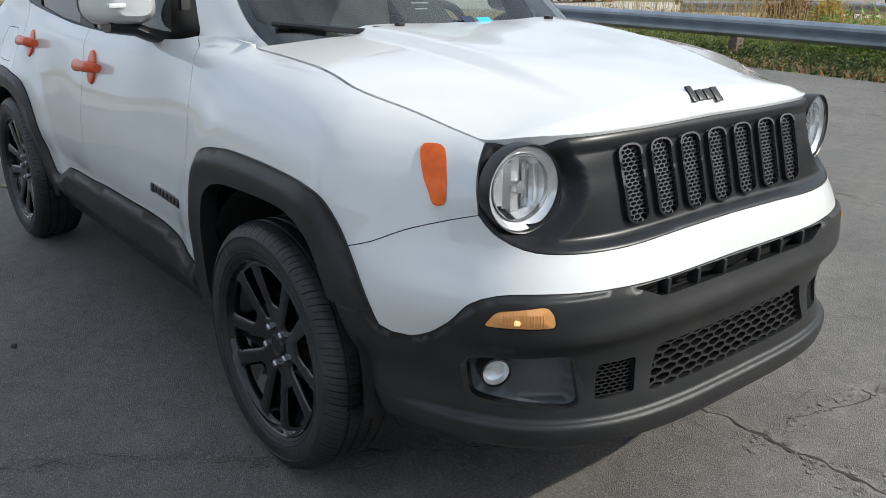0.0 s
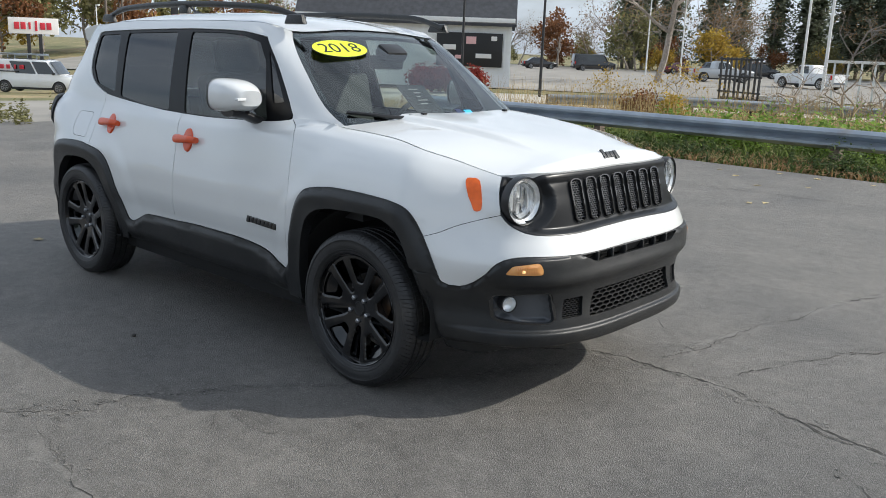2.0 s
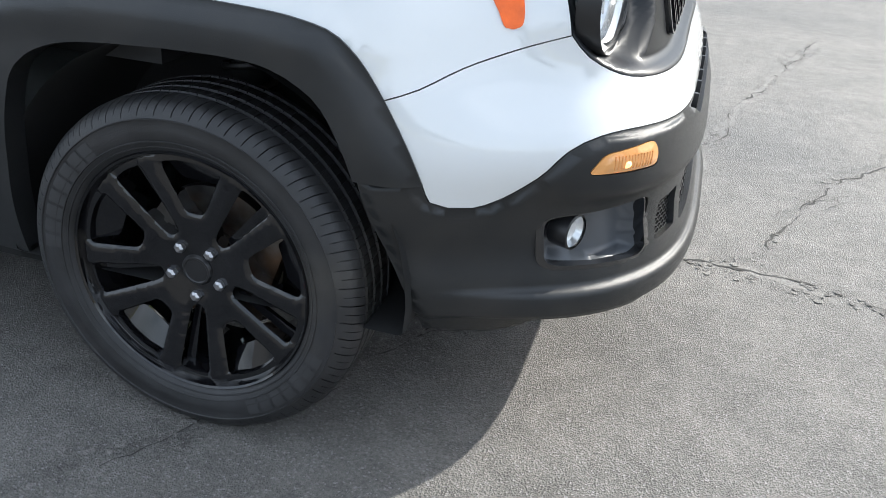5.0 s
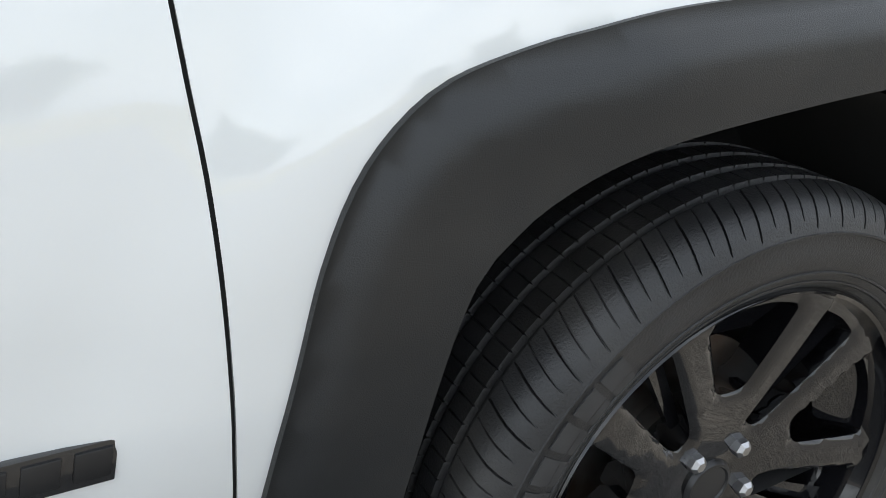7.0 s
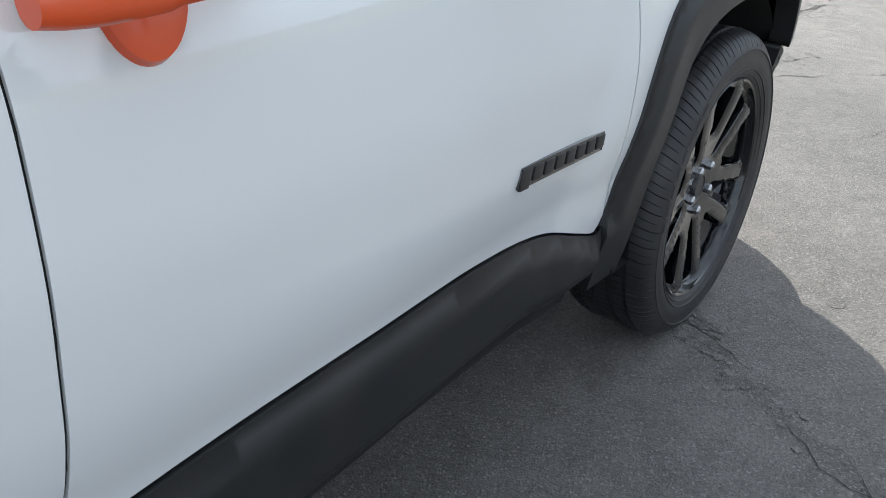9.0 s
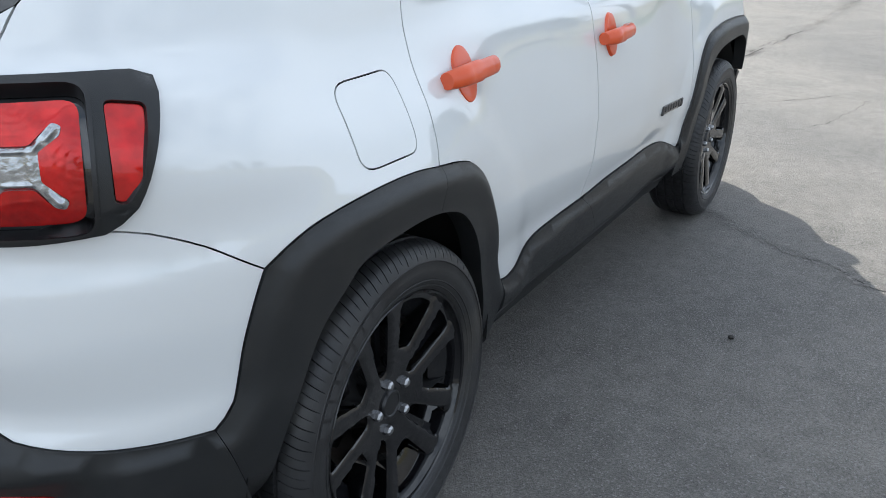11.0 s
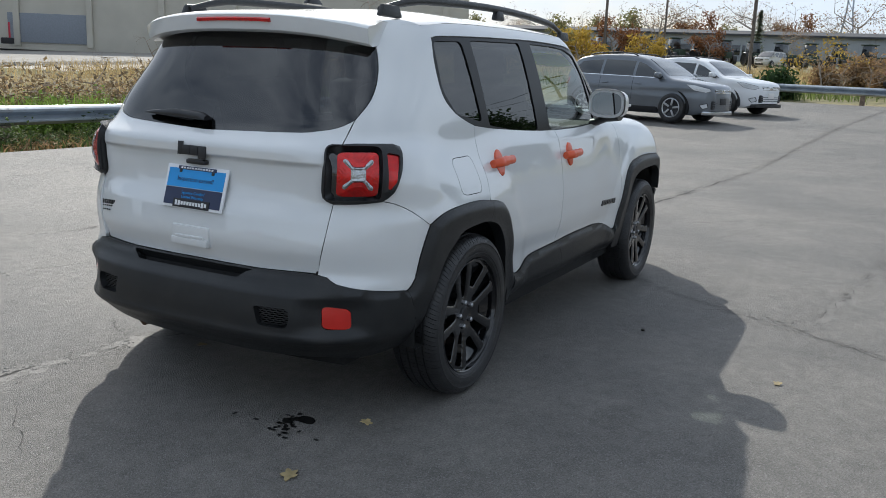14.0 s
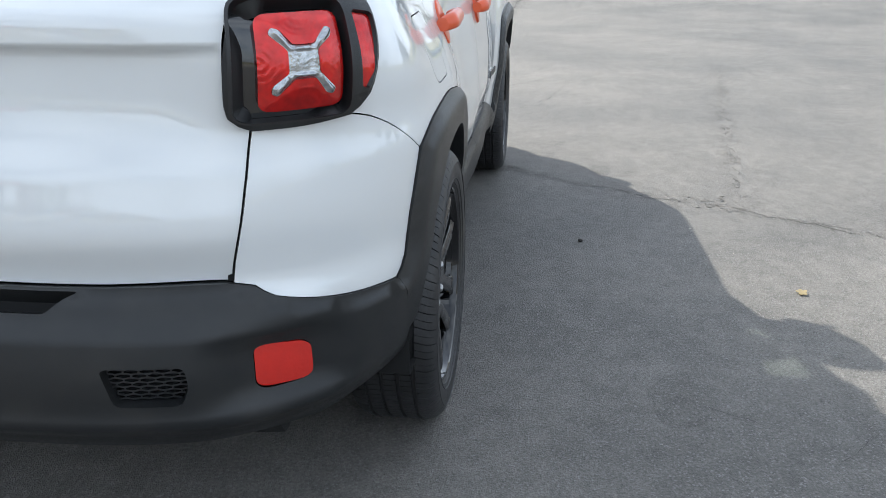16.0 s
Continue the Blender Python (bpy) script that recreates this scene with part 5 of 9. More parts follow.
# wipers, washer jets, badges
def strip(name, pts, r, mat, parent, label=""):
    return part(name, tube(pts, r, 8), mat, parent, label)


def ws(y, z, off=0.02):
    u = cabin_u(1.0, 0)
    best = min((abs(abs(glasshouse(q, z)[1]) - abs(y)), q) for q in [i * 0.5 for i in range(0, 130)])[1]
    x, yy, zz = glasshouse(best, z)
    return Vector((x + off * 0.7, y, zz + off * 0.6))


w1 = strip("windscreen_wiper", [ws(-0.62, 1.165), ws(-0.45, 1.150), ws(-0.20, 1.132), ws(0.02, 1.122)], 0.009, TRIM_BLACK, suv)
strip("wiper_arm", [ws(-0.18, 1.105, 0.03), ws(-0.28, 1.13, 0.035), ws(-0.40, 1.15, 0.03)], [0.018, 0.012, 0.008], TRIM_BLACK, w1)
w2 = strip("windscreen_wiper", [ws(-0.05, 1.150), ws(0.15, 1.140), ws(0.40, 1.135), ws(0.56, 1.140)], 0.009, TRIM_BLACK, suv)
part("cowl_panel", loft([[(1.02 + 0.13 * (1 - abs(e) ** 3), 0.66 * e, 1.115), (1.24 - 0.14 * abs(e) ** 3, 0.66 * e, 1.085), (1.10 - 0.12 * abs(e) ** 3, 0.66 * e, 1.06)] for e in [-1 + k / 10 for k in range(21)]]), TRIM_BLACK, suv)
for y in (-0.32, 0.30):
    part("washer_jet", block((0.025, 0.022, 0.012), Vector(hood_point(0.055, abs(y) / 0.7)) * 1 + Vector((0, y - hood_point(0.055, abs(y) / 0.7).y, 0.004)), 0.004), TRIM_BLACK, suv)


def badge_row(name, spots, m, mat, parent, label=""):
    """A badge of plain raised blocks: (x, y, width, height)."""
    first = None
    for x, y, w, h in spots:
        b = block((w, h, 0.006), (x, y, 0.003), 0.0015)
        bmesh.ops.transform(b, matrix=m, verts=b.verts)
        made = part("badge_block" if first else name, b, mat, first or parent, "" if first else label)
        first = first or made
    return first


def frame_at(p, out, up=(0, 0, 1)):
    z = Vector(out).normalized()
    x = Vector(up).cross(z).normalized()
    y = z.cross(x)
    return Matrix.Translation(p) @ Matrix((x, y, z)).transposed().to_4x4()


pl = Vector(shell(439.9, 1.037))
badge_row("tailgate_emblem", [(-0.062, -0.002, 0.026, 0.052), (-0.030, -0.008, 0.039, 0.038), (0.011, -0.008, 0.039, 0.038), (0.052, -0.014, 0.038, 0.050)], frame_at((pl.x - 0.001, 0.012, 1.040), (-1, 0, 0.10)), TRIM_BLACK, suv, "black raised emblem on the tailgate")
lo = hood_point(0.965, 0)
badge_row("hood_emblem", [(-0.050, 0.002, 0.020, 0.046), (-0.020, -0.004, 0.026, 0.030), (0.012, -0.004, 0.026, 0.030), (0.044, -0.008, 0.026, 0.042)], frame_at((1.985, 0.005, 1.055), (0.72, 0, 0.70)), TRIM_BLACK, suv, "dark grey raised emblem on the hood edge")
for side in (1, -1):
    y0 = -half_width(0.57, 0.63)
    spots = [(-0.110 + 0.0312 * k, 0.002 if k else -0.001, 0.0235, 0.021 if k else 0.031) for k in range(8)]
    slope = (half_width(0.69, 0.63) - half_width(0.47, 0.63)) / 0.22
    m = frame_at((0.586, side * (y0 - 0.003), 0.622), (-slope, -side, 0.03), (0.03, 0, 1)) @ Matrix(((1, 0.22 * side, 0, 0), (0, 1, 0, 0), (0, 0, 1, 0), (0, 0, 0, 1)))
    base = block((0.246, 0.031, 0.010), (0, 0.001, -0.0014), 0.0012)
    bmesh.ops.transform(base, matrix=m, verts=base.verts)
    b = part("door_badge", base, GLOSS_BLACK, suv, "black raised badge on the front door")
    for spot in spots:
        badge_row("badge_block", [spot], m, TRIM_BLACK, b)

# rear wiper, plate, tailgate handle
rows = []
for k in range(21):
    t = k / 20
    p = Vector(shell(440.5 + 29.5 * t, 1.150 + 0.020 * t - 0.012 * t * t)) + Vector((-0.018, 0, 0))
    h = 0.004 + 0.021 * min(1, (1 - t) * 2.2) ** 0.7 * smooth(-0.10, 0.10, t)
    d = 0.006 + 0.014 * (1 - t) ** 0.8
    rows.append([p + Vector((-d * math.cos(a), 0, h * (math.sin(a) if math.sin(a) > 0 else 0.35 * math.sin(a)))) for a in (2 * math.pi * i / 14 for i in range(14))])
rw = part("rear_wiper", loft(rows), TRIM_BLACK, suv, "black tapered wiper on the rear window")
rows = []
for k in range(17):
    t = k / 16
    p = Vector(shell(447 + 21 * t, 1.143 + 0.018 * t)) + Vector((-0.006, 0, 0))
    h = 0.006 * min(1, 4 * t + 0.4, 4 * (1 - t) + 0.3)
    rows.append([p + Vector((x, 0, z * h)) for x, z in ((0.004, -1), (-0.010, -1), (-0.010, 1), (0.004, 1))])
part("wiper_blade", loft(rows), SHADOW_BLACK, rw)
BLUE = material("blue_plate_print", (0.02, 0.30, 0.72), 0.35, vary=0.05, scale=20)
NAVY = material("navy_plate_print", (0.018, 0.028, 0.075), 0.35, vary=0.08, scale=20)
PLATE_FRAME = material("bright_plate_frame", (0.80, 0.81, 0.82), 0.20, 0.1, vary=0.04, scale=20)
PRINT_BLACK = material("black_print", (0.01, 0.01, 0.012), 0.5, vary=0.05)
PRINT_WHITE = material("white_print", (0.78, 0.78, 0.78), 0.45, vary=0.04)
YELLOW = material("yellow_sticker", (0.72, 0.86, 0.03), 0.5, vary=0.03, scale=20)
STICKER_BLUE = material("light_blue_sticker", (0.05, 0.45, 0.75), 0.45, vary=0.05)

PT = frame_at((-2.022, 0.0, 0.885), (-1, 0, 0.30))
def on_plate(bm, name, mat, parent, **k):
    bmesh.ops.transform(bm, matrix=PT, verts=bm.verts)
    return part(name, bm, mat, parent, **k)


plate = on_plate(block((0.322, 0.172, 0.008), (0, 0, 0.0), 0.003), "licence_plate_frame", PLATE_FRAME, suv, label="chrome frame with a blue dealer plate")
on_plate(block((0.296, 0.075, 0.002), (0, 0.034, 0.0045), 0.0), "plate_upper", BLUE, plate)
on_plate(block((0.296, 0.070, 0.002), (0, -0.040, 0.0045), 0.0), "plate_lower", NAVY, plate)
on_plate(block((0.200, 0.014, 0.003), (0, 0.0745, 0.006), 0.001), "frame_bar", NAVY, plate)
on_plate(block((0.190, 0.034, 0.004), (0, -0.066, 0.006), 0.001), "frame_panel", PRINT_BLACK, plate)
for k in range(11):
    on_plate(block((0.011, 0.020 if k in (0, 1, 9) else 0.014, 0.002), (-0.077 + 0.0154 * k, -0.066, 0.0085), 0.0005), "name_bar", PRINT_WHITE, plate)
for k in range(12):
    on_plate(block((0.009, 0.007, 0.001), (-0.080 + 0.0145 * k, 0.0745, 0.008), 0.0), "name_bar", PRINT_WHITE, plate)
for s in (-1, 1):
    on_plate(block((0.014, 0.014, 0.004), (s * 0.085, 0.062, 0.006), 0.003), "plate_screw", TRIM_BLACK, plate)
UP = Matrix.Translation((0, 0, 0.0062))
lettering("plate_text", "Inspection passed!", 0.026, PT @ UP @ Matrix.Translation((0, 0.030, 0)), NAVY, plate, 0.0004)
lettering("plate_text", "Signature Certified", 0.016, PT @ UP @ Matrix.Translation((0, -0.024, 0)), BLUE, plate, 0.0004)
lettering("plate_text", "Limited Warranty", 0.016, PT @ UP @ Matrix.Translation((0, -0.041, 0)), BLUE, plate, 0.0004)
# release button above the plate
part("tailgate_release", block((0.03, 0.100, 0.020), (-2.006, 0.0, 0.987), 0.009), TRIM_BLACK, suv)
# pull handle below the plate, dealer sticker
hx = shell(439, 0.70)[0]
grip = part("tailgate_handle", block((0.03, 0.20, 0.082), (hx + 0.010, 0.0, 0.700), 0.012), WHITE, suv)
part("handle_pocket", block((0.01, 0.15, 0.012), (hx - 0.0055, 0.0, 0.696), 0.004), WHITE, grip)
part("handle_lip", block((0.016, 0.19, 0.030), (hx - 0.004, 0.0, 0.676), 0.007), WHITE, grip)
for row, (n, h) in enumerate(((8, 0.018), (9, 0.006), (6, 0.006))):
    first = None
    for k in range(n):
        b = block((0.002, 0.008 if row == 0 else 0.006, h), (shell(880 - 350 - math.degrees(math.atan2(0.70, 0.52)), 0.735)[0] - 0.001, 0.545 - 0.0115 * k, 0.775 - 0.017 * row), 0.0)
        made = part("sticker_bar" if first else "dealer_sticker", b, PRINT_BLACK, first or suv, flat=True)
        first = first or made

# windscreen stickers
def ws_frame(y, z, off=0.006):
    p = ws(y, z, 0.0)
    a, b = ws(y + 0.05, z, 0.0), ws(y, z + 0.05, 0.0)
    n = (a - p).cross(b - p).normalized()
    if n.x < 0:
        n = -n
    return frame_at(p + n * off, n)


ym = ws_frame(-0.38, 1.460) @ Matrix.Rotation(radians(5), 4, "Z")
bm = lathe([(0.0, 0.001), (0.162, 0.001), (0.162, 0.0)], 56, "z")
for v in bm.verts:
    v.co.y *= 0.50
bmesh.ops.transform(bm, matrix=ym, verts=bm.verts)
oval = part("year_sticker", bm, YELLOW, suv, "yellow oval windscreen sticker reading 2018")
bm = lathe([(0.167, 0.0004), (0.162, 0.0012)], 56, "z")
for v in bm.verts:
    v.co.y *= 0.515
bmesh.ops.transform(bm, matrix=ym, verts=bm.verts)
part("sticker_outline", bm, PRINT_BLACK, oval)
lettering("sticker_text", "2018", 0.122, ym @ Matrix.Translation((0, 0, 0.002)), PRINT_BLACK, oval, 0.0004)
for y, z, w, h, mm in ((-0.02, 1.175, 0.045, 0.036, NAVY), (0.045, 1.170, 0.055, 0.034, STICKER_BLUE)):
    b = block((w, h, 0.001), (0, 0, 0), 0)
    bmesh.ops.transform(b, matrix=ws_frame(y, z), verts=b.verts)
    part("inspection_sticker", b, mm, suv, "small blue sticker in the windscreen corner")

# interior
part("cabin_floor", block((2.4, 1.36, 0.04), (-0.35, 0, 0.42), 0.01), INTERIOR, suv)
rows = []
for k in range(13):
    y = -0.70 + 1.40 * k / 12
    rows.append([(1.16, y, 1.04), (0.72, y, 1.10 + 0.02 * (0.2 < y < 0.55)), (0.60, y, 1.06), (0.56, y, 0.95), (0.68, y, 0.70), (1.15, y, 0.70)])
part("dashboard", loft(rows), INTERIOR, suv)
bm = lathe([(0.185 + 0.016 * math.cos(a), 0.016 * math.sin(a)) for a in (2 * math.pi * i / 10 for i in range(10))], 40, "z", True)
bmesh.ops.transform(bm, matrix=pose(0.42, 0.36, 1.02, 0, -65, 0), verts=bm.verts)
sw = part("steering_wheel", bm, INTERIOR, suv)
part("wheel_hub", join(block((0.08, 0.17, 0.05), (0.44, 0.36, 1.02), 0.02), block((0.05, 0.34, 0.03), (0.44, 0.36, 1.02), 0.01)), INTERIOR, sw)


def seat(x, y, wide=0.50):
    s = part("seat", block((0.52, wide, 0.16), (x, y, 0.68), 0.05, segments=3), INTERIOR, suv)
    part("seat_back", block((0.15, wide, 0.62), (x - 0.32, y, 1.00), 0.05, Matrix.Rotation(radians(-14), 3, "Y"), 3), INTERIOR, s)
    part("head_restraint", block((0.10, 0.27, 0.19), (x - 0.41, y, 1.40), 0.04, Matrix.Rotation(radians(-10), 3, "Y"), 3), INTERIOR, s)
    return s


seat(0.10, 0.36), seat(0.10, -0.36)
seat(-0.80, 0.42, 0.44), seat(-0.80, -0.42, 0.44)
rows = [[(-0.58 + (p.x + 0.58) * 0.93, p.y * 0.93, p.z - 0.035) for p in rim[:-1]], [(-0.58, 0.001 * math.sin(i), 1.62) for i in range(120)]]
part("headliner", loft(rows, cap=False), HEADLINER, suv)
rv = part("rear_view_mirror", block((0.03, 0.24, 0.075), (0.56, 0, 1.40), 0.015), TRIM_BLACK, suv)
part("mirror_mount", block((0.10, 0.16, 0.07), (0.60, 0, 1.45), 0.025, Matrix.Rotation(radians(30), 3, "Y")), TRIM_BLACK, rv)
PM = Matrix.Translation((0.86, -0.03, 1.215)) @ Matrix.Rotation(radians(-52), 4, "Y")
bm = block((0.004, 0.20, 0.24), (0, 0, 0), 0.001)
bmesh.ops.transform(bm, matrix=PM, verts=bm.verts)
sheet_ob = part("price_sheet", bm, PRINT_BLACK, suv, "black price sheet with white print behind the windscreen")
for k in range(5):
    bm = block((0.003, 0.07 - 0.02 * (k % 3), 0.005), (0.003, 0.01 * (k % 2), 0.085 - 0.028 * k), 0)
    bmesh.ops.transform(bm, matrix=PM, verts=bm.verts)
    part("print_bar", bm, HEADLINER, sheet_ob)

# ---- ground ----
def height(x, y):
    """The lie of the land: a level lot, rising to the east, falling to the north and west."""
    east = smooth(6, 16, x)
    return 0.036 * max(0, x - 10) + (0.055 * east - 0.025) * max(0, min(15, y - 10)) - 0.043 * max(0, -x - 8) * smooth(70, 15, y)


def asphalt(name="worn_asphalt", tone=1.0):
    m = material(name, (0.156, 0.146, 0.131), 0.66, vary=0.16, scale=2.3, second=(0.112, 0.107, 0.099), second_scale=0.45)
    n, l = m.node_tree.nodes, m.node_tree.links
    b = n["Principled BSDF"]
    co = n.new("ShaderNodeTexCoord")
    stones = n.new("ShaderNodeTexVoronoi")
    stones.inputs["Scale"].default_value = 240
    fine = n.new("ShaderNodeTexNoise")
    fine.inputs["Scale"].default_value, fine.inputs["Detail"].default_value, fine.inputs["Roughness"].default_value = 105, 8, 0.80
    l.new(co.outputs["Object"], stones.inputs["Vector"]), l.new(co.outputs["Object"], fine.inputs["Vector"])
    old = b.inputs["Base Color"].links[0].from_socket
    r = n.new("ShaderNodeMapRange")
    r.inputs["From Min"].default_value, r.inputs["From Max"].default_value, r.inputs["To Min"].default_value, r.inputs["To Max"].default_value = 0.32, 0.68, 0.42, 1.62
    l.new(fine.outputs["Fac"], r.inputs["Value"])
    sc = n.new("ShaderNodeVectorMath")
    sc.operation = "SCALE"
    dim = n.new("ShaderNodeMath")
    dim.operation = "MULTIPLY"
    dim.inputs[1].default_value = tone
    patch = n.new("ShaderNodeTexNoise")      # hand-sized blotches
    patch.inputs["Scale"].default_value, patch.inputs["Detail"].default_value, patch.inputs["Roughness"].default_value = 13, 9, 0.72
    l.new(co.outputs["Object"], patch.inputs["Vector"])
    pr = n.new("ShaderNodeMapRange")
    pr.inputs["From Min"].default_value, pr.inputs["From Max"].default_value, pr.inputs["To Min"].default_value, pr.inputs["To Max"].default_value = 0.32, 0.70, 0.74, 1.26
    l.new(patch.outputs["Fac"], pr.inputs["Value"])
    both = n.new("ShaderNodeMath")
    both.operation = "MULTIPLY"
    l.new(r.outputs[0], both.inputs[0]), l.new(pr.outputs[0], both.inputs[1])
    l.new(both.outputs[0], dim.inputs[0])
    l.new(old, sc.inputs[0]), l.new(dim.outputs[0], sc.inputs["Scale"])
    # single pale stones
    pick = n.new("ShaderNodeMapRange")
    pick.inputs["From Min"].default_value, pick.inputs["From Max"].default_value = 0.90, 0.97
    sep = n.new("ShaderNodeSeparateColor")
    l.new(stones.outputs["Color"], sep.inputs[0]), l.new(sep.outputs[0], pick.inputs["Value"])
    mx = n.new("ShaderNodeMix")
    mx.data_type = "RGBA"
    mx.inputs["B"].default_value = (0.23, 0.22, 0.21, 1)
    l.new(pick.outputs[0], mx.inputs["Factor"]), l.new(sc.outputs[0], mx.inputs["A"])
    l.new(mx.outputs["Result"], b.inputs["Base Color"])
    hgt = n.new("ShaderNodeMath")
    hgt.operation = "ADD"
    l.new(fine.outputs["Fac"], hgt.inputs[0]), l.new(stones.outputs["Distance"], hgt.inputs[1])
    bp = n.new("ShaderNodeBump")
    bp.inputs["Strength"].default_value, bp.inputs["Distance"].default_value = 0.85, 0.0042
    l.new(hgt.outputs[0], bp.inputs["Height"])
    l.new(bp.outputs[0], b.inputs["Normal"])
    return m


ASPHALT = asphalt()
GRASS = material("rough_grass", (0.135, 0.135, 0.050), 0.95, vary=0.4, scale=3.0, bump=0.8, bump_scale=40, second=(0.32, 0.245, 0.13), second_scale=0.12)
CONCRETE = material("pale_concrete", (0.48, 0.44, 0.375), 0.85, vary=0.12, scale=0.6, bump=0.3, bump_scale=60)
FAR_ASPHALT = material("pale_asphalt", (0.28, 0.262, 0.232), 0.85, vary=0.15, scale=0.4)
CRACK_DARK = material("crack_dark", (0.046, 0.043, 0.039), 0.95, vary=0.4, scale=30)
CRACK_PALE = asphalt("crumbled_asphalt", 1.22)
OIL = material("oil_stain", (0.006, 0.006, 0.006), 0.45, vary=0.3, scale=30)
DAMP = asphalt("stained_asphalt", 0.84)
DEAD_LEAF = material("dry_leaf", (0.42, 0.33, 0.16), 0.7, vary=0.3, scale=30, random_tint=0.4)


def terrain(name, xs, ys, mat, dz, label, category=""):
    bm = bmesh.new()
    vs = [[bm.verts.new((x, y, height(x, y) + dz)) for y in ys] for x in xs]
    for i in range(len(xs) - 1):
        for j in range(len(ys) - 1):
            bm.faces.new((vs[i][j], vs[i + 1][j], vs[i + 1][j + 1], vs[i][j + 1]))
    return tagged(part(name, bm, mat), label, category or name, kind="structure")


def steps(a, b, n):
    return [a + (b - a) * i / n for i in range(n + 1)]


far = [-2500, -900, -400, -200, -120, -80, -60, -50, -40, -30, -25, -20, -16, -12, -10, -8, -4, 0, 4, 6, 8, 10, 12, 14, 16, 20, 25, 30, 40, 60, 70, 80, 120, 200, 400, 900, 2500]
terrain("ground", far, far, GRASS, -0.05, "rough autumn grass and dirt")
pavement = terrain("pavement", [-14, -12, -10, -8, -6, -4, -2, 0, 2, 4, 6, 8, 10, 12, 16, 20, 24, 28, 30], [-27, -24, -18, -14, -10, -8, -6, -4, -2, 0, 2, 4, 6, 7, 8, 8.7], ASPHALT, 0.0, "grey weathered asphalt lot with cracks")
terrain("service_road", [-30, -26, -22, -18, -14.1], [-40, -20, -8, 0, 4, 8, 12, 20, 27.9], FAR_ASPHALT, -0.01, "pale worn service road", "road")
terrain("street", [-200, -120, -80, -60, -45, -30, -20, -12, -8, 0, 8, 10, 20, 40, 80], [28, 31, 34, 38], CONCRETE, -0.012, "pale concrete street beyond the verge", "road")
terrain("far_parking", [-120, -90, -70, -55, -40, -30, -22, -12, -8, 0, 8, 10, 14], [43, 50, 56, 64, 70, 80, 95, 118], FAR_ASPHALT, -0.012, "wide grey parking lot across the street", "parking lot")
terrain("east_yard", steps(14, 60, 10), steps(33, 75, 8), FAR_ASPHALT, -0.012, "pale gravel yard beyond the verge", "yard")


def wander(pts, seed, step=0.03, sway=0.016):
    """A jagged run along the points."""
    rng = random.Random(seed)
    pts = [Vector(p) for p in pts]
    run = []
    for a, b in zip(pts, pts[1:]):
        n = max(2, int((b - a).length / step))
        run += [a.lerp(b, k / n) for k in range(n)]
    run.append(pts[-1])
    out, drift = [], 0.0
    for i, p in enumerate(run):
        d = (run[min(i + 1, len(run) - 1)] - run[max(i - 1, 0)]).normalized()
        s = Vector((-d.y, d.x))
        drift = drift * 0.82 + rng.uniform(-1, 1) * sway
        out.append((p + s * drift, s, p))
    return out


def ribbon(name, pts, width, mat, z, seed, broken=0.35):
    """A ragged crack, now wide, now closed."""
    rng = random.Random(seed)
    run = wander(pts, seed)
    bm = bmesh.new()
    last = None
    for i, (c, s, p) in enumerate(run):
        open_at = 0.5 + 0.9 * noise.noise((i * 0.11, seed * 3.7, 0.0)) + 0.35 * noise.noise((i * 0.5, seed * 1.3, 4.0))
        end = min(1, i / 6, (len(run) - 1 - i) / 6)
        w = width * max(0.0, open_at - broken * 0.6) * (1 + 0.5 * rng.uniform(-1, 1)) * end
        if w < width * 0.04:
            last = None
            continue
        zz = height(c.x, c.y) + z
        row = (bm.verts.new((*(c - s * w * rng.uniform(0.3, 0.7)), zz)), bm.verts.new((*(c + s * w * rng.uniform(0.3, 0.7)), zz)))
        if last:
            bm.faces.new((last[0], last[1], row[1], row[0]))
        last = row
    bmesh.ops.recalc_face_normals(bm, faces=bm.faces)
    return part(name, bm, mat, pavement, flat=True)


def crumbs(name, pts, spread, mat, z, seed):
    """Loose and broken asphalt beside a crack: many small flat chips."""
    rng = random.Random(seed)
    vs, fs = [], []
    for i, (c, s, p) in enumerate(wander(pts, seed)):
        dense = 0.5 + noise.noise((i * 0.08, seed * 2.1, 9.0))
        for _ in range(int(7 * max(0, dense) * rng.random() * min(2.0, spread / 0.08))):
            o = rng.gauss(0, spread * 0.33)
            q = c + s * o + Vector((rng.uniform(-0.02, 0.02), rng.uniform(-0.02, 0.02)))
            r = rng.choice((0.004, 0.006, 0.009, 0.014)) * rng.uniform(0.6, 1.3)
            a0 = rng.uniform(0, math.tau)
            k, zz = len(vs), height(q.x, q.y) + z
            n = rng.randint(4, 6)
            for j in range(n):
                a = a0 + math.tau * j / n
                rr = r * rng.uniform(0.6, 1.25)
                vs.append((q.x + rr * math.cos(a), q.y + rr * math.sin(a), zz + rng.uniform(0, 0.0025)))
            fs.append(tuple(range(k, k + n)))
    mesh = bpy.data.meshes.new(name)
    mesh.from_pydata(vs, [], fs)
    return tagged(link(name, mesh, mat, pavement), "", "", "", "stuff")


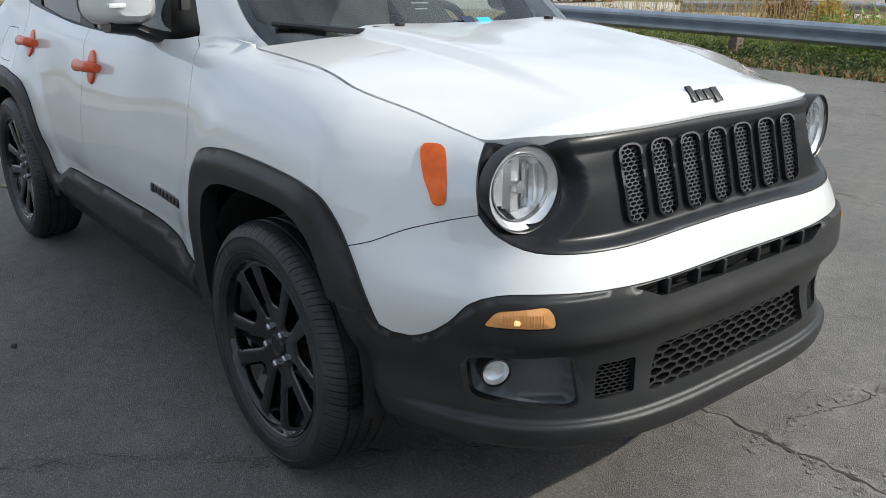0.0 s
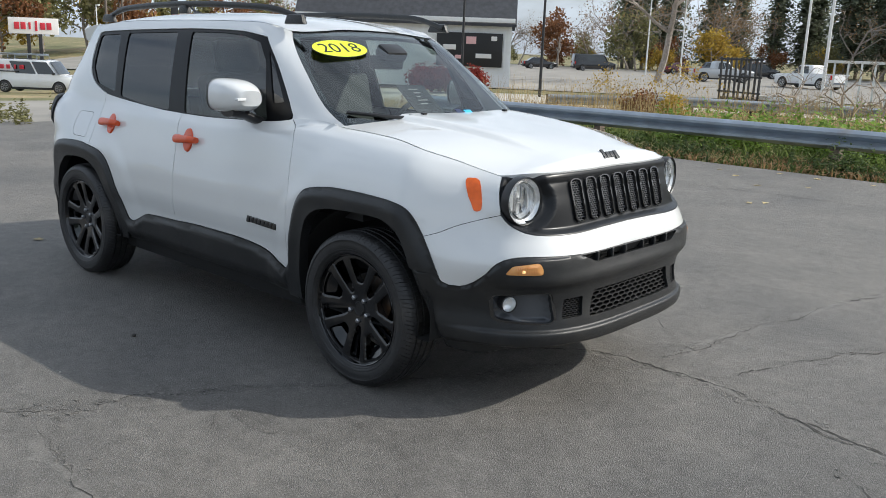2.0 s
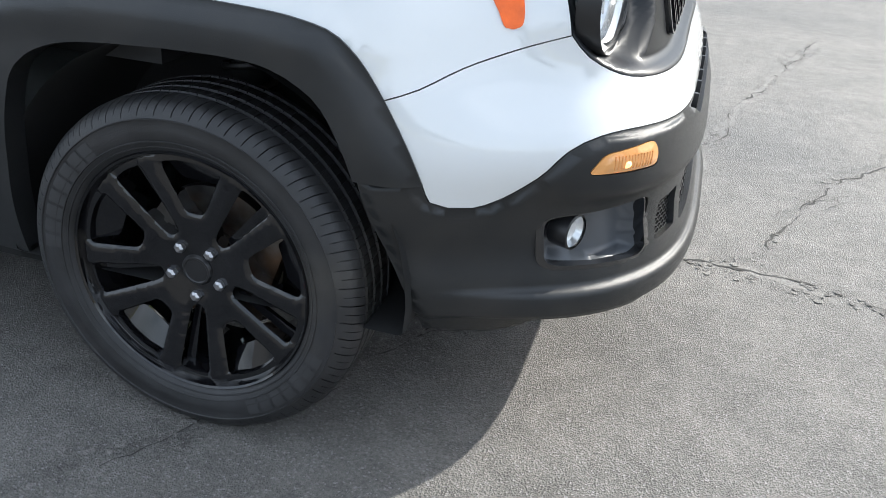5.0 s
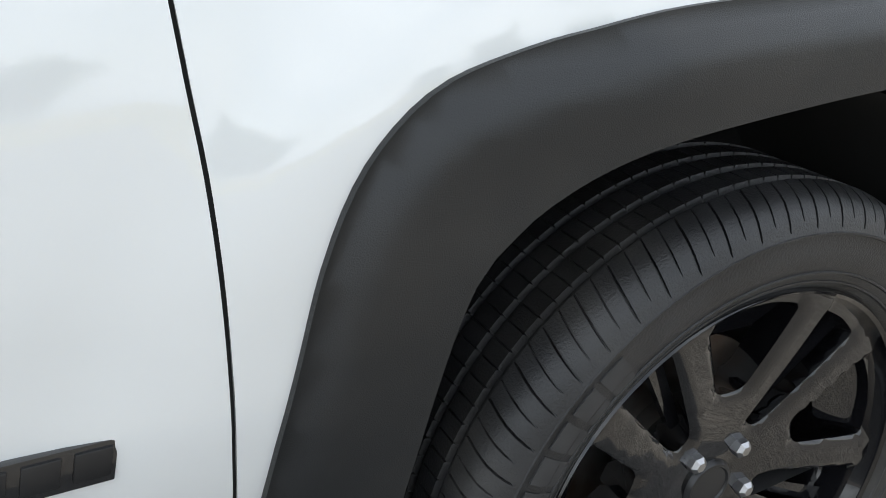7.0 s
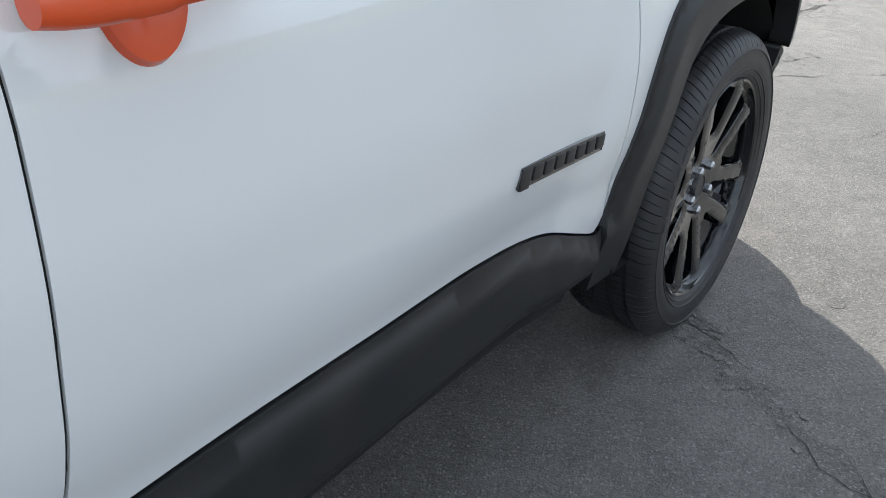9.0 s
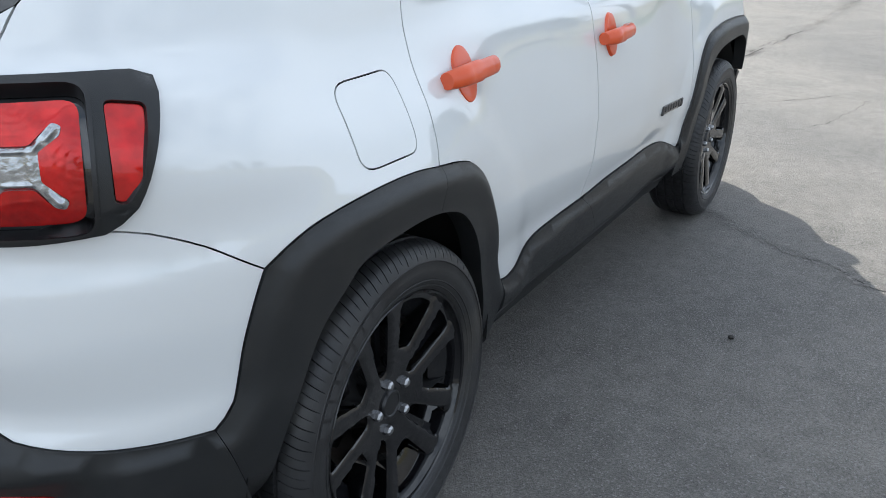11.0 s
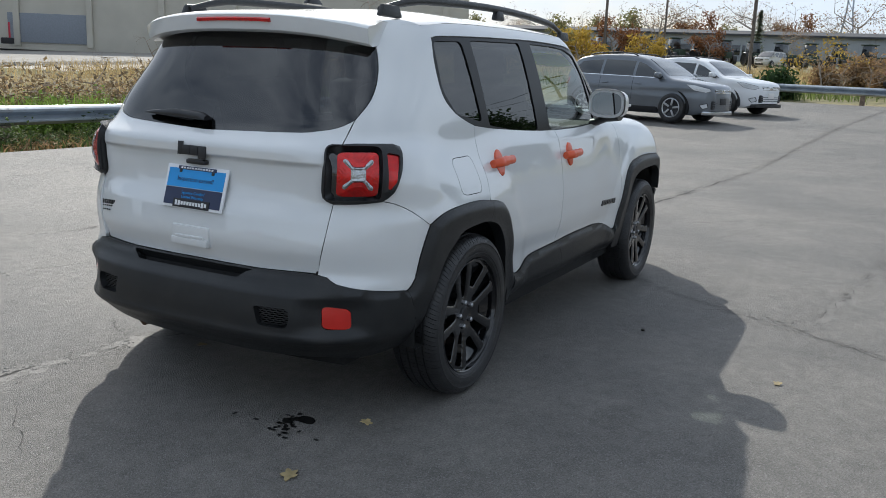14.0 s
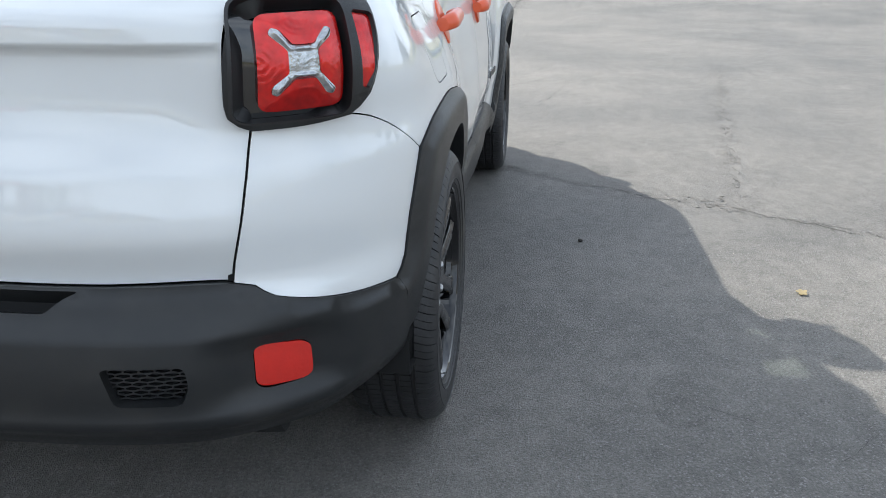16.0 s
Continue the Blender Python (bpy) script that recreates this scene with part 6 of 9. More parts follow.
CRACKS = [
    (((1.9, 0.2), (1.27, -0.89), (1.02, -1.21), (0.78, -1.64), (0.66, -1.98), (0.45, -2.29), (0.1, -3.0)), 0.009, 0.13),
    (((1.5, 0.1), (1.82, 0.31), (2.07, 0.35), (2.41, 0.34), (2.80, 0.24), (3.07, 0.21), (3.30, 0.09), (4.2, -0.4)), 0.022, 0.10),
    (((2.09, 0.26), (2.14, 0.79), (2.24, 1.40), (2.38, 2.14), (2.58, 2.90), (3.0, 4.5)), 0.012, 0.07),
    (((2.26, 0.32), (2.46, 0.48), (2.57, 0.93), (2.78, 1.34), (2.92, 1.55), (3.4, 2.4)), 0.018, 0.06),
    (((1.69, 1.13), (1.94, 0.86), (2.20, 0.73)), 0.010, 0.0),
    (((3.7, 0.10), (4.75, 0.04), (6.77, -0.13), (10.8, -0.38), (18.3, -0.73), (29.0, -1.7)), 0.045, 0.24),
    (((3.55, -0.30), (4.09, -0.77), (4.86, -1.30)), 0.014, 0.0),
    (((5.51, -2.78), (2.65, -2.32), (1.66, -2.20), (0.73, -2.05)), 0.007, 0.12),
    (((-3.4, 1.1), (-2.30, 0.89), (-1.99, 0.84), (-1.57, 0.76), (-0.6, 0.6)), 0.018, 0.14),
    (((-1.40, 1.29), (-1.59, 1.02), (-1.66, 0.80)), 0.008, 0.0),
    (((-0.9, 3.6), (-0.52, 3.53), (-0.30, 3.44), (0.09, 3.35), (1.0, 3.3)), 0.015, 0.07),
    (((-2.41, 0.65), (-2.69, 0.20), (-2.87, -0.13), (-2.79, -0.21)), 0.007, 0.0),
    (((-1.06, -1.26), (-1.12, -1.43), (-1.24, -1.58), (-1.35, -1.75)), 0.006, 0.0),
    (((3.10, -0.10), (3.22, -0.17), (3.39, -0.29)), 0.012, 0.05),
    (((-2.0, 6.2), (-0.77, 6.27), (0.02, 6.45), (0.80, 6.48), (1.68, 6.45), (4.0, 6.3)), 0.018, 0.06),
    (((8.4, -3.0), (7.98, -4.03), (7.75, -4.58), (7.71, -5.14)), 0.02, 0.06),
    (((-2.0, 2.4), (-1.1, 2.5), (-0.2, 2.2), (0.6, 2.4)), 0.010, 0.04),
    (((2.6, -0.6), (3.4, -1.1), (4.4, -1.3), (5.6, -2.0)), 0.010, 0.0),
]
SILT = asphalt("silted_asphalt", 1.03)
SILT.node_tree.nodes["Bump"].inputs["Strength"].default_value = 0.35
for k, (pts, w, pale) in enumerate(CRACKS):
    ribbon("crack", pts, w * 1.05, CRACK_DARK, 0.0018 + 0.00008 * k, 50 + k, 0.36)
    if pale:
        ribbon("silted_band", pts, pale * 0.95, SILT if k % 3 else DAMP, 0.0004 + 0.00003 * k, 300 + k, 0.10)
        crumbs("crumbled_asphalt", pts, pale, CRACK_PALE, 0.0012, k)
        crumbs("crumbled_asphalt", pts, pale * 0.8, DAMP, 0.0012, 30 + k)
        for j in range(3):   # finer broken cracks alongside, and short ones that leave the line
            rng = random.Random(900 + 7 * k + j)
            shift = Vector((rng.uniform(-1, 1), rng.uniform(-1, 1))) * (0.04 + pale * 0.45)
            ribbon("crack", [Vector(p) + shift * rng.uniform(0.4, 1.3) for p in pts], w * 0.5, CRACK_DARK, 0.0036 + 0.00008 * k + 0.00002 * j, 100 + 3 * k + j, 0.95)
rng = random.Random(77)
for k in range(26):      # short hair cracks over the lot
    x, y, a = rng.uniform(-3, 6), rng.choice((rng.uniform(-3.2, -1.2), rng.uniform(1.2, 6.5))), rng.uniform(0, math.pi)
    d = Vector((math.cos(a), math.sin(a)))
    p = Vector((x, y))
    ribbon("crack", [p, p + d * 0.22 + Vector((rng.uniform(-0.06, 0.06), rng.uniform(-0.06, 0.06))), p + d * rng.uniform(0.4, 0.8)], 0.005, CRACK_DARK, 0.0060 + 0.00005 * k, 500 + k, 0.5)


def puddle(name, x, y, rx, ry, mat, seed, z=0.0016, parent=None):
    rng = random.Random(seed)
    bm = bmesh.new()
    vs = []
    for i in range(28):
        a = 2 * math.pi * i / 28
        r = 1 + 0.35 * noise.noise((1.4 * math.cos(a) + seed * 3.1, 1.4 * math.sin(a), 0.5)) + rng.uniform(-0.06, 0.06)
        vs.append(bm.verts.new((x + rx * r * math.cos(a), y + ry * r * math.sin(a), z)))
    bm.faces.new(vs)
    return part(name, bm, mat, parent, flat=True)


oil = tagged(puddle("oil_stain", -1.94, -0.485, 0.036, 0.048, OIL, 3, parent=pavement))
rng = random.Random(9)
for k in range(26):
    puddle("oil_drop", -2.02 + rng.gauss(0, 0.065), -0.455 + rng.gauss(0, 0.075), rng.uniform(0.005, 0.014), rng.uniform(0.005, 0.016), OIL, 20 + k, 0.0017 + 0.00001 * k, parent=pavement)
puddle("oil_drop", -1.985, -0.435, 0.026, 0.022, OIL, 61, 0.0021, parent=pavement)
for k, (x, y, rx, ry) in enumerate(((1.32, -1.42, 0.13, 0.06), (1.62, -1.14, 0.03, 0.02), (-1.2, -1.5, 0.14, 0.08))):
    puddle("stain", x, y, rx, ry, DAMP, 70 + k, 0.0013, parent=pavement)


def leaf(x, y, size, turn, seed):
    rng = random.Random(seed)
    bm = bmesh.new()
    outline = [(math.cos(a) * (0.55 + 0.45 * abs(math.cos(2.5 * a))), math.sin(a) * (0.40 + 0.3 * abs(math.cos(2.5 * a)))) for a in (2 * math.pi * i / 20 for i in range(20))]
    top = [bm.verts.new((px * size, py * size, 0.010 + 0.25 * size * abs(py) + rng.uniform(0, 0.004))) for px, py in outline]
    low = [bm.verts.new(v.co - Vector((0, 0, 0.0015))) for v in top]
    bm.faces.new(top), bm.faces.new(low[::-1])
    for i in range(20):
        bm.faces.new((top[i - 1], top[i], low[i], low[i - 1]))
    for v in bm.verts:
        v.co.z -= 0.0078
    ob = part("fallen_leaf", bm, DEAD_LEAF)
    ob.matrix_basis = pose(x, y, height(x, y), 0, 0, turn)
    return tagged(ob, "dry pale brown leaf fallen on the asphalt", "leaf", "fallen leaves")


for k, (x, y, s) in enumerate(((-0.39, -2.04, 0.030), (-1.83, -0.70, 0.034), (-1.51, 0.49, 0.028), (-2.34, -0.73, 0.045), (0.54, 5.74, 0.05), (0.42, 5.58, 0.045), (-0.04, 6.94, 0.05), (0.43, 7.34, 0.05), (0.23, 8.26, 0.05), (-0.6, 7.6, 0.05), (1.3, 7.9, 0.05), (-1.0, 8.0, 0.045), (-0.3, 8.35, 0.05), (0.9, 8.3, 0.045))):
    leaf(x, y, s, 67 * k, k)
bm = bmesh.new()
bmesh.ops.create_icosphere(bm, subdivisions=2, radius=0.011)
for v in bm.verts:
    v.co *= 1 + 0.25 * noise.noise(v.co * 90)
    v.co.z = v.co.z * 0.7 + 0.006
grit = bm.copy()
ob = part("pebble", bm, CRACK_DARK)
ob.matrix_basis = pose(0.07, -1.27, 0)
tagged(ob, "small dark pebble lying on the asphalt", "stone", "loose pebbles")
ob = part("pebble", grit, CONCRETE)
ob.matrix_basis = pose(0.30, -1.75, 0) @ Matrix.Scale(0.4, 4)
tagged(ob, "small pale pebble lying on the asphalt", "stone", "loose pebbles")
for k in range(60):
    rng = random.Random(400 + k)
    tagged(copy_thing(ob, pose(rng.uniform(-2.6, 4.5), rng.choice((rng.uniform(-2.6, -1.0), rng.uniform(-2.6, -1.0), rng.uniform(0.4, 3))), 0, 0, 0, rng.uniform(0, 360)) @ Matrix.Scale(rng.uniform(0.15, 0.42), 4)), "", "", "loose pebbles")

# ---- guard rails ----
GALVANISED = material("weathered_galvanised_steel", (0.34, 0.38, 0.43), 0.45, 0.75, vary=0.18, scale=2.5, bump=0.15, bump_scale=60, second=(0.28, 0.24, 0.20), second_scale=1.1, second_amount=(0.62, 0.75))
OLD_WOOD = material("weathered_wood", (0.17, 0.13, 0.10), 0.9, vary=0.3, scale=14, bump=0.5, bump_scale=90)


def guardrail(a, b, top, label):
    a, b = Vector(a), Vector(b)
    g = empty("guardrail", label, "guardrail")
    d = (b - a).normalized()
    s = Vector((-d.y, d.x))
    prof = [(0.0, 0.0), (0.035, -0.020), (0.075, -0.055), (0.075, -0.095), (0.02, -0.135), (0.0, -0.155), (0.02, -0.175), (0.075, -0.215), (0.075, -0.255), (0.035, -0.290), (0.0, -0.310)]
    n = max(2, int((b - a).length / 3.8))
    for k in range(n):
        p, q = a.lerp(b, k / n), a.lerp(b, (k + 1) / n + 0.04 / n)
        rows = []
        for e, pt in enumerate((p, q)):
            z = height(pt.x, pt.y) + top
            front = [(pt.x - s.x * (o + 0.004 * (k % 2)), pt.y - s.y * (o + 0.004 * (k % 2)), z + dz) for o, dz in prof]
            back = [(pt.x - s.x * (o - 0.006), pt.y - s.y * (o - 0.006), z + dz) for o, dz in prof[::-1]]
            rows.append(front + back)
        part("beam", loft(rows), GALVANISED, g)
        z = height(p.x, p.y)
        part("post", block((0.15, 0.18, top + 0.25), (p.x + s.x * 0.10, p.y + s.y * 0.10, z + top / 2 - 0.125), 0.01, Matrix.Rotation(math.atan2(d.y, d.x), 3, "Z")), OLD_WOOD, g)
    return g


guardrail((-8.5, 10.1), (16.5, 10.0), 0.56, "weathered steel guardrail on wooden posts beside the lot")
guardrail((31.6, 3.5), (29.0, -9.0), 0.62, "weathered steel guardrail at the far end")
guardrail((-11.9, 19.3), (3.5, 28.0), 0.64, "grey steel guardrail along the far verge")

# ---- poles, wires, signs ----
POLE_WOOD = material("utility_pole_wood", (0.16, 0.135, 0.115), 0.9, vary=0.25, scale=6, bump=0.4, bump_scale=50)
POLE_WHITE = material("white_pole_paint", (0.72, 0.72, 0.70), 0.5, vary=0.06, scale=3)
POLE_DARK = material("dark_pole_paint", (0.02, 0.02, 0.022), 0.5, vary=0.1)
WIRE = material("black_cable", (0.015, 0.015, 0.016), 0.6, vary=0.1)


def lamp_post(x, y, tall, mat, label, arms=1, base=False, r=0.09):
    z = height(x, y)
    g = empty("street_lamp", label, "lamp post", "lamp posts", pose(x, y, z))
    part("pole", tube([(0, 0, 0 if not base else 0.78), (0, 0, tall * 0.5), (0, 0, tall)], [r, r * 0.8, r * 0.6], 12), mat, g)
    if base:
        part("concrete_base", lathe([(0.0, 0.80), (0.27, 0.80), (0.30, 0.77), (0.30, -0.2), (0.0, -0.2)], 28, "z"), CONCRETE, g)
        part("base_plate", block((0.36, 0.36, 0.03), (0, 0, 0.815), 0.004), mat, g)
    for k in range(arms):
        s = -1 if k else 1
        part("lamp_head", block((0.55, 0.26, 0.12), (s * 0.40, 0, tall - 0.02), 0.03), mat, g)
    return g


lamp_post(22.9, -2.30, 9.0, POLE_WHITE, "white lamp post on a round concrete base", 2, True)
lamp_post(-44.5, 84.5, 10.0, POLE_WHITE, "tall white parking lot lamp post", 2)
lamp_post(-36.0, 76.0, 10.0, POLE_WHITE, "tall white parking lot lamp post", 2)
lamp_post(-18.3, 59.5, 11.5, POLE_WHITE, "tall white parking lot lamp post", 2, r=0.11)
lamp_post(-17.0, 60.3, 12.0, POLE_WHITE, "tall white parking lot lamp post", 2, r=0.13)
lamp_post(-30.2, 36.2, 8.0, POLE_DARK, "slim black lamp post near the street")
lamp_post(-24.2, 36.0, 8.0, POLE_DARK, "slim black lamp post near the street")
lamp_post(-84.0, 40.0, 7.0, POLE_WHITE, "pale lamp post beside the road")


def utility_pole(x, y, tall, arms=1):
    z = height(x, y)
    g = empty("utility_pole", "weathered wooden utility pole with crossarms", "utility pole", "utility poles", pose(x, y, z - 0.3))
    part("pole", tube([(0, 0, 0), (0, 0, tall * 0.5), (0.03, 0, tall)], [0.14, 0.125, 0.09], 10), POLE_WOOD, g)
    for k in range(arms):
        zz = tall - 0.5 - 1.0 * k
        part("crossarm", block((0.10, 2.2, 0.12), (0.12, 0, zz), 0.01), POLE_WOOD, g)
        for y0 in (-0.95, -0.45, 0.45, 0.95):
            part("insulator", lathe([(0.0, 0.22), (0.03, 0.21), (0.045, 0.14), (0.03, 0.06), (0.0, 0.05)], 10, "z"), POLE_WHITE, g).location = (0.12, y0, zz)
    return g


for x, y, tall, a in ((59.3, 8.2, 11.5, 0), (92, 23, 12, 2), (70, 22.5, 9.5, 1), (-88, 45, 11, 1), (-70, 34, 8.5, 0)):
    utility_pole(x, y, tall, a)


def wire(a, b, sag, r=0.014):
    pts = []
    for k in range(13):
        t = k / 12
        p = Vector(a).lerp(Vector(b), t)
        p.z -= sag * 4 * t * (1 - t)
        pts.append(p)
    return tagged(part("power_line", tube(pts, r, 5), WIRE), "black overhead cable between poles", "cable", "overhead cables")


for z0, sag in ((13.6, 0.9), (12.8, 1.0), (11.3, 1.4)):
    wire((92, 40, z0 + 3.0), (59.3, 8.2, z0 - 0.3), sag, 0.022)
    wire((59.3, 8.2, z0 - 0.3), (72, -40, z0 + 1.2), sag, 0.022)
for z0 in (16.0, 14.6):
    wire((140, 80, z0 + 3), (140, -60, z0 + 1), 1.6, 0.035)
for y0 in (-0.5, 0.5):
    wire((-88, 45 + y0, 8.0), (-70, -10 + y0, 9.5), 1.0, 0.03)
# far lattice tower
tower = empty("transmission_tower", "grey steel lattice transmission tower in the distance", "pylon", m=pose(330, 22, 9))
legs = []
for sx, sy in ((1, 1), (1, -1), (-1, 1), (-1, -1)):
    part("tower_leg", tube([(3.2 * sx, 3.2 * sy, 0), (1.0 * sx, 1.0 * sy, 18), (0.5 * sx, 0.5 * sy, 34)], 0.20, 5), GALVANISED, tower)
for k in range(9):
    z0, z1 = 3.6 * k, 3.6 * (k + 1)
    w0, w1 = (3.2 - 2.2 * min(1, z0 / 18)) if z0 < 18 else 1.0 - 0.5 * (z0 - 18) / 16, (3.2 - 2.2 * min(1, z1 / 18)) if z1 < 18 else 1.0 - 0.5 * (z1 - 18) / 16
    for s in (-1, 1):
        part("tower_brace", tube([(s * w0, -w0, z0), (s * w1, w1, z1)], 0.11, 4), GALVANISED, tower)
        part("tower_brace", tube([(-w0, s * w0, z0), (w1, s * w1, z1)], 0.11, 4), GALVANISED, tower)
for z in (22, 27, 32):
    part("tower_arm", tube([(0, -5.5, z), (0, 0, z + 1.0), (0, 5.5, z)], 0.20, 5), GALVANISED, tower)

# ---- buildings ----
SIDING = material("white_board_siding", (0.74, 0.75, 0.75), 0.6, vary=0.05, scale=1.5)
SHINGLE = material("dark_roof_shingle", (0.055, 0.058, 0.066), 0.9, vary=0.25, scale=3.0)
METAL_WALL = material("grey_metal_siding", (0.32, 0.34, 0.36), 0.55, vary=0.08, scale=0.4)
BEIGE_WALL = material("beige_block_wall", (0.50, 0.47, 0.40), 0.8, vary=0.08, scale=0.5)
DOOR_GREY = material("grey_roller_door", (0.22, 0.24, 0.27), 0.6, vary=0.08)
WINDOW_DARK = material("dark_window_glass", (0.02, 0.023, 0.026), 0.08, vary=0.2, scale=1, coat=1.0)
SIGN_BLACK = material("black_sign_board", (0.012, 0.012, 0.013), 0.5, vary=0.1)
SIGN_RED = material("red_sign_print", (0.55, 0.03, 0.05), 0.5, vary=0.05)
SIGN_WHITE = material("white_sign_face", (0.78, 0.76, 0.74), 0.5, vary=0.04)
SIGN_PINK = material("pale_pink_print", (0.75, 0.45, 0.45), 0.6, vary=0.05)


def gable_house(m, wide, deep, eave, ridge, wall_mat, roof_mat, label, name="building"):
    """x along the ridge, front wall at y = 0 facing -y."""
    g = empty(name, label, "building", m=m)
    w = wide / 2
    bm = bmesh.new()
    for x in (-w, w):
        vs = [bm.verts.new(p) for p in ((x, 0, -1), (x, deep, -1), (x, deep, eave), (x, deep / 2, ridge), (x, 0, eave))]
        bm.faces.new(vs)
    vv = bm.verts[:]
    bm.verts.ensure_lookup_table()
    bm.faces.new((bm.verts[0], bm.verts[5], bm.verts[9], bm.verts[4]))
    bm.faces.new((bm.verts[1], bm.verts[2], bm.verts[7], bm.verts[6]))
    bmesh.ops.recalc_face_normals(bm, faces=bm.faces)
    part("wall", bm, wall_mat, g, flat=True)
    for s in (-1, 1):
        y0, y1 = (deep / 2, -0.45) if s == -1 else (deep / 2, deep + 0.45)
        k = (ridge - eave) / (deep / 2)
        z1 = ridge - k * abs(y1 - y0)
        part("roof", loft([[(x, y0, ridge + 0.16), (x, y1, z1 + 0.16), (x, y1, z1), (x, y0, ridge)] for x in (-w - 0.3, w + 0.3)]), roof_mat, g, flat=True)
    return g


# white building with a dark roof across the street
hb = gable_house(pose(-39.1, 40.2, 0.0, 0, 0, 38), 15, 9, 3.7, 8.5, SIDING, SHINGLE, "white board-sided building with a dark shingle roof")
for k in range(50):
    part("batten", block((0.045, 0.04, 3.6), (-7.4 + 0.30 * k, -0.02, 1.9), 0.0), SIDING, hb, flat=True)
part("fascia", block((15.4, 0.08, 0.30), (0, -0.46, 3.62), 0.01), SIDING, hb)
part("sign_board", block((4.6, 0.08, 2.3), (4.6, -0.10, 1.6), 0.01), SIGN_BLACK, hb)
for k, (x, z, w, h) in enumerate(((3.2, 1.75, 0.9, 0.35), (4.7, 2.25, 0.7, 0.5), (5.6, 1.2, 1.1, 0.3), (3.9, 1.1, 0.6, 0.25), (6.3, 2.4, 0.4, 0.3))):
    part("sign_mark", block((w, 0.03, h), (x, -0.155, z), 0.01), SIGN_PINK if k % 2 else SIGN_WHITE, hb)

east = empty("warehouse", "long low grey metal warehouse behind parked machinery", "building", m=pose(118, 27, 3.1, 0, 0, -78))
part("wall", block((54, 16, 4.6), (0, 8, 2.3), 0.03), METAL_WALL, east)
part("roof", loft([[(x, -0.6, 4.5), (x, 8, 5.4), (x, 16.6, 4.5), (x, 16.6, 4.7), (x, 8, 5.65), (x, -0.6, 4.75)] for x in (-27.5, 27.5)]), SHINGLE, east, flat=True)
for k in range(9):
    part("window", block((2.6, 0.1, 1.3), (-22 + 3.6 * k, -0.04, 2.6), 0.02), WINDOW_DARK, east)
part("roller_door", block((3.4, 0.12, 3.0), (16, -0.05, 1.5), 0.02), DOOR_GREY, east)
for k in range(10):
    part("pilaster", block((0.25, 0.16, 4.5), (-26 + 5.6 * k, -0.08, 2.25), 0.02), METAL_WALL, east)
north = empty("store_building", "large beige block building beyond the yard", "building", m=pose(44, 62, 2.2, 0, 0, -58))
part("wall", block((70, 20, 9), (0, 10, 4.0), 0.03), BEIGE_WALL, north)
part("parapet", block((70.6, 20.6, 0.5), (0, 10, 8.6), 0.03), CONCRETE, north)
part("loading_door", block((6.5, 0.2, 2.4), (-0.5, -0.05, 1.3), 0.02), DOOR_GREY, north)
for k in range(12):
    part("pilaster", block((0.5, 0.3, 8.4), (-33 + 6 * k, -0.15, 4.0), 0.03), BEIGE_WALL, north)
for k, x in enumerate((-6.5, -5.0, -3.2, -9.0, -8.0)):
    g = empty("machine", "small dark yard machine parked by the wall", "machinery", "yard machines", pose(*(north.matrix_basis @ Vector((x, -1.6 - 0.3 * (k % 2), -0.2)))))
    part("machine_body", block((0.9, 0.5, 0.5), (0, 0, 0.35), 0.08), POLE_DARK, g)
    part("machine_mast", block((0.12, 0.12, 1.5), (0.2, 0, 1.1), 0.03), POLE_DARK if k % 2 else SIGN_RED, g)
gable_house(pose(-3.0, 66, 0.4, 0, 0, -20), 12, 10, 3.6, 7.0, METAL_WALL, SHINGLE, "low grey building with a gabled dark roof")

# billboard sign on posts, van-side lettering as bars
bill = empty("store_sign", "white and red store sign on two posts", "sign", m=pose(-78, 31, -1.5, 0, 0, 62))
part("sign_face", block((4.2, 0.35, 1.45), (0, 0, 3.8), 0.04), SIGN_WHITE, bill)
for k in range(6):
    part("sign_bar", block((0.42 if k not in (2, 3) else 0.2, 0.05, 0.62 if k not in (3,) else 0.9), (-1.4 + 0.54 * k, -0.2, 3.8), 0.03), SIGN_RED, bill)
for s in (-0.5, 0.5):
    part("post", block((0.3, 0.3, 4.4), (s, 0.0, 1.3), 0.02), POLE_DARK, bill)
bill2 = empty("pylon_sign", "dark pylon sign with a red panel above the roofs", "sign", m=pose(-52, 30, -0.6, 0, 0, 58))
part("sign_face", block((5.4, 0.5, 2.4), (0, 0, 6.6), 0.04), POLE_DARK, bill2)
part("sign_panel", block((3.4, 0.06, 1.5), (-0.6, -0.28, 6.5), 0.02), SIGN_RED, bill2)
part("sign_bar", block((2.6, 0.04, 0.3), (-0.6, -0.33, 6.8), 0.01), SIGN_WHITE, bill2)
part("post", block((0.5, 0.5, 6.0), (0, 0.0, 2.6), 0.03), POLE_DARK, bill2)

# ---- other vehicles ----
PAINT = {
    "grey": material("grey_car_paint", (0.14, 0.155, 0.175), 0.30, 0.45, vary=0.03, scale=3, coat=1.0),
    "white": material("white_car_paint", (0.76, 0.77, 0.78), 0.3, vary=0.02, scale=3, coat=1.0),
    "black": material("black_car_paint", (0.010, 0.010, 0.011), 0.22, vary=0.1, scale=3, coat=1.0),
    "silver": material("silver_car_paint", (0.42, 0.43, 0.44), 0.32, 0.5, vary=0.03, scale=3, coat=1.0),
    "tan": material("pale_tan_car_paint", (0.52, 0.50, 0.44), 0.32, 0.2, vary=0.03, scale=3, coat=1.0),
    "maroon": material("maroon_car_paint", (0.10, 0.012, 0.016), 0.3, vary=0.03, coat=1.0),
}
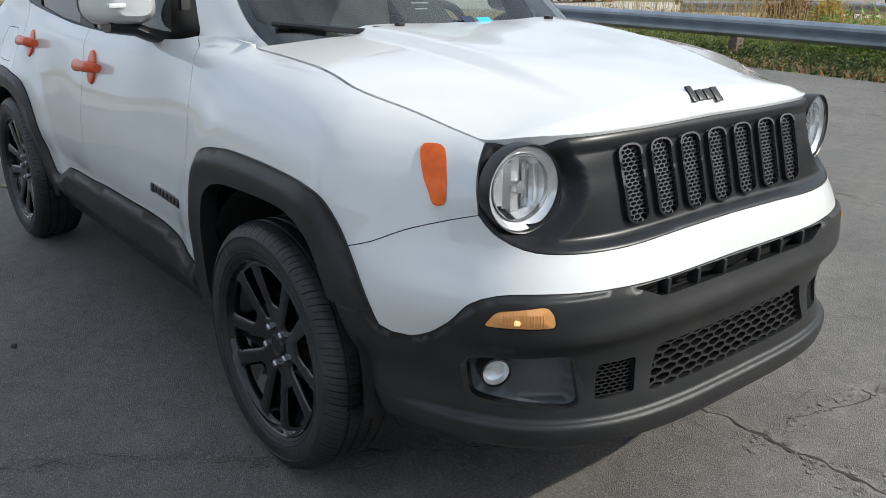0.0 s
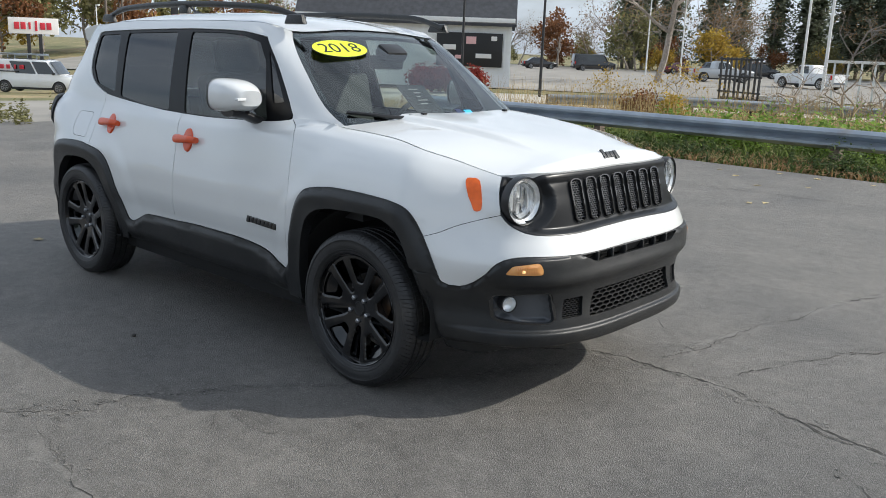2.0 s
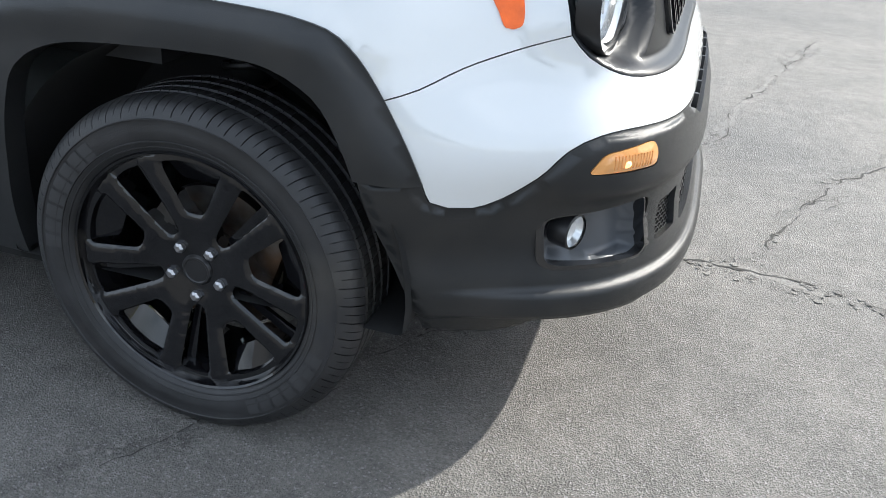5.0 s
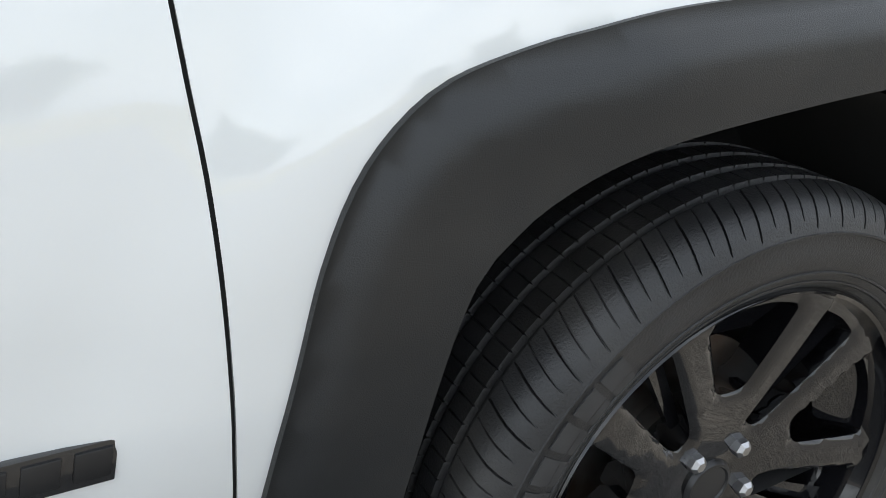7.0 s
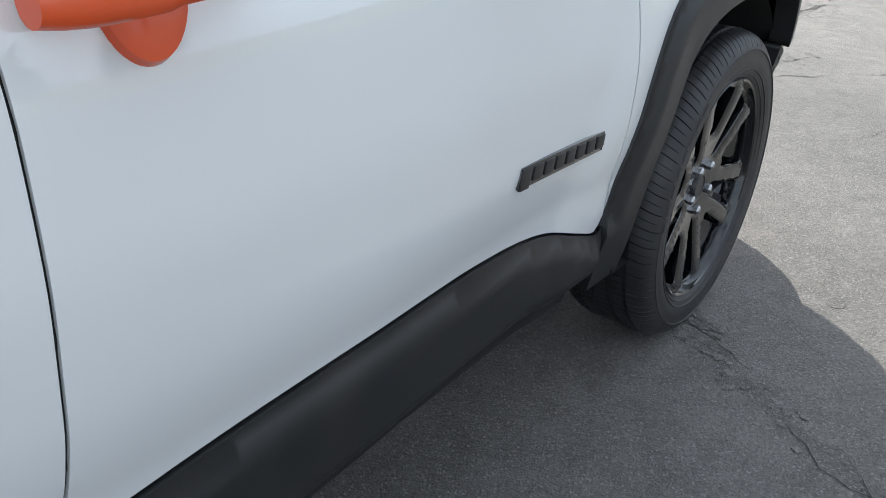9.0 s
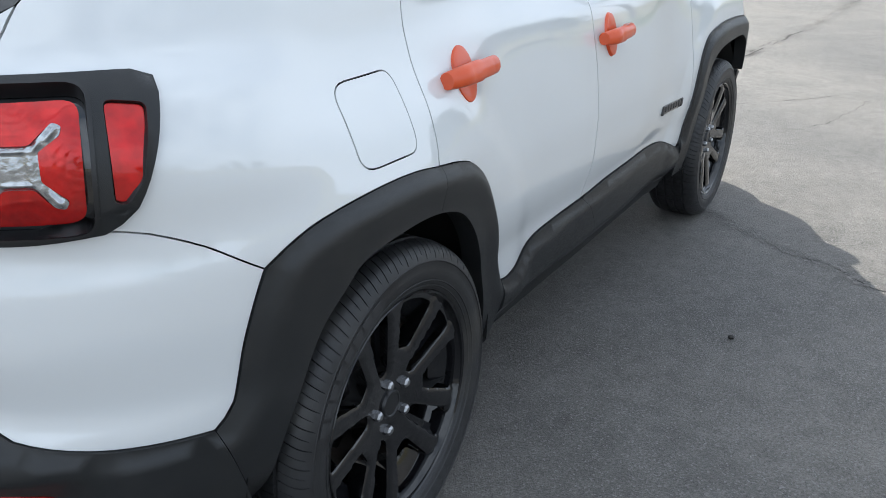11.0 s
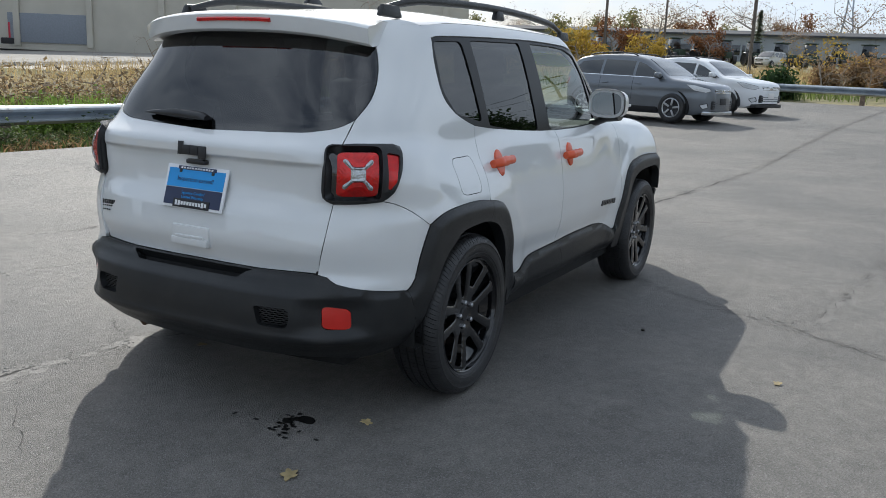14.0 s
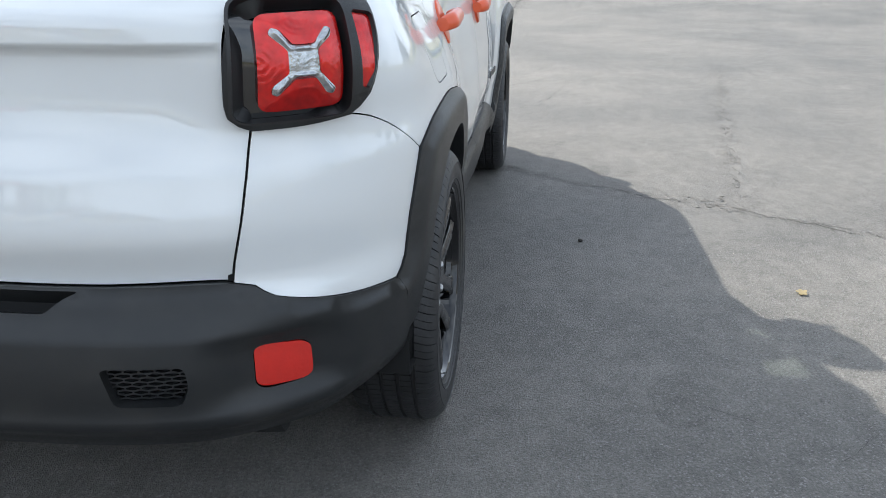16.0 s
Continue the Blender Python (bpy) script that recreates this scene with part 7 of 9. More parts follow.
CAR_GLASS = material("dark_car_glass", (0.018, 0.022, 0.024), 0.06, vary=0.15, scale=2, coat=1.0)
ALLOY = material("silver_alloy", (0.50, 0.51, 0.52), 0.3, 0.85, vary=0.05)


def level(z, xf, xr, w, n=4.0, count=44):
    c, a = (xf + xr) / 2, (xf - xr) / 2
    out = []
    for i in range(count):
        t = 2 * math.pi * i / count
        co, si = math.cos(t), math.sin(t)
        r = (abs(co) ** n + abs(si) ** n) ** (-1 / n)
        out.append((c + a * r * co, w * r * si, z))
    return out


def road_wheel(r, wide, parent, x, y, rim_mat, spokes=7):
    out = -1 if y < 0 else 1
    hub = part("wheel", lathe([(0.0, -0.02), (r * 0.16, -0.02), (r * 0.18, 0.0), (r * 0.60, -0.015), (r * 0.66, -0.03), (r * 0.68, 0.02), (r * 0.62, wide * 0.5)], 32), POLE_DARK, parent)
    part("tyre", lathe([(r * 0.67, -0.02), (r * 0.74, -0.045), (r * 0.90, -0.05), (r * 0.97, -0.035), (r, 0.0), (r, wide * 0.8), (r * 0.95, wide * 0.95), (r * 0.7, wide)], 36), RUBBER, hub)
    for k in range(spokes):
        b = block((r * 0.13, 0.03, r * 0.46), (0, -0.030, r * 0.40), 0.006)
        bmesh.ops.transform(b, matrix=Matrix.Rotation(2 * math.pi * k / spokes + 0.2, 4, "Y"), verts=b.verts)
        part("spoke", b, rim_mat, hub)
    part("rim", lathe([(r * 0.60, -0.03), (r * 0.64, -0.045), (r * 0.68, -0.04), (r * 0.67, -0.02)], 36), rim_mat, hub)
    hub.matrix_basis = pose(x, y, r, 0, 0, 0 if out < 0 else 180)
    return hub


def parked_car(kind, paint, m, label, group="", wheels=True, category="car"):
    """A vehicle of the given make-up, nose to +x, standing on z = 0."""
    spec = {
        # length, half width, belt, hood front height, roof, wheel radius, axles (front, rear), windscreen foot, roof front, roof rear, glass rear foot
        "crossover": (4.55, 0.92, 1.10, 0.97, 1.68, 0.355, (1.36, -1.33), 1.42, 0.48, -1.70, -2.10),
        "hatch": (4.45, 0.89, 1.04, 0.92, 1.60, 0.345, (1.33, -1.30), 1.42, 0.45, -1.60, -2.05),
        "van": (5.70, 1.00, 1.18, 1.00, 2.08, 0.36, (1.75, -1.70), 1.80, 1.15, -2.72, -2.82),
        "sedan": (4.70, 0.90, 0.95, 0.80, 1.45, 0.33, (1.40, -1.35), 0.95, 0.20, -1.00, -1.75),
        "pickup": (5.60, 0.98, 1.12, 1.02, 1.82, 0.39, (1.72, -1.80), 1.00, 0.45, -0.75, -0.92),
        "offroad": (4.35, 0.93, 1.18, 1.12, 1.84, 0.40, (1.50, -1.45), 0.62, 0.40, -2.02, -2.08),
    }[kind]
    L, w, belt, nose, roof, wr, axles, foot, rf, rr, gf = spec
    h = L / 2
    car = empty("parked_" + ("van" if kind == "van" else "pickup" if kind == "pickup" else "car"), label, category, group, m)
    body_mat = PAINT[paint]
    boxy = 7 if kind in ("van", "offroad", "pickup") else 3.3
    # lower body: the top runs down to the nose
    rows = []
    for z, k, dx in ((0.24, 0.90, 0.12), (0.34, 0.97, 0.03), (0.50, 1.0, 0.0), (0.66, 1.0, 0.01), (nose - 0.10, 0.995, 0.03), (nose, 0.97, 0.07)):
        rows.append(level(z, h - dx, -h + dx * 0.8, w * k, boxy))
    top = []
    for i, (x, y, z) in enumerate(level(belt, h - 0.16, -h + 0.10, w * 0.955, boxy)):
        zz = belt - (belt - nose - 0.02) * smooth(foot - 0.1, h, x) ** 1.2
        top.append((x, y, zz))
    rows.append(top)
    rows.append([(x * 0.985, y * 0.86, z + 0.015) for x, y, z in top])
    rows.append([(x * 0.9, y * 0.4, z + 0.035) for x, y, z in top])
    part("body", loft(rows), body_mat, car)
    if kind == "pickup":
        part("bed", join(block((2.0, 0.10, 0.10), (-1.85, w * 0.9, belt + 0.02), 0.02), block((2.0, 0.10, 0.10), (-1.85, -w * 0.9, belt + 0.02), 0.02), block((0.10, 1.7, 0.12), (-h + 0.10, 0, belt + 0.01), 0.02)), body_mat, car)
        part("bed_floor", block((1.8, 1.5, 0.04), (-1.85, 0, belt + 0.045), 0.005), POLE_DARK, car)

    # cabin
    def cab(u, v):
        t = (v - belt) / (roof - belt)
        return u / 100, -(w * (0.93 - 0.15 * max(0, t) ** 1.3) if kind not in ("van", "offroad") else w * (0.94 - 0.07 * t)), v
    rows = []
    for t in (-0.05, 0.3, 0.6, 0.85, 0.96, 1.0):
        z = belt + (roof - belt) * t
        rows.append(level(z, foot + (rf - foot) * max(0, t) - (0.04 if t > 0.9 else 0) - (0.15 if t == 1.0 else 0), gf + (rr - gf) * max(0, t) + (0.04 if t > 0.9 else 0) + (0.12 if t == 1.0 else 0), -cab(0, z)[1] * (1 if t < 0.9 else 0.97 if t < 1 else 0.80), 6))
    part("cabin", loft(rows), body_mat, car)
    bt, rt = belt * 100 + 4, roof * 100 - 11
    lean_f = (rf - foot) / (roof - belt)
    lean_r = (rr - gf) / (roof - belt)
    xf0, xf1 = (foot - 0.20) * 100, (foot + lean_f * (rt - bt) / 100 - 0.22) * 100
    xr0, xr1 = (gf + 0.30) * 100, (gf + lean_r * (rt - bt) / 100 + 0.28) * 100
    cuts = {"van": [0.30], "pickup": [0.5], "offroad": [0.34, 0.66]}.get(kind, [0.36, 0.74])
    edges = [0.0] + cuts + [1.0]
    for side in (1, -1):
        def side_at(u, v, side=side):
            x, y, z = cab(u, v)
            return x, y * side, z
        for a, b in zip(edges, edges[1:]):
            if kind == "van" and a > 0 and side == -1:
                continue
            lo = [xf0 + (xr0 - xf0) * (a + 0.015), xf0 + (xr0 - xf0) * (b - 0.015)]
            hi = [xf1 + (xr1 - xf1) * (a + 0.015), xf1 + (xr1 - xf1) * (b - 0.015)]
            if kind == "van" and a > 0:
                lo[1] = lo[0] - 130
                hi[1] = hi[0] - 130
            sheet("side_window", rounded([(hi[0], rt), (hi[1], rt), (lo[1], bt), (lo[0], bt)], 5, 6), CAR_GLASS, car, side_at, off=0.004, grid=14, gap=0.0, thick=0.02)
        y = side * w * 0.99
        for x in (foot - 1.05, foot - 2.0)[:1 if kind in ("van", "pickup") else 2]:
            part("door_handle", block((0.16, 0.03, 0.03), (x, side * (w + 0.005), belt - 0.12), 0.008), body_mat if kind != "offroad" else POLE_DARK, car)
        part("door_mirror", block((0.12, 0.22, 0.15), (foot - 0.30, side * (w + 0.10), belt + 0.08), 0.03), body_mat if kind != "van" else POLE_DARK, car)
        part("sill", block((axles[0] - axles[1] - 2 * wr - 0.1, 0.03, 0.14), ((axles[0] + axles[1]) / 2, side * (w * 0.975), 0.30), 0.01), POLE_DARK, car)
        if boxy < 5:
            part("headlamp", block((0.07, 0.42, 0.115), (h * 0.850, side * w * 0.72, nose - 0.09), 0.03, Matrix.Rotation(radians(54 * side), 3, "Z")), SATIN_SILVER, car)
        else:
            part("headlamp", block((0.10, 0.26, 0.18), (h - 0.055, side * (w - 0.20), nose - 0.12), 0.04), CLEAR_LENS, car)
        part("tail_lamp", block((0.10, 0.14, 0.34), (-h + 0.12, side * (w - 0.10), belt - 0.18), 0.02), RED_LENS, car)
        for x in axles:
            arch = lathe([(0.0, 0.0), (wr + 0.055, 0.0), (wr + 0.085, 0.012), (wr + 0.085, 0.03)], 40)
            for v in arch.verts:
                v.co.z = max(v.co.z, -wr + 0.26)
            bmesh.ops.transform(arch, matrix=pose(x, side * (w + 0.004), wr, 0, 0, 0 if side < 0 else 180), verts=arch.verts)
            part("wheel_arch", arch, SHADOW_BLACK, car)
            road_wheel(wr, 0.22, car, x, side * (w + 0.015), ALLOY if kind != "van" else STEEL)

    def screen_at(u, v):
        t = (v - belt) / (roof - belt)
        a = abs(u / 100) / w
        return foot + (rf - foot) * t - 0.10 * a ** 3, u / 100, v
    ww = w * 84
    sheet("windscreen", rounded([(-ww * 0.90, rt + 4), (ww * 0.90, rt + 4), (ww, bt), (-ww, bt)], 6, 6), CAR_GLASS, car, screen_at, off=0.012, grid=16, gap=0, thick=0.02)
    if kind != "pickup":
        def rear_at(u, v):
            t = (v - belt) / (roof - belt)
            return gf + (rr - gf) * t + 0.06 * abs(u / 100 / w) ** 3, u / 100, v
        sheet("rear_window", rounded([(-ww * 0.85, rt + 2), (ww * 0.85, rt + 2), (ww * 0.92, bt + 4), (-ww * 0.92, bt + 4)], 6, 6), CAR_GLASS, car, rear_at, off=0.012, grid=16, gap=0, thick=0.02)
    part("grille", block((0.06, w * 0.86, 0.17), (h - 0.035, 0, nose - 0.14), 0.02), GLOSS_BLACK, car)
    for k in range(3):
        part("grille_bar", block((0.02, w * 0.80, 0.018), (h - 0.002, 0, nose - 0.08 - 0.055 * k), 0.004), CHROME, car)
    part("lower_intake", block((0.08, w * 0.95, 0.17), (h - 0.04, 0, 0.40), 0.03), POLE_DARK, car)
    part("number_plate", block((0.015, 0.46, 0.11), (h + 0.005, 0, 0.53), 0.004), SIGN_WHITE, car)
    part("rear_bumper", block((0.16, w * 1.8, 0.20), (-h + 0.07, 0, 0.46), 0.04), POLE_DARK if kind != "pickup" else CHROME, car)
    if kind in ("crossover", "hatch", "van"):
        for side in (-1, 1):
            part("roof_rail", tube([(rf - 0.25, side * w * 0.66, roof + 0.01), (rf - 0.5, side * w * 0.66, roof + 0.05), (rr + 0.5, side * w * 0.66, roof + 0.05), (rr + 0.3, side * w * 0.66, roof + 0.01)], 0.018, 6), POLE_DARK, car)
    return car


def on_ground(x, y, turn, up=0.0):
    return pose(x, y, height(x, y) + up, 0, 0, turn)


CAR_LINES = {
    # half length, half width, wheel radius, axles, roof line as (x, z), belt height front and rear
    "crossover": (2.26, 0.92, 0.365, (1.32, -1.37), ((2.26, 0.62), (2.23, 0.84), (2.12, 0.945), (1.85, 1.005), (1.50, 1.055), (1.18, 1.10), (0.75, 1.36), (0.35, 1.575), (0.05, 1.645), (-0.55, 1.685), (-1.25, 1.655), (-1.72, 1.58), (-2.00, 1.33), (-2.17, 1.08), (-2.24, 0.85), (-2.26, 0.62)), 1.05, 1.13),
    "hatch": (2.22, 0.89, 0.345, (1.32, -1.32), ((2.22, 0.60), (2.19, 0.80), (2.08, 0.90), (1.80, 0.965), (1.45, 1.015), (1.12, 1.06), (0.68, 1.31), (0.30, 1.50), (0.00, 1.565), (-0.55, 1.60), (-1.20, 1.575), (-1.65, 1.50), (-1.98, 1.25), (-2.13, 1.03), (-2.20, 0.82), (-2.22, 0.60)), 1.00, 1.06),
}


def lot_car(kind, paint, m, label):
    """A parked crossover lofted over its side profile, nose to +x, standing on z = 0."""
    h, w, wr, axles, roof_line, belt_f, belt_r = CAR_LINES[kind]
    paint_mat = PAINT[paint]
    car = empty("parked_car", label, "car", "", m)
    line_up = sorted(roof_line)

    def top(x):
        return curve(x, *line_up)

    def belt(x):
        return belt_r + (belt_f - belt_r) * (x + h) / (2 * h)

    def side_y(x, z):
        plan = w * (1 - (abs(x) / (h + 0.03)) ** 7) ** (1 / 2.6)
        low = curve(z, (0.18, 0.86), (0.30, 0.955), (0.45, 0.985), (0.62, 1.0), (0.78, 0.985), (0.86, 0.992), (0.97, 0.965), (1.06, 0.935), (1.20, 0.885), (1.40, 0.795), (1.60, 0.68), (1.70, 0.62))
        groove = -0.012 * math.exp(-((z - 0.50) / 0.05) ** 2) * smooth(1.0, 0.7, abs(x))
        return max(0.02, plan * low + groove)

    rows = []
    for k in range(67):
        x = -h + 2 * h * (0.5 - 0.5 * math.cos(math.pi * k / 66))
        x = max(-h + 0.004, min(h - 0.004, x))
        zl = 0.20 + 0.14 * smooth(h - 0.5, h, abs(x))
        zt = max(top(x), zl + 0.06)
        r = min(0.10, (zt - zl) * 0.35)
        half = [(side_y(x, zl + (zt - r - zl) * i / 16), zl + (zt - r - zl) * i / 16) for i in range(17)]
        ye, ze = half[-1]
        for i in range(1, 6):
            a = math.pi / 2 * i / 5
            half.append((max(0.01, ye - 1.3 * r * (1 - math.cos(a))), ze + r * math.sin(a)))
        yl = half[-1][0]
        half += [(yl * 0.62, zt + 0.014), (yl * 0.30, zt + 0.022)]
        rows.append([(x, -y, z) for y, z in half] + [(x, 0.0, zt + 0.024)] + [(x, y, z) for y, z in half[::-1]])
    part("body", loft(rows), paint_mat, car)
    bx, rx = 1.02 if kind == "crossover" else 0.96, -1.86 if kind == "crossover" else -1.80
    for side in (1, -1):
        def skin(u, v, side=side):
            return u / 100, -side_y(u / 100, v) * side, v
        # one dark glasshouse band, split by pillars
        cuts = ((bx, 0.16), (0.08, -0.86), (-0.94, rx))
        for n, (a, b) in enumerate(cuts):
            za, zb = belt(a) * 100 + 3.5, belt(b) * 100 + 4
            ta, tb = min(top(a), top(0)) * 100 - 14, min(top(b), top(-0.6)) * 100 - 14
            if n == 0:
                pane = [(a * 100, za), (b * 100, zb), (b * 100, tb + 1), (40, top(0.40) * 100 - 13)]
            elif n == 1:
                pane = [(a * 100, za), (b * 100, zb), (b * 100, tb), (a * 100, top(a) * 100 - 13)]
            else:
                pane = [(a * 100, za), (b * 100 + 22, zb), (b * 100 + 4, zb + 9), (b * 100 + 26, tb + 13), (a * 100, top(a) * 100 - 14)]
            sheet("side_window", rounded(pane, 3.0, 4), CAR_GLASS, car, skin, off=0.004, grid=8, gap=0.0, thick=0.02)
        sheet("window_trim", rounded([(bx * 100 + 4, belt(bx) * 100 + 1.2), (bx * 100 + 4, belt(bx) * 100 + 2.8), (rx * 100 + 18, belt(rx) * 100 + 3.4), (rx * 100 + 18, belt(rx) * 100 + 1.8)], 0.4, 4), CHROME if kind == "crossover" else POLE_DARK, car, skin, off=0.008, grid=8, gap=0, thick=0.015)
        for x0 in (0.12, -0.90):
            sheet("door_seam", rounded([(x0 * 100, 46), (x0 * 100 + 0.9, 46), (x0 * 100 + 0.9, belt(x0) * 100), (x0 * 100, belt(x0) * 100)], 0.2, 4), SHADOW_BLACK, car, skin, off=0.002, grid=9, gap=0, thick=0.004)
        sheet("sill", rounded([(axles[0] * 100 - 46, 22), (axles[0] * 100 - 44, 37), (axles[1] * 100 + 44, 37), (axles[1] * 100 + 46, 22)], 1.5, 4), POLE_DARK, car, skin, off=0.010, grid=8, gap=0, thick=0.02)
        nose_z = top(h - 0.14) * 100
        lamp_out = [(h * 100 - 62, nose_z + 2.5), (h * 100 - 40, nose_z + 1.0), (h * 100 - 9.5, nose_z - 7), (h * 100 - 6.5, nose_z - 13), (h * 100 - 15, nose_z - 17.5), (h * 100 - 40, nose_z - 13)]
        sheet("headlamp_housing", rounded([(px, pz) for px, pz in lamp_out], 2.0, 2), POLE_DARK, car, skin, off=0.004, grid=4, gap=0, thick=0.01)
        sheet("headlamp", inset(rounded(lamp_out, 2.0, 2), 1.4), CLEAR_LENS, car, skin, off=0.010, grid=4, gap=0, thick=0.012)
        fog = rounded([(h * 100 - 27, 47), (h * 100 - 11, 52), (h * 100 - 9, 40), (h * 100 - 20, 36)], 2.0, 2)
        sheet("fog_lamp_surround", fog, POLE_DARK, car, skin, off=0.006, grid=4, gap=0, thick=0.01)
        sheet("fog_lamp", inset(fog, 3.0), CLEAR_LENS, car, skin, off=0.010, grid=3, gap=0, thick=0.01)
        sheet("tail_lamp", rounded([(-h * 100 + 9, 96), (-h * 100 + 30, 106), (-h * 100 + 26, 88), (-h * 100 + 8, 80)], 2.0, 2), RED_LENS, car, skin, off=0.006, grid=4, gap=0, thick=0.012)
        mz = belt(bx) + 0.06
        mirror = part("door_mirror", block((0.13, 0.21, 0.14), (bx - 0.13, -side * (side_y(bx, mz) + 0.12), mz + 0.03), 0.045, segments=3), paint_mat, car)
        part("mirror_foot", block((0.08, 0.10, 0.04), (bx - 0.10, -side * (side_y(bx, mz) + 0.02), mz - 0.04), 0.012), POLE_DARK, mirror)
        for x0 in (0.30, -0.72):
            part("door_handle", block((0.18, 0.035, 0.030), (x0, -side * (side_y(x0, 0.93) + 0.004), 0.93), 0.010), paint_mat, car)
        for x in axles:
            yo = side_y(x, wr)
            arch = lathe([(0.0, 0.02), (wr + 0.035, 0.02), (wr + 0.040, 0.0), (wr + 0.085, -0.004), (wr + 0.095, 0.010), (wr + 0.095, 0.05)], 48)
            for v in arch.verts:
                v.co.z = max(v.co.z, -wr + 0.23)
            bmesh.ops.transform(arch, matrix=pose(x, -side * (yo + 0.002), wr, 0, 0, 0 if side > 0 else 180), verts=arch.verts)
            part("wheel_arch", arch, SHADOW_BLACK if kind == "crossover" else POLE_DARK, car)
            road_wheel(wr, 0.22, car, x, -side * (yo + 0.022), ALLOY, 5 if kind == "crossover" else 6)
        part("roof_rail", tube([(0.05, -side * 0.56, top(0.05) + 0.0), (-0.10, -side * 0.57, top(-0.1) + 0.045), (-0.70, -side * 0.57, top(-0.7) + 0.05), (-1.30, -side * 0.56, top(-1.3) + 0.045), (-1.48, -side * 0.55, top(-1.48) + 0.0)], 0.018, 8), POLE_DARK, car)

    def over(u, v):
        x, y = v, u / 100
        return x, y, top(x) + 0.024 * (1 - (y / 0.75) ** 2)
    sheet("windscreen", rounded([(-66, 106), (66, 106), (52, 36), (-52, 36)], 6, 4), CAR_GLASS, car, over, off=0.006, grid=9, gap=0, thick=0.02)
    sheet("rear_window", rounded([(-52, -178), (52, -178), (58, -202), (-58, -202)], 4, 4), CAR_GLASS, car, over, off=0.006, grid=9, gap=0, thick=0.02)
    gz = top(h - 0.14) - 0.14
    part("grille", block((0.10, 0.86, 0.13), (h - 0.075, 0, gz), 0.03), GLOSS_BLACK, car)
    for k in range(2):
        part("grille_bar", block((0.025, 0.84, 0.024), (h - 0.022, 0, gz + 0.030 - 0.060 * k), 0.007), CHROME, car)
    part("grille_emblem", block((0.02, 0.16, 0.07), (h - 0.016, 0, gz + 0.01), 0.008), CHROME, car)
    part("lower_intake", block((0.10, 1.05, 0.22), (h - 0.060, 0, 0.47), 0.04), POLE_DARK, car)
    for k in range(3):
        part("intake_bar", block((0.03, 0.98, 0.016), (h - 0.012, 0, 0.41 + 0.055 * k), 0.004), SATIN_GREY, car)
    part("number_plate", block((0.015, 0.31, 0.155), (h + 0.002, 0, 0.56), 0.004), SIGN_WHITE if kind == "hatch" else POLE_DARK, car)
    part("chin", block((0.20, 1.35, 0.10), (h - 0.14, 0, 0.27), 0.03), POLE_DARK if kind == "hatch" else SATIN_SILVER, car)
    return car


lot_car("crossover", "grey", on_ground(18.63, 4.04, -105), "dark grey crossover parked nose out on the lot")
lot_car("hatch", "white", on_ground(22.72, 3.30, -113), "white crossover hatchback parked beside a grey one")
parked_car("offroad", "black", on_ground(37.4, -3.4, 248, 0.1), "black square off-road car behind the far guardrail")
van = parked_car("van", "white", on_ground(-53.0, 20.6, 42), "white work van with a ladder rack on its roof", category="van")
for k, w in enumerate((0.34, 0.16, 0.30, 0.36, 0.40, 0.34, 0.34)):
    part("side_lettering_bar", block((w * 0.8, 0.02, 0.26), (-0.55 - 0.42 * k, -1.006, 1.62), 0.01), SIGN_RED, van)
part("side_stripe_bar", block((2.0, 0.02, 0.07), (-1.8, -1.006, 1.34), 0.01), POLE_DARK, van)
for x in (0.4, -1.0, -2.3):
    part("rack_bar", tube([(x, -0.85, 2.1), (x, -0.85, 2.35), (x, 0.85, 2.35), (x, 0.85, 2.1)], 0.025, 6), GALVANISED, van)
part("ladder", block((3.6, 0.4, 0.10), (-0.9, -0.45, 2.42), 0.02), GALVANISED, van)
parked_car("van", "black", on_ground(-56.8, 93.0, 50), "black van parked in the far lot", "cars in the far lot", category="van")
parked_car("sedan", "black", on_ground(-62.5, 89.0, 50), "black sedan parked in the far lot", "cars in the far lot")
parked_car("pickup", "silver", on_ground(-29.5, 71.0, 42), "silver pickup truck parked in the far lot", "cars in the far lot", category="pickup")
parked_car("sedan", "maroon", on_ground(-47, 98.0, 50), "maroon sedan parked in the far lot", "cars in the far lot")
parked_car("crossover", "grey", on_ground(-41.0, 96.0, 30), "dark crossover parked in the far lot", "cars in the far lot")
parked_car("crossover", "black", on_ground(-36.5, 97.0, 30), "black crossover parked in the far lot", "cars in the far lot")
parked_car("pickup", "white", on_ground(-20.0, 66.0, 160), "white pickup truck parked behind the shrubs", "cars in the far lot", category="pickup")
parked_car("crossover", "silver", on_ground(-8.0, 62.0, 160), "silver crossover parked in the far lot", "cars in the far lot")
parked_car("pickup", "silver", on_ground(14.0, 33.0, -35), "silver pickup truck on the yard beyond the dry grass", category="pickup")
parked_car("crossover", "tan", on_ground(88, 11.0, 160), "pale tan crossover parked before the warehouse")
TRACTOR = material("dark_green_machine", (0.022, 0.045, 0.028), 0.5, vary=0.2, scale=3)
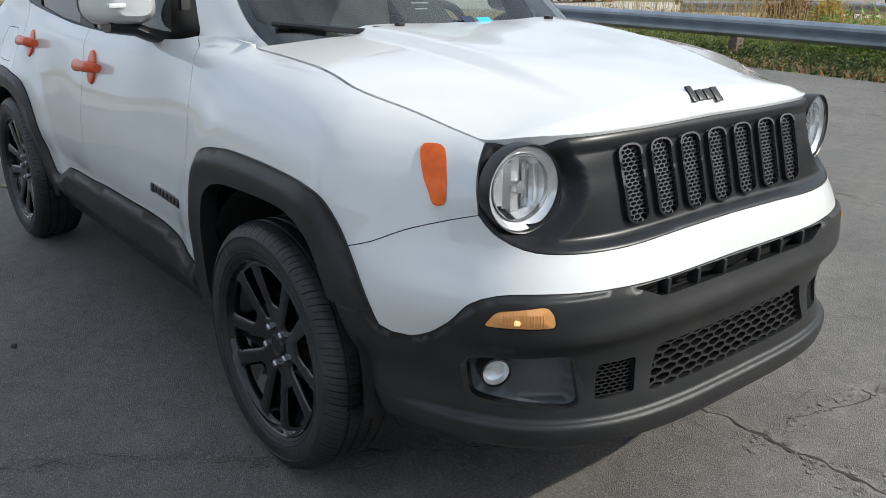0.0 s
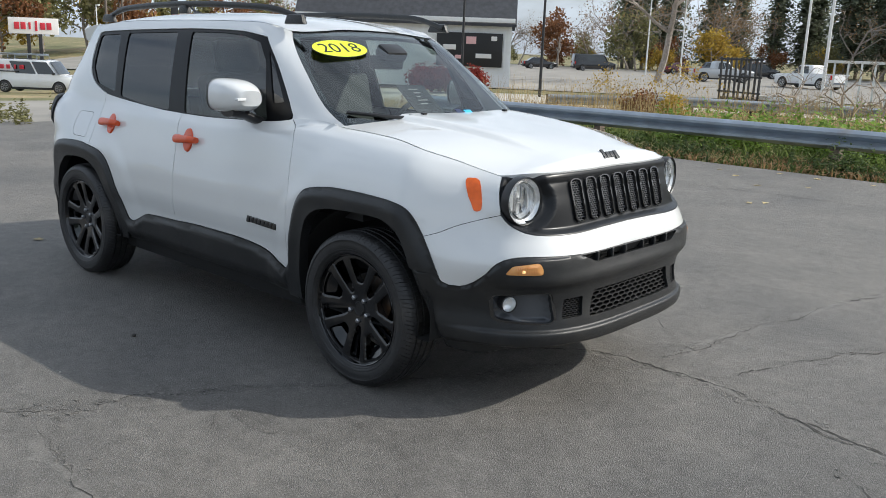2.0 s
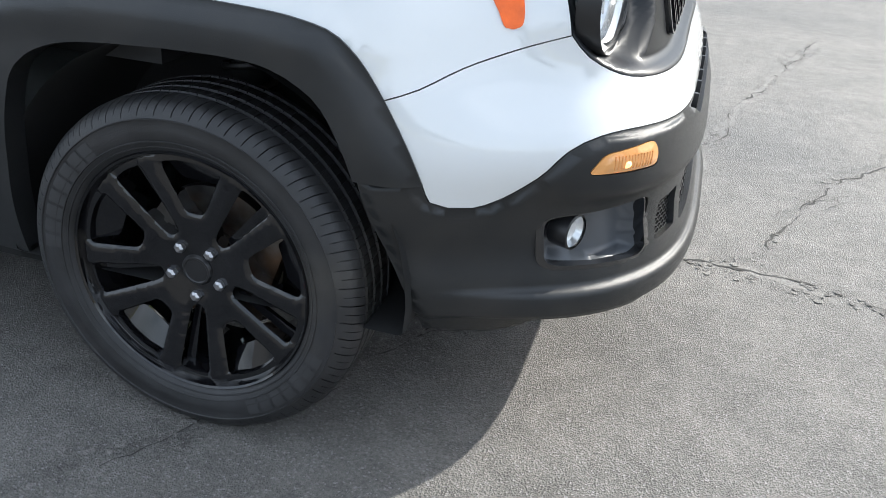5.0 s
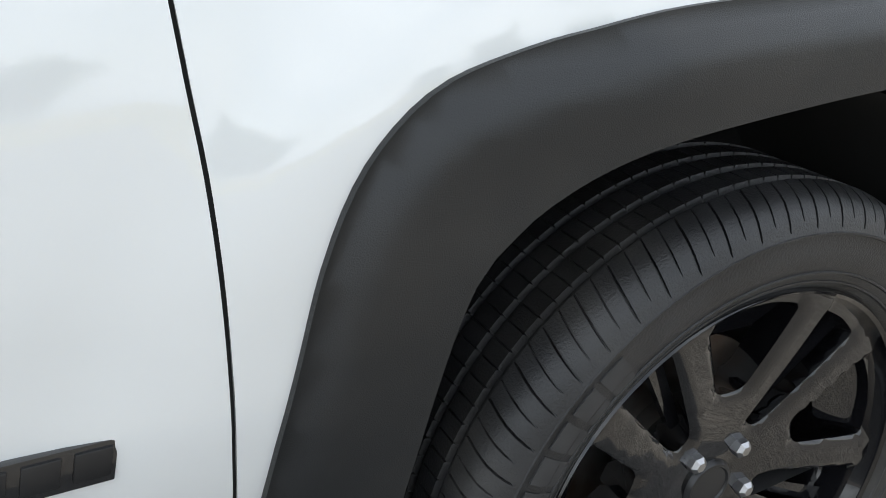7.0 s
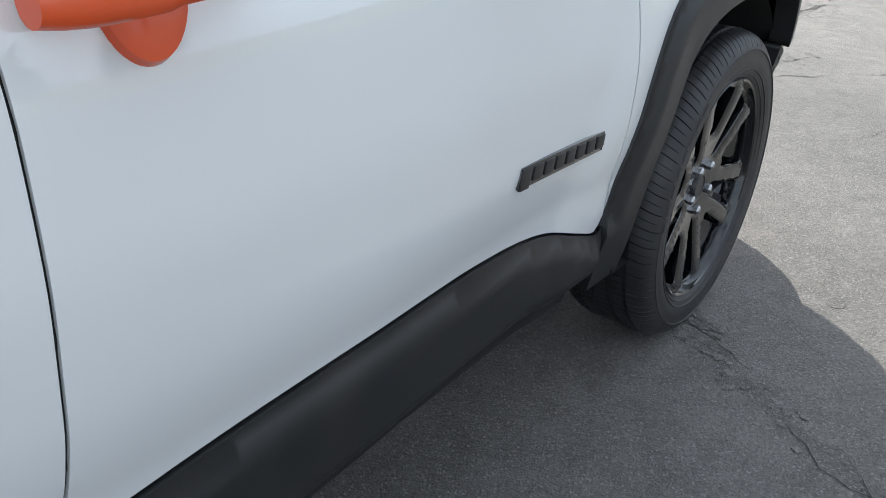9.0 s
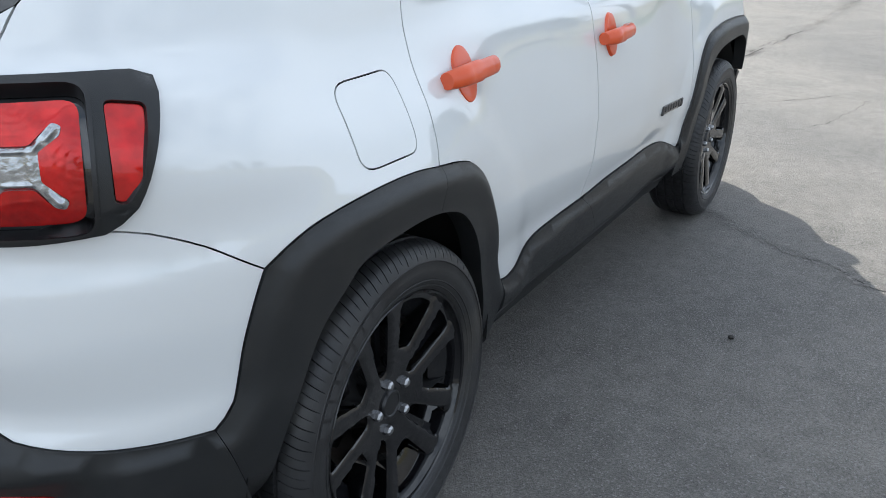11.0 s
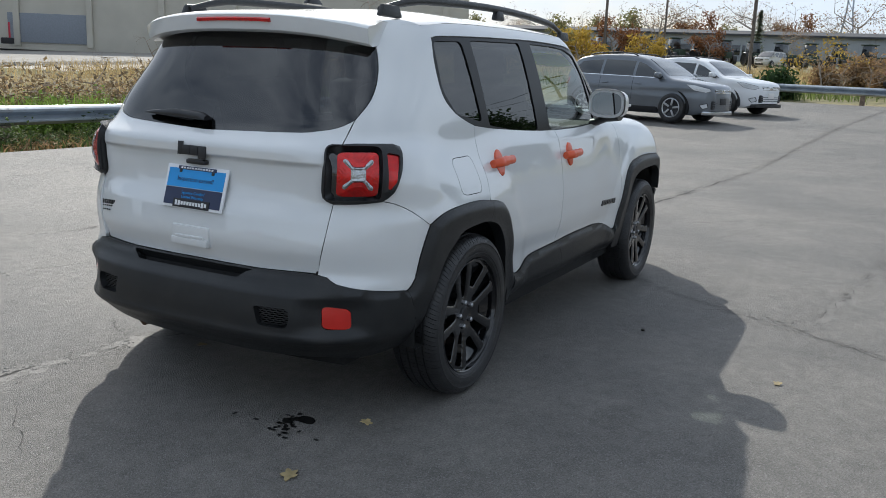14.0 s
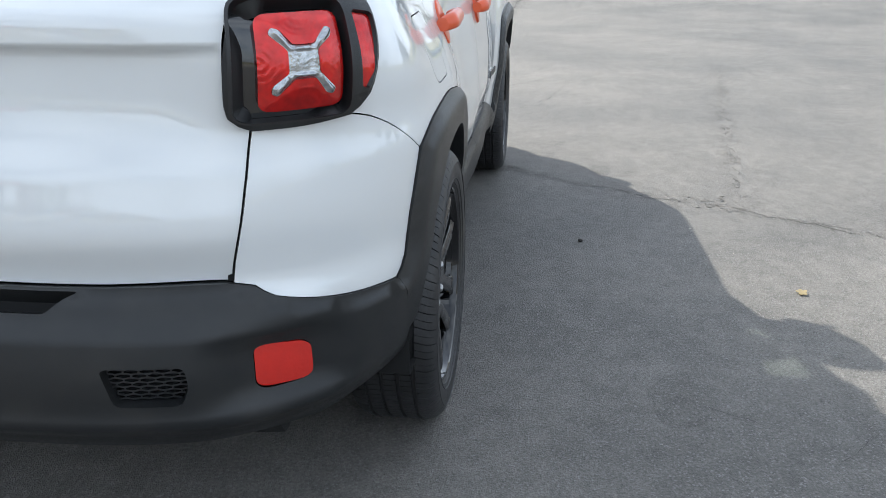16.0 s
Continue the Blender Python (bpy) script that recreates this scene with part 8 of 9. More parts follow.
for k in range(12):
    x, y = 94 + 1.2 * (k % 3), 34 - 2.9 * k
    g = empty("tractor", "dark green tractor in a row before the warehouse", "tractor", "row of tractors", on_ground(x, y, 200 + 20 * (k % 3)))
    part("tractor_hood", block((1.7, 0.8, 0.7), (0.9, 0, 1.0), 0.12), TRACTOR, g)
    part("tractor_cab", block((1.2, 1.2, 1.3), (-0.5, 0, 1.9), 0.12, taper=(0.85, 0.85)), CAR_GLASS, g)
    part("tractor_roof", block((1.3, 1.3, 0.12), (-0.5, 0, 2.6), 0.05), TRACTOR, g)
    for x, r in ((-0.7, 0.75), (1.3, 0.5)):
        for s in (-1, 1):
            bm = lathe([(0.0, -0.15), (r * 0.5, -0.15), (r * 0.9, -0.2), (r, -0.12), (r, 0.12), (r * 0.9, 0.2), (0.0, 0.15)], 20)
            bmesh.ops.transform(bm, matrix=Matrix.Translation((x, s * 0.75, r)), verts=bm.verts)
            part("tractor_wheel", bm, RUBBER, g)

# stake trailer and white fence panels beyond the verge
rack = empty("trailer_rack", "dark rusty stake rack of a trailer", "rack", m=on_ground(-7.7, 24.0, -28))
for k in range(9):
    part("stake", block((0.055, 0.06, 1.75), (-0.95 + 0.24 * k, 0.02 * (k % 2), 1.08), 0.005, Matrix.Rotation(radians(1.5 * ((k * 5) % 3 - 1)), 3, "Y")), POLE_DARK, rack)
for z in (0.30, 0.85, 1.35, 1.90):
    part("rail", block((2.1, 0.05, 0.06), (0, 0, z), 0.005), POLE_DARK, rack)
part("trailer_bed", block((3.4, 1.6, 0.10), (0.6, 0.9, 0.62), 0.01), OLD_WOOD, rack)
part("trailer_ramp", block((3.0, 0.10, 0.16), (2.3, 0.2, 0.72), 0.02), POLE_WHITE, rack)
for x in (-0.2, 0.7):
    bm = lathe([(0.0, -0.08), (0.25, -0.09), (0.34, -0.06), (0.34, 0.1), (0.0, 0.1)], 24)
    bmesh.ops.transform(bm, matrix=Matrix.Translation((x + 0.8, 0.0, 0.34)), verts=bm.verts)
    part("trailer_wheel", bm, RUBBER, rack)
fence = empty("picket_fence", "white metal fence panels beyond the guardrail", "fence", m=on_ground(-5.0, 26.0, 24))
for k in range(16):
    part("picket", block((0.06, 0.03, 1.65), (-0.4 + 0.40 * k, 0, 1.15), 0.005), POLE_WHITE, fence)
for z in (0.34, 1.96):
    part("fence_rail", block((6.6, 0.05, 0.09), (2.6, 0, z), 0.005), POLE_WHITE, fence)

# ---- plants ----
def leaf_material(name, color, tint=0.35):
    m = material(name, color, 0.75, vary=0.25, scale=4)
    n, l = m.node_tree.nodes, m.node_tree.links
    b = n["Principled BSDF"]
    g = n.new("ShaderNodeNewGeometry")
    r = n.new("ShaderNodeMapRange")
    r.inputs["To Min"].default_value, r.inputs["To Max"].default_value = 1 - tint, 1 + tint
    l.new(g.outputs["Random Per Island"], r.inputs["Value"])
    old = b.inputs["Base Color"].links[0].from_socket
    sc = n.new("ShaderNodeVectorMath")
    sc.operation = "SCALE"
    l.new(old, sc.inputs[0]), l.new(r.outputs[0], sc.inputs["Scale"])
    l.new(sc.outputs[0], b.inputs["Base Color"])
    thin, mix = n.new("ShaderNodeBsdfTranslucent"), n.new("ShaderNodeMixShader")
    mix.inputs["Fac"].default_value = 0.42
    l.new(sc.outputs[0], thin.inputs["Color"])
    l.new(b.outputs[0], mix.inputs[1]), l.new(thin.outputs[0], mix.inputs[2])
    l.new(mix.outputs[0], n["Material Output"].inputs["Surface"])
    return m


BARK = material("grey_bark", (0.30, 0.26, 0.22), 0.95, vary=0.3, scale=6, bump=0.5, bump_scale=40)
TWIG = material("pale_twigs", (0.30, 0.24, 0.18), 0.9, vary=0.3, scale=6)
STRAW = leaf_material("dry_grass", (0.44, 0.33, 0.16))
GREEN = leaf_material("green_weeds", (0.15, 0.19, 0.055))
DARK_GREEN = leaf_material("dark_green_leaves", (0.035, 0.070, 0.020))
YELLOW_LEAF = leaf_material("yellow_leaves", (0.42, 0.29, 0.05))
RED_LEAF = leaf_material("red_leaves", (0.26, 0.035, 0.025))
RUST_LEAF = leaf_material("rust_leaves", (0.21, 0.095, 0.04))
OLIVE_LEAF = leaf_material("olive_leaves", (0.22, 0.21, 0.09))
PINE = leaf_material("pine_needles", (0.150, 0.170, 0.110), 0.5)
PINE.node_tree.nodes["Mix Shader"].inputs["Fac"].default_value = 0.55
VERGE_GREEN = leaf_material("verge_leaves", (0.070, 0.105, 0.028))
BRIGHT_GREEN = leaf_material("bright_green_weeds", (0.20, 0.30, 0.055))
DRY_BRUSH = leaf_material("dry_brush", (0.20, 0.145, 0.082))
BROWN_LEAF = leaf_material("brown_leaves", (0.28, 0.18, 0.09))


def raw(name, verts, faces, mat, parent=None, label="", category="", kind="", group=""):
    mesh = bpy.data.meshes.new(name)
    mesh.from_pydata(verts, [], faces)
    ob = link(name, mesh, mat, parent)
    return tagged(ob, label, category, group, kind)


def blades(name, area_at, count, tall, mat, label, seed, lean=0.35, wide=0.012):
    """A stand of grass: area_at(rng) gives x, y."""
    rng = random.Random(seed)
    vs, fs = [], []
    for _ in range(count):
        x, y = area_at(rng)
        z = height(x, y) - 0.06
        h = tall * rng.uniform(0.45, 1.15)
        a = rng.uniform(0, math.tau)
        dx, dy = math.cos(a) * h * lean * rng.uniform(0.1, 1), math.sin(a) * h * lean * rng.uniform(0.1, 1)
        b = rng.uniform(0, math.tau)
        wx, wy = math.cos(b) * wide * rng.uniform(0.6, 1.4), math.sin(b) * wide * rng.uniform(0.6, 1.4)
        k = len(vs)
        vs += [(x - wx, y - wy, z), (x + wx, y + wy, z), (x + wx * 0.7 + dx * 0.4, y + wy * 0.7 + dy * 0.4, z + h * 0.6), (x - wx * 0.7 + dx * 0.4, y - wy * 0.7 + dy * 0.4, z + h * 0.6), (x + dx, y + dy, z + h)]
        fs += [(k, k + 1, k + 2, k + 3), (k + 3, k + 2, k + 4)]
    return raw(name, vs, fs, mat, None, label, "grass", "stuff")


def strip_area(x0, x1, y0, y1, clump=0.0, seed=0):
    def pick(rng):
        for _ in range(8):
            x, y = rng.uniform(x0, x1), rng.uniform(y0, y1)
            if noise.noise((x * 0.45, y * 0.45, seed)) > clump * rng.uniform(-1, 1) - 0.05:
                break
        return x, y
    return pick


blades("verge_weeds", strip_area(-14, 17, 8.75, 10.6, 0.5, 3), 6500, 0.17, VERGE_GREEN, "low green weeds along the edge of the asphalt", 1, 1.1, 0.018)
blades("verge_weeds", strip_area(-14, 17, 8.75, 10.2, 0.5, 9), 5000, 0.15, BROWN_LEAF, "brown weeds and litter below the guardrail", 2, 1.2, 0.016)
blades("bank_grass", strip_area(-9, 20, 10.4, 13.5, 0.4, 5), 8000, 0.24, GREEN, "bright green grass behind the guardrail", 3, 0.9, 0.016)
blades("dry_grass", strip_area(-26, 20, 12.5, 26, 0.6, 7), 11000, 0.48, STRAW, "tall dry straw-coloured grass", 4, 0.8, 0.009)
blades("dry_grass", strip_area(2, 30, 13.5, 30, 0.5, 11), 7000, 0.62, STRAW, "tall dry straw-coloured grass", 5, 0.7, 0.010)
blades("bank_grass", strip_area(4, 15, 10.8, 12.0, 0.3, 31), 5000, 0.74, BRIGHT_GREEN, "fresh yellow-green grass behind the guardrail", 9, 0.5, 0.012)
blades("dry_stalks", strip_area(-11, 5, 12.6, 17.5, 0.6, 21), 2600, 1.15, STRAW, "tall thin dry stalks standing in the grass", 8, 0.35, 0.005)
blades("field_grass", strip_area(31.5, 60, -14, 24, 0.2, 13), 14000, 0.40, GREEN, "green grass behind the far guardrail", 6, 0.5, 0.025)
blades("dry_grass", strip_area(36, 66, 2, 30, 0.5, 15), 8000, 0.9, STRAW, "tall dry straw-coloured grass", 7, 0.4, 0.02)


def leaf_litter():
    rng = random.Random(77)
    vs, fs = [], []
    for _ in range(1500):
        x, y = rng.uniform(-9, 12), 8.85 + abs(rng.gauss(0, 0.32)) - 0.25 * (rng.random() < 0.08)
        z, s, a = height(x, y) + rng.uniform(0.004, 0.05), rng.uniform(0.02, 0.05), rng.uniform(0, math.tau)
        c, d = math.cos(a) * s, math.sin(a) * s
        k = len(vs)
        vs += [(x + c, y + d, z), (x - d * 0.6, y + c * 0.6, z + rng.uniform(0, 0.02)), (x - c, y - d, z), (x + d * 0.6, y - c * 0.6, z + rng.uniform(0, 0.02))]
        fs.append((k, k + 1, k + 2, k + 3))
    raw("leaf_litter", vs, fs, BROWN_LEAF, None, "fallen brown leaves along the edge of the asphalt", "leaves", "stuff")


leaf_litter()


def low_plants(name, mat, count, x0, x1, y0, y1, tall, size, seed, label):
    """Low broad-leaved weeds: small leaves in clumps."""
    rng = random.Random(seed)
    vs, fs = [], []
    while len(fs) < count:
        cx, cy = rng.uniform(x0, x1), rng.uniform(y0, y1)
        if noise.noise((cx * 0.6, cy * 0.9, seed)) < -0.05:
            continue
        h, r = tall * rng.uniform(0.4, 1.1), rng.uniform(0.08, 0.24)
        for _ in range(rng.randint(14, 40)):
            a, q = rng.uniform(0, math.tau), rng.random() ** 0.6
            x, y = cx + math.cos(a) * r * q, cy + math.sin(a) * r * q
            p = Vector((x, y, height(x, y) - 0.03 + h * (1 - q * q) * rng.uniform(0.3, 1)))
            d = Vector((rng.gauss(0, 1), rng.gauss(0, 1), rng.gauss(0.2, 0.5))).normalized()
            e = d.cross(Vector((rng.gauss(0, 0.5), rng.gauss(0, 0.5), 1))).normalized()
            s = size * rng.uniform(0.5, 1.4)
            k = len(vs)
            vs += [tuple(p - d * s), tuple(p + e * s * 0.45), tuple(p + d * s), tuple(p - e * s * 0.45)]
            fs.append((k, k + 1, k + 2, k + 3))
    raw(name, vs, fs, mat, None, label, "weeds", "stuff")


low_plants("verge_plants", VERGE_GREEN, 17000, -12, 17, 9.0, 10.7, 0.30, 0.034, 5, "low broad-leaved green weeds along the asphalt")
low_plants("verge_plants", OLIVE_LEAF, 9000, -12, 17, 8.85, 10.4, 0.24, 0.028, 6, "low olive weeds below the guardrail")
low_plants("bank_plants", GREEN, 9000, -4, 18, 10.8, 13.2, 0.55, 0.040, 7, "green weeds behind the guardrail")
low_plants("bank_plants", BRIGHT_GREEN, 21000, -3.8, 4.5, 10.9, 13.2, 0.95, 0.048, 17, "tall bright green weeds behind the guardrail")
low_plants("bank_plants", DRY_BRUSH, 30000, 3, 16, 11.6, 14.6, 1.35, 0.060, 41, "dense dry brown brush behind the guardrail")
low_plants("bank_plants", BRIGHT_GREEN, 9000, 2, 15, 10.6, 11.4, 0.90, 0.050, 42, "yellow-green weeds rising above the guardrail")
low_plants("verge_plants", VERGE_GREEN, 12000, 0, 15, 9.2, 10.0, 0.50, 0.036, 43, "dark green weeds before the guardrail posts")
low_plants("west_weeds", OLIVE_LEAF, 2500, -17, -13, 3.5, 8.0, 0.6, 0.05, 9, "rough olive weeds at the edge of the lot")
low_plants("bank_plants", BROWN_LEAF, 16000, 5, 24, 11.8, 17.0, 1.25, 0.045, 28, "brown bushy weeds behind the guardrail")
low_plants("bank_plants", BROWN_LEAF, 9000, -12, 24, 11.5, 18.0, 0.75, 0.045, 8, "dry brown brush behind the guardrail")


def limbs(rng, base, tall, spread, depth, r0, twist=0.5):
    """Forking branches as runs of points with radii; also the twig ends."""
    runs, ends = [], []

    def grow(p, d, length, r, lvl):
        pts, rad = [p.copy()], [r]
        n = 4
        for i in range(n):
            d = (d + Vector((rng.gauss(0, 1), rng.gauss(0, 1), rng.gauss(0.15, 0.6))) * 0.13).normalized()
            p = p + d * length / n
            pts.append(p.copy())
            rad.append(r * (1 - 0.45 * (i + 1) / n))
            if lvl < depth and i >= 1:
                for _ in range(1 if lvl else 2):
                    a = rng.uniform(0, math.tau)
                    side = (d.orthogonal().normalized())
                    side.rotate(Matrix.Rotation(a, 3, d))
                    nd = (d * (1 - twist) + side * spread).normalized()
                    grow(p.copy(), nd, length * rng.uniform(0.5, 0.72), r * 0.5, lvl + 1)
        runs.append((pts, rad, lvl))
        if lvl >= depth - 1:
            ends.extend(pts[2:])
    grow(Vector(base), Vector((rng.gauss(0, 0.06), rng.gauss(0, 0.06), 1)), tall, r0, 0)
    return runs, ends


def foliage(rng, ends, per, size, scatter):
    vs, fs = [], []
    for e in ends:
        for _ in range(per):
            p = e + Vector((rng.gauss(0, scatter), rng.gauss(0, scatter), rng.gauss(0, scatter)))
            a, b = Vector((rng.gauss(0, 1), rng.gauss(0, 1), rng.gauss(0, 1))).normalized(), Vector((rng.gauss(0, 1), rng.gauss(0, 1), rng.gauss(0, 1)))
            b = a.cross(b).normalized()
            s = size * rng.uniform(0.6, 1.3)
            k = len(vs)
            vs += [tuple(p - a * s), tuple(p + b * s * 0.55), tuple(p + a * s), tuple(p - b * s * 0.55)]
            fs.append((k, k + 1, k + 2, k + 3))
    return vs, fs


def broadleaf(x, y, tall, leaf_mat, label, seed, per=5, size=0.16, scatter=0.5, spread=0.75, depth=3, r0=0.16, name="tree", bark=None, trunk=0.5):
    rng = random.Random(seed)
    g = empty(name, label, "shrub" if name == "shrub" else "tree", "shrubs" if name == "shrub" else "trees", pose(x, y, height(x, y) - 0.1))
    runs, ends = limbs(rng, (0, 0, 0), tall * trunk, spread, depth, r0)
    part("trunk", join(*[tube(p, r, 6 if l == 0 else 4, cap=False) for p, r, l in runs]), bark or BARK, g)
    if per:
        vs, fs = foliage(rng, ends, per, size, scatter)
        raw("crown", vs, fs, leaf_mat, g)
    return g


def conifer(x, y, tall, seed, parent=None):
    rng = random.Random(seed)
    g = empty("conifer", "tall dark green conifer in a row behind the lot", "tree", "conifers", pose(x, y, height(x, y) - 0.2))
    part("trunk", tube([(0, 0, 0), (0, 0, tall * 0.5), (0, 0, tall)], [tall * 0.016, tall * 0.010, 0.03], 7), BARK, g)
    vs, fs = [], []
    tiers = int(tall * 2.2)
    for t in range(tiers):
        f = 0.10 + 0.90 * t / tiers
        reach = tall * 0.20 * (1 - f) ** 0.75 * rng.uniform(0.7, 1.15) + 0.15
        for b in range(6):
            a = rng.uniform(0, math.tau)
            d = Vector((math.cos(a), math.sin(a), 0))
            for k in range(7):
                q = (k + 0.5) / 7
                p = d * reach * q + Vector((0, 0, tall * f + reach * (0.10 - 0.32 * q * q)))
                s = 0.105 * tall ** 0.5 * (0.55 + 0.6 * (1 - q))
                o = Vector((rng.gauss(0, 0.15), rng.gauss(0, 0.15), rng.gauss(0, 0.12)))
                side = Vector((-d.y, d.x, rng.uniform(-0.5, 0.5))) * s
                i = len(vs)
                vs += [tuple(p + o - side), tuple(p + o + d * s * 0.8 - Vector((0, 0, s * 0.55))), tuple(p + o + side), tuple(p + o - d * s * 0.4)]
                fs.append((i, i + 1, i + 2, i + 3))
    raw("crown", vs, fs, PINE, g)
    return g


# a few forms of each, set many times
pines = [conifer(-30, 128, 21, 11), conifer(-38, 131, 25, 12), conifer(-22, 126, 19, 13)]
rng = random.Random(5)
for k in range(46):
    t = k / 45
    x, y = -78 + 96 * t + rng.uniform(-3, 3), 132 - 52 * max(0, t - 0.35) + rng.uniform(-6, 6)
    copy_thing(pines[k % 3], pose(x, y, height(x, y) - 0.3, 0, 0, rng.uniform(0, 360)) @ Matrix.Scale(rng.uniform(0.75, 1.1), 4))
bares = [broadleaf(-62, 108, 15, BROWN_LEAF, "bare grey tree with a few brown leaves", 21, 1, 0.15, 0.5, 0.7, 4, 0.22), broadleaf(-50, 112, 13, BROWN_LEAF, "bare grey tree with a few brown leaves", 22, 1, 0.15, 0.5, 0.7, 4, 0.20)]
autumn = [broadleaf(-70, 104, 9, RUST_LEAF, "rust-coloured tree in autumn leaf", 31, 9, 0.26, 0.55, 0.7, 3, 0.2), broadleaf(-46, 104, 7, YELLOW_LEAF, "small tree in yellow autumn leaf", 32, 9, 0.24, 0.5, 0.7, 3, 0.16), broadleaf(-58, 106, 8, OLIVE_LEAF, "olive green tree turning brown", 33, 10, 0.26, 0.55, 0.7, 3, 0.2)]
for k in range(26):
    x, y = -105 + 92 * k / 25 + rng.uniform(-3, 3), 116 + rng.uniform(-6, 9)
    copy_thing((bares + autumn)[k % 5], pose(x, y, height(x, y) - 0.3, 0, 0, rng.uniform(0, 360)) @ Matrix.Scale(rng.uniform(0.7, 1.1) * (1 if k % 5 < 2 else 0.65), 4))
for k in range(26):   # woods to the west
    x, y = -140 + rng.uniform(-18, 12), 10 + 100 * k / 25 + rng.uniform(-3, 3)
    copy_thing((autumn + autumn[2:] + bares[:1])[k % 5], pose(x, y, -5.5 * smooth(70, 15, y), 0, 0, rng.uniform(0, 360)) @ Matrix.Scale(rng.uniform(1.0, 1.7), 4))
dark = broadleaf(41.0, -20.5, 7.5, DARK_GREEN, "dark leafy tree beyond the open side of the lot", 71, 14, 0.22, 0.5, 0.7, 3, 0.2)
for a, r, q in ((-29, 44, 0.9), (-31.5, 46, 0.8), (-58, 60, 0.8), (-66, 58, 0.9), (-74, 62, 0.7), (-95, 60, 0.8), (-110, 64, 0.9)):
    x, y = r * math.cos(radians(a)), r * math.sin(radians(a))
    copy_thing(dark, pose(x, y, height(x, y) - 0.3, 0, 0, 50 * r) @ Matrix.Scale(q, 4))
utility_pole(46.0, -17.0, 10.0, 2)
for k in range(40):   # hedgerow far to the east
    y = 95 - 120 * k / 39
    x = 150 + rng.uniform(-8, 25)
    copy_thing((autumn + bares)[k % 5], pose(x, y, height(x, y) - 0.5, 0, 0, rng.uniform(0, 360)) @ Matrix.Scale(rng.uniform(0.6, 1.0), 4))
for x, y, q, kind in ((61.3, 21.6, 0.55, 1), (66, 25.5, 0.50, 2), (71.7, 22.1, 0.50, 0), (67.5, 18.8, 0.50, 1), (93.3, 18.4, 0.48, 0), (106.3, 13.5, 0.55, 4), (92, 34, 0.6, 1), (104, 27, 0.7, 3), (112, -2, 0.45, 0)):
    copy_thing((autumn + bares)[kind], pose(x, y, height(x, y) - 0.3, 0, 0, 40 * x) @ Matrix.Scale(q, 4))
copy_thing(pines[2], pose(99.2, 14.2, height(99, 14) - 0.3) @ Matrix.Scale(0.34, 4))
big = broadleaf(-31, 62, 17, BROWN_LEAF, "large bare forking tree beside the far lot", 41, 0, depth=4, r0=0.30, spread=0.8)

# shrubs on the verges
shrubs = [
    broadleaf(-6.4, 16.5, 0.85, YELLOW_LEAF, "small yellow and rust shrub in dry grass", 51, 7, 0.05, 0.09, 0.8, 3, 0.014, "shrub", TWIG, 0.55),
    broadleaf(-7.1, 16.7, 0.95, RUST_LEAF, "small rust-red shrub in dry grass", 52, 7, 0.045, 0.09, 0.8, 3, 0.014, "shrub", TWIG, 0.55),
    broadleaf(-2.4, 18.2, 2.1, BROWN_LEAF, "bare pale brushwood shrub in dry grass", 53, 0, 0.05, 0.2, 0.9, 4, 0.045, "shrub", TWIG, 0.55),
    broadleaf(32.4, 2.8, 1.3, DARK_GREEN, "dark green shrub beside the far guardrail", 54, 16, 0.09, 0.22, 0.9, 3, 0.03, "shrub", BARK, 0.42),
    broadleaf(36.6, 1.2, 3.0, YELLOW_LEAF, "slender shrub with yellow-green leaves", 55, 2, 0.06, 0.2, 0.7, 3, 0.03, "shrub", BARK, 0.55),
]
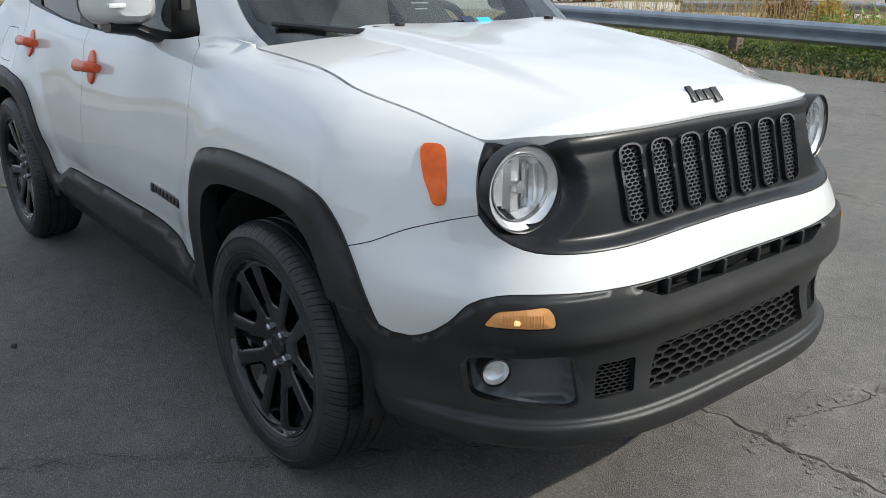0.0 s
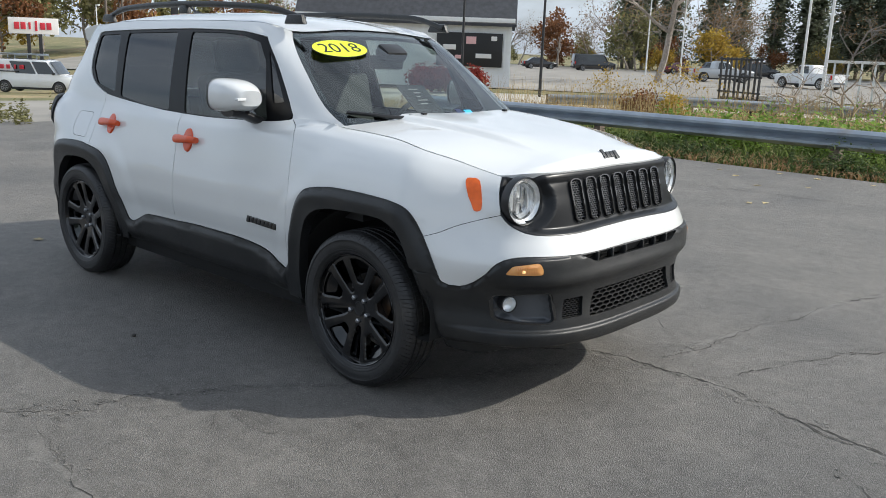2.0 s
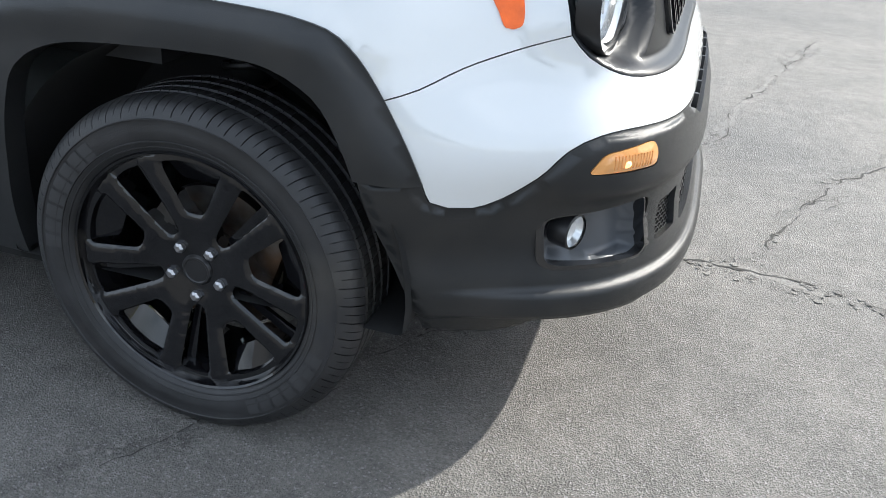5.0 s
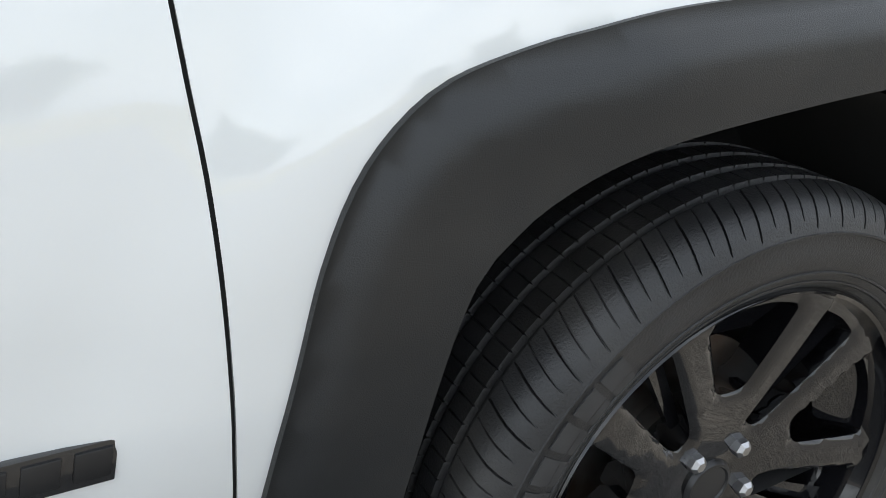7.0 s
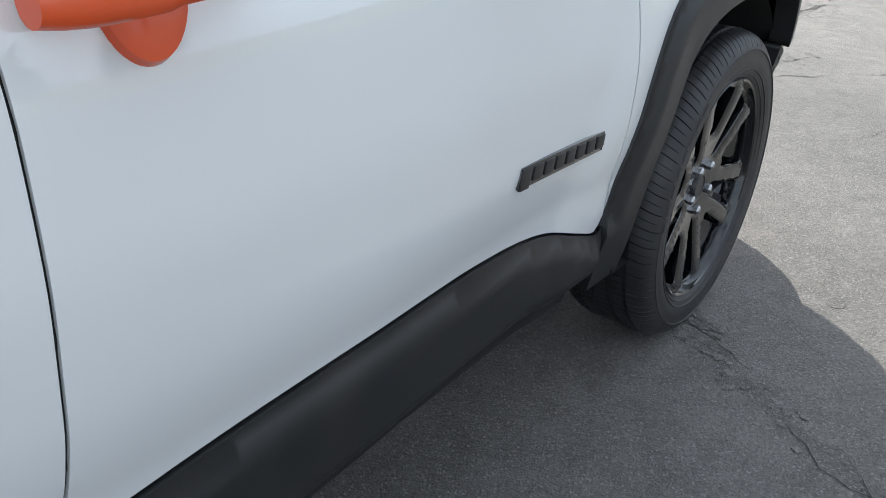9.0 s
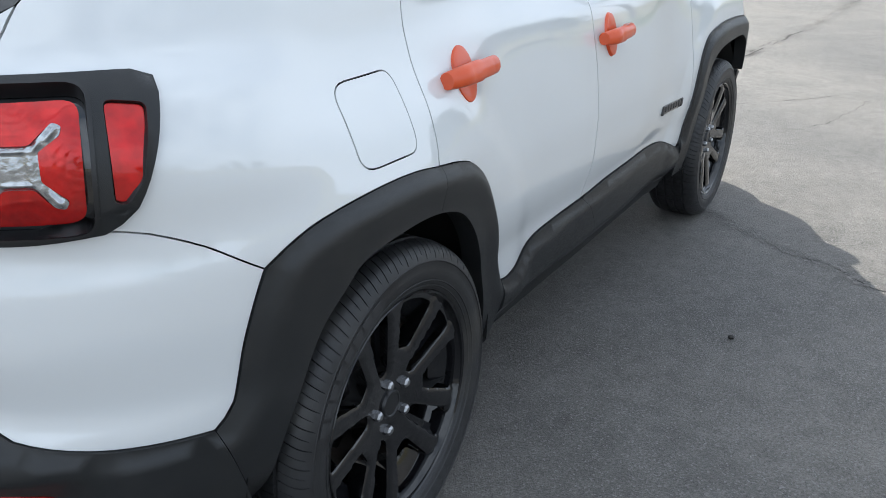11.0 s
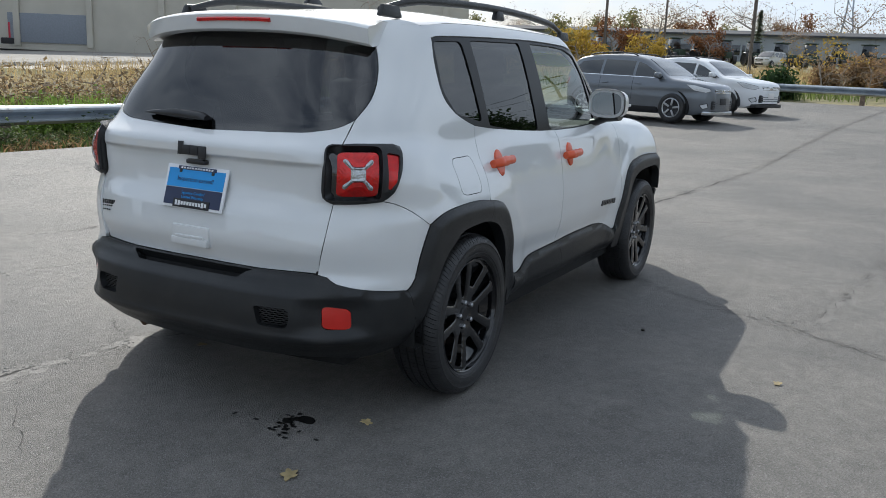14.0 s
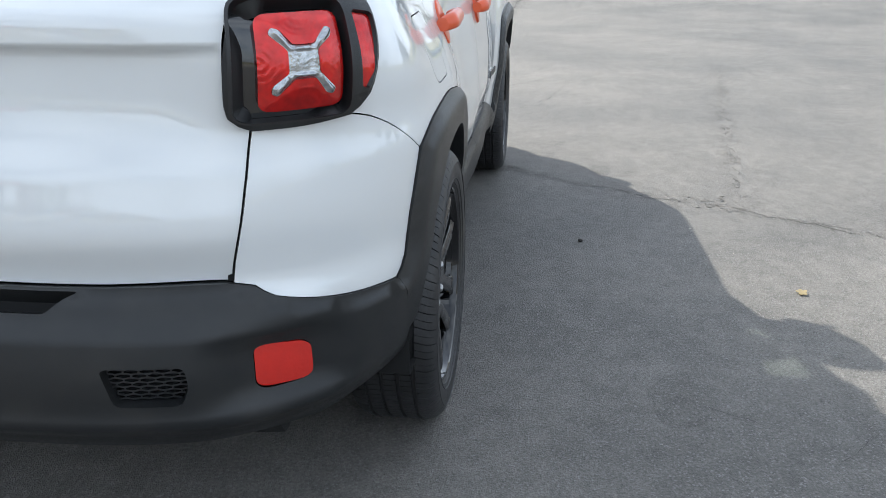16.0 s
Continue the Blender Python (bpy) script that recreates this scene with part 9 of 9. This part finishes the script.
brush = broadleaf(41.5, 0.2, 1.7, BROWN_LEAF, "brown bushy thicket behind the far guardrail", 57, 12, 0.10, 0.30, 1.0, 3, 0.03, "shrub", TWIG, 0.42)
for x, y, q in ((40.2, 1.6, 0.8), (43.0, -0.8, 1.0), (44.5, -2.2, 0.9), (47.0, -3.6, 1.1), (39.0, -1.0, 0.7)):
    copy_thing(brush, pose(x, y, height(x, y) - 0.1, 0, 0, 70 * x) @ Matrix.Scale(q, 4))
for x, y, k, s in ((-1.6, 17.0, 2, 1.0), (-3.4, 17.6, 2, 0.9), (-2.0, 16.2, 2, 0.8), (0.2, 16.0, 2, 0.9), (2.6, 17.5, 2, 1.0), (-0.6, 18.6, 2, 1.1), (0.6, 17.4, 2, 0.9), (1.6, 19.0, 2, 1.2), (-10.5, 20.5, 4, 0.6), (-8.2, 21.0, 4, 0.7), (-5.0, 22.0, 2, 0.9), (32.6, 3.4, 3, 0.55), (33.4, 2.9, 3, 0.5), (33.0, 2.2, 3, 0.45), (35.5, 3.2, 3, 0.5), (38.0, -0.4, 2, 1.0), (40.0, -1.4, 2, 1.1), (37, 0.4, 2, 0.9), (43, -5.5, 0, 1.1), (12, 15.5, 2, 1.0), (13.4, 16.4, 0, 1.0), (9.6, 14.6, 2, 0.8), (15, 18, 1, 1.0), (17.4, 14.5, 0, 1.6), (19.5, 15.5, 1, 1.7), (21, 14.4, 2, 1.7), (23, 15, 0, 1.9), (-14.5, 6.5, 4, 0.45), (-14.0, 5.6, 3, 0.45), (-13.4, 6.2, 4, 0.4)):
    copy_thing(shrubs[k], pose(x, y, height(x, y) - 0.1, 0, 0, 77 * x) @ Matrix.Scale(s, 4))
red = broadleaf(-31.0, 36.6, 1.6, RED_LEAF, "low bright red hedge shrub by the white building", 61, 20, 0.10, 0.25, 1.0, 3, 0.03, "shrub", BARK, 0.4)
for k in range(4):
    copy_thing(red, pose(-33.0 + 1.0 * k, 35.6 + 0.5 * k, height(-28, 39) - 0.1, 0, 0, 60 * k))
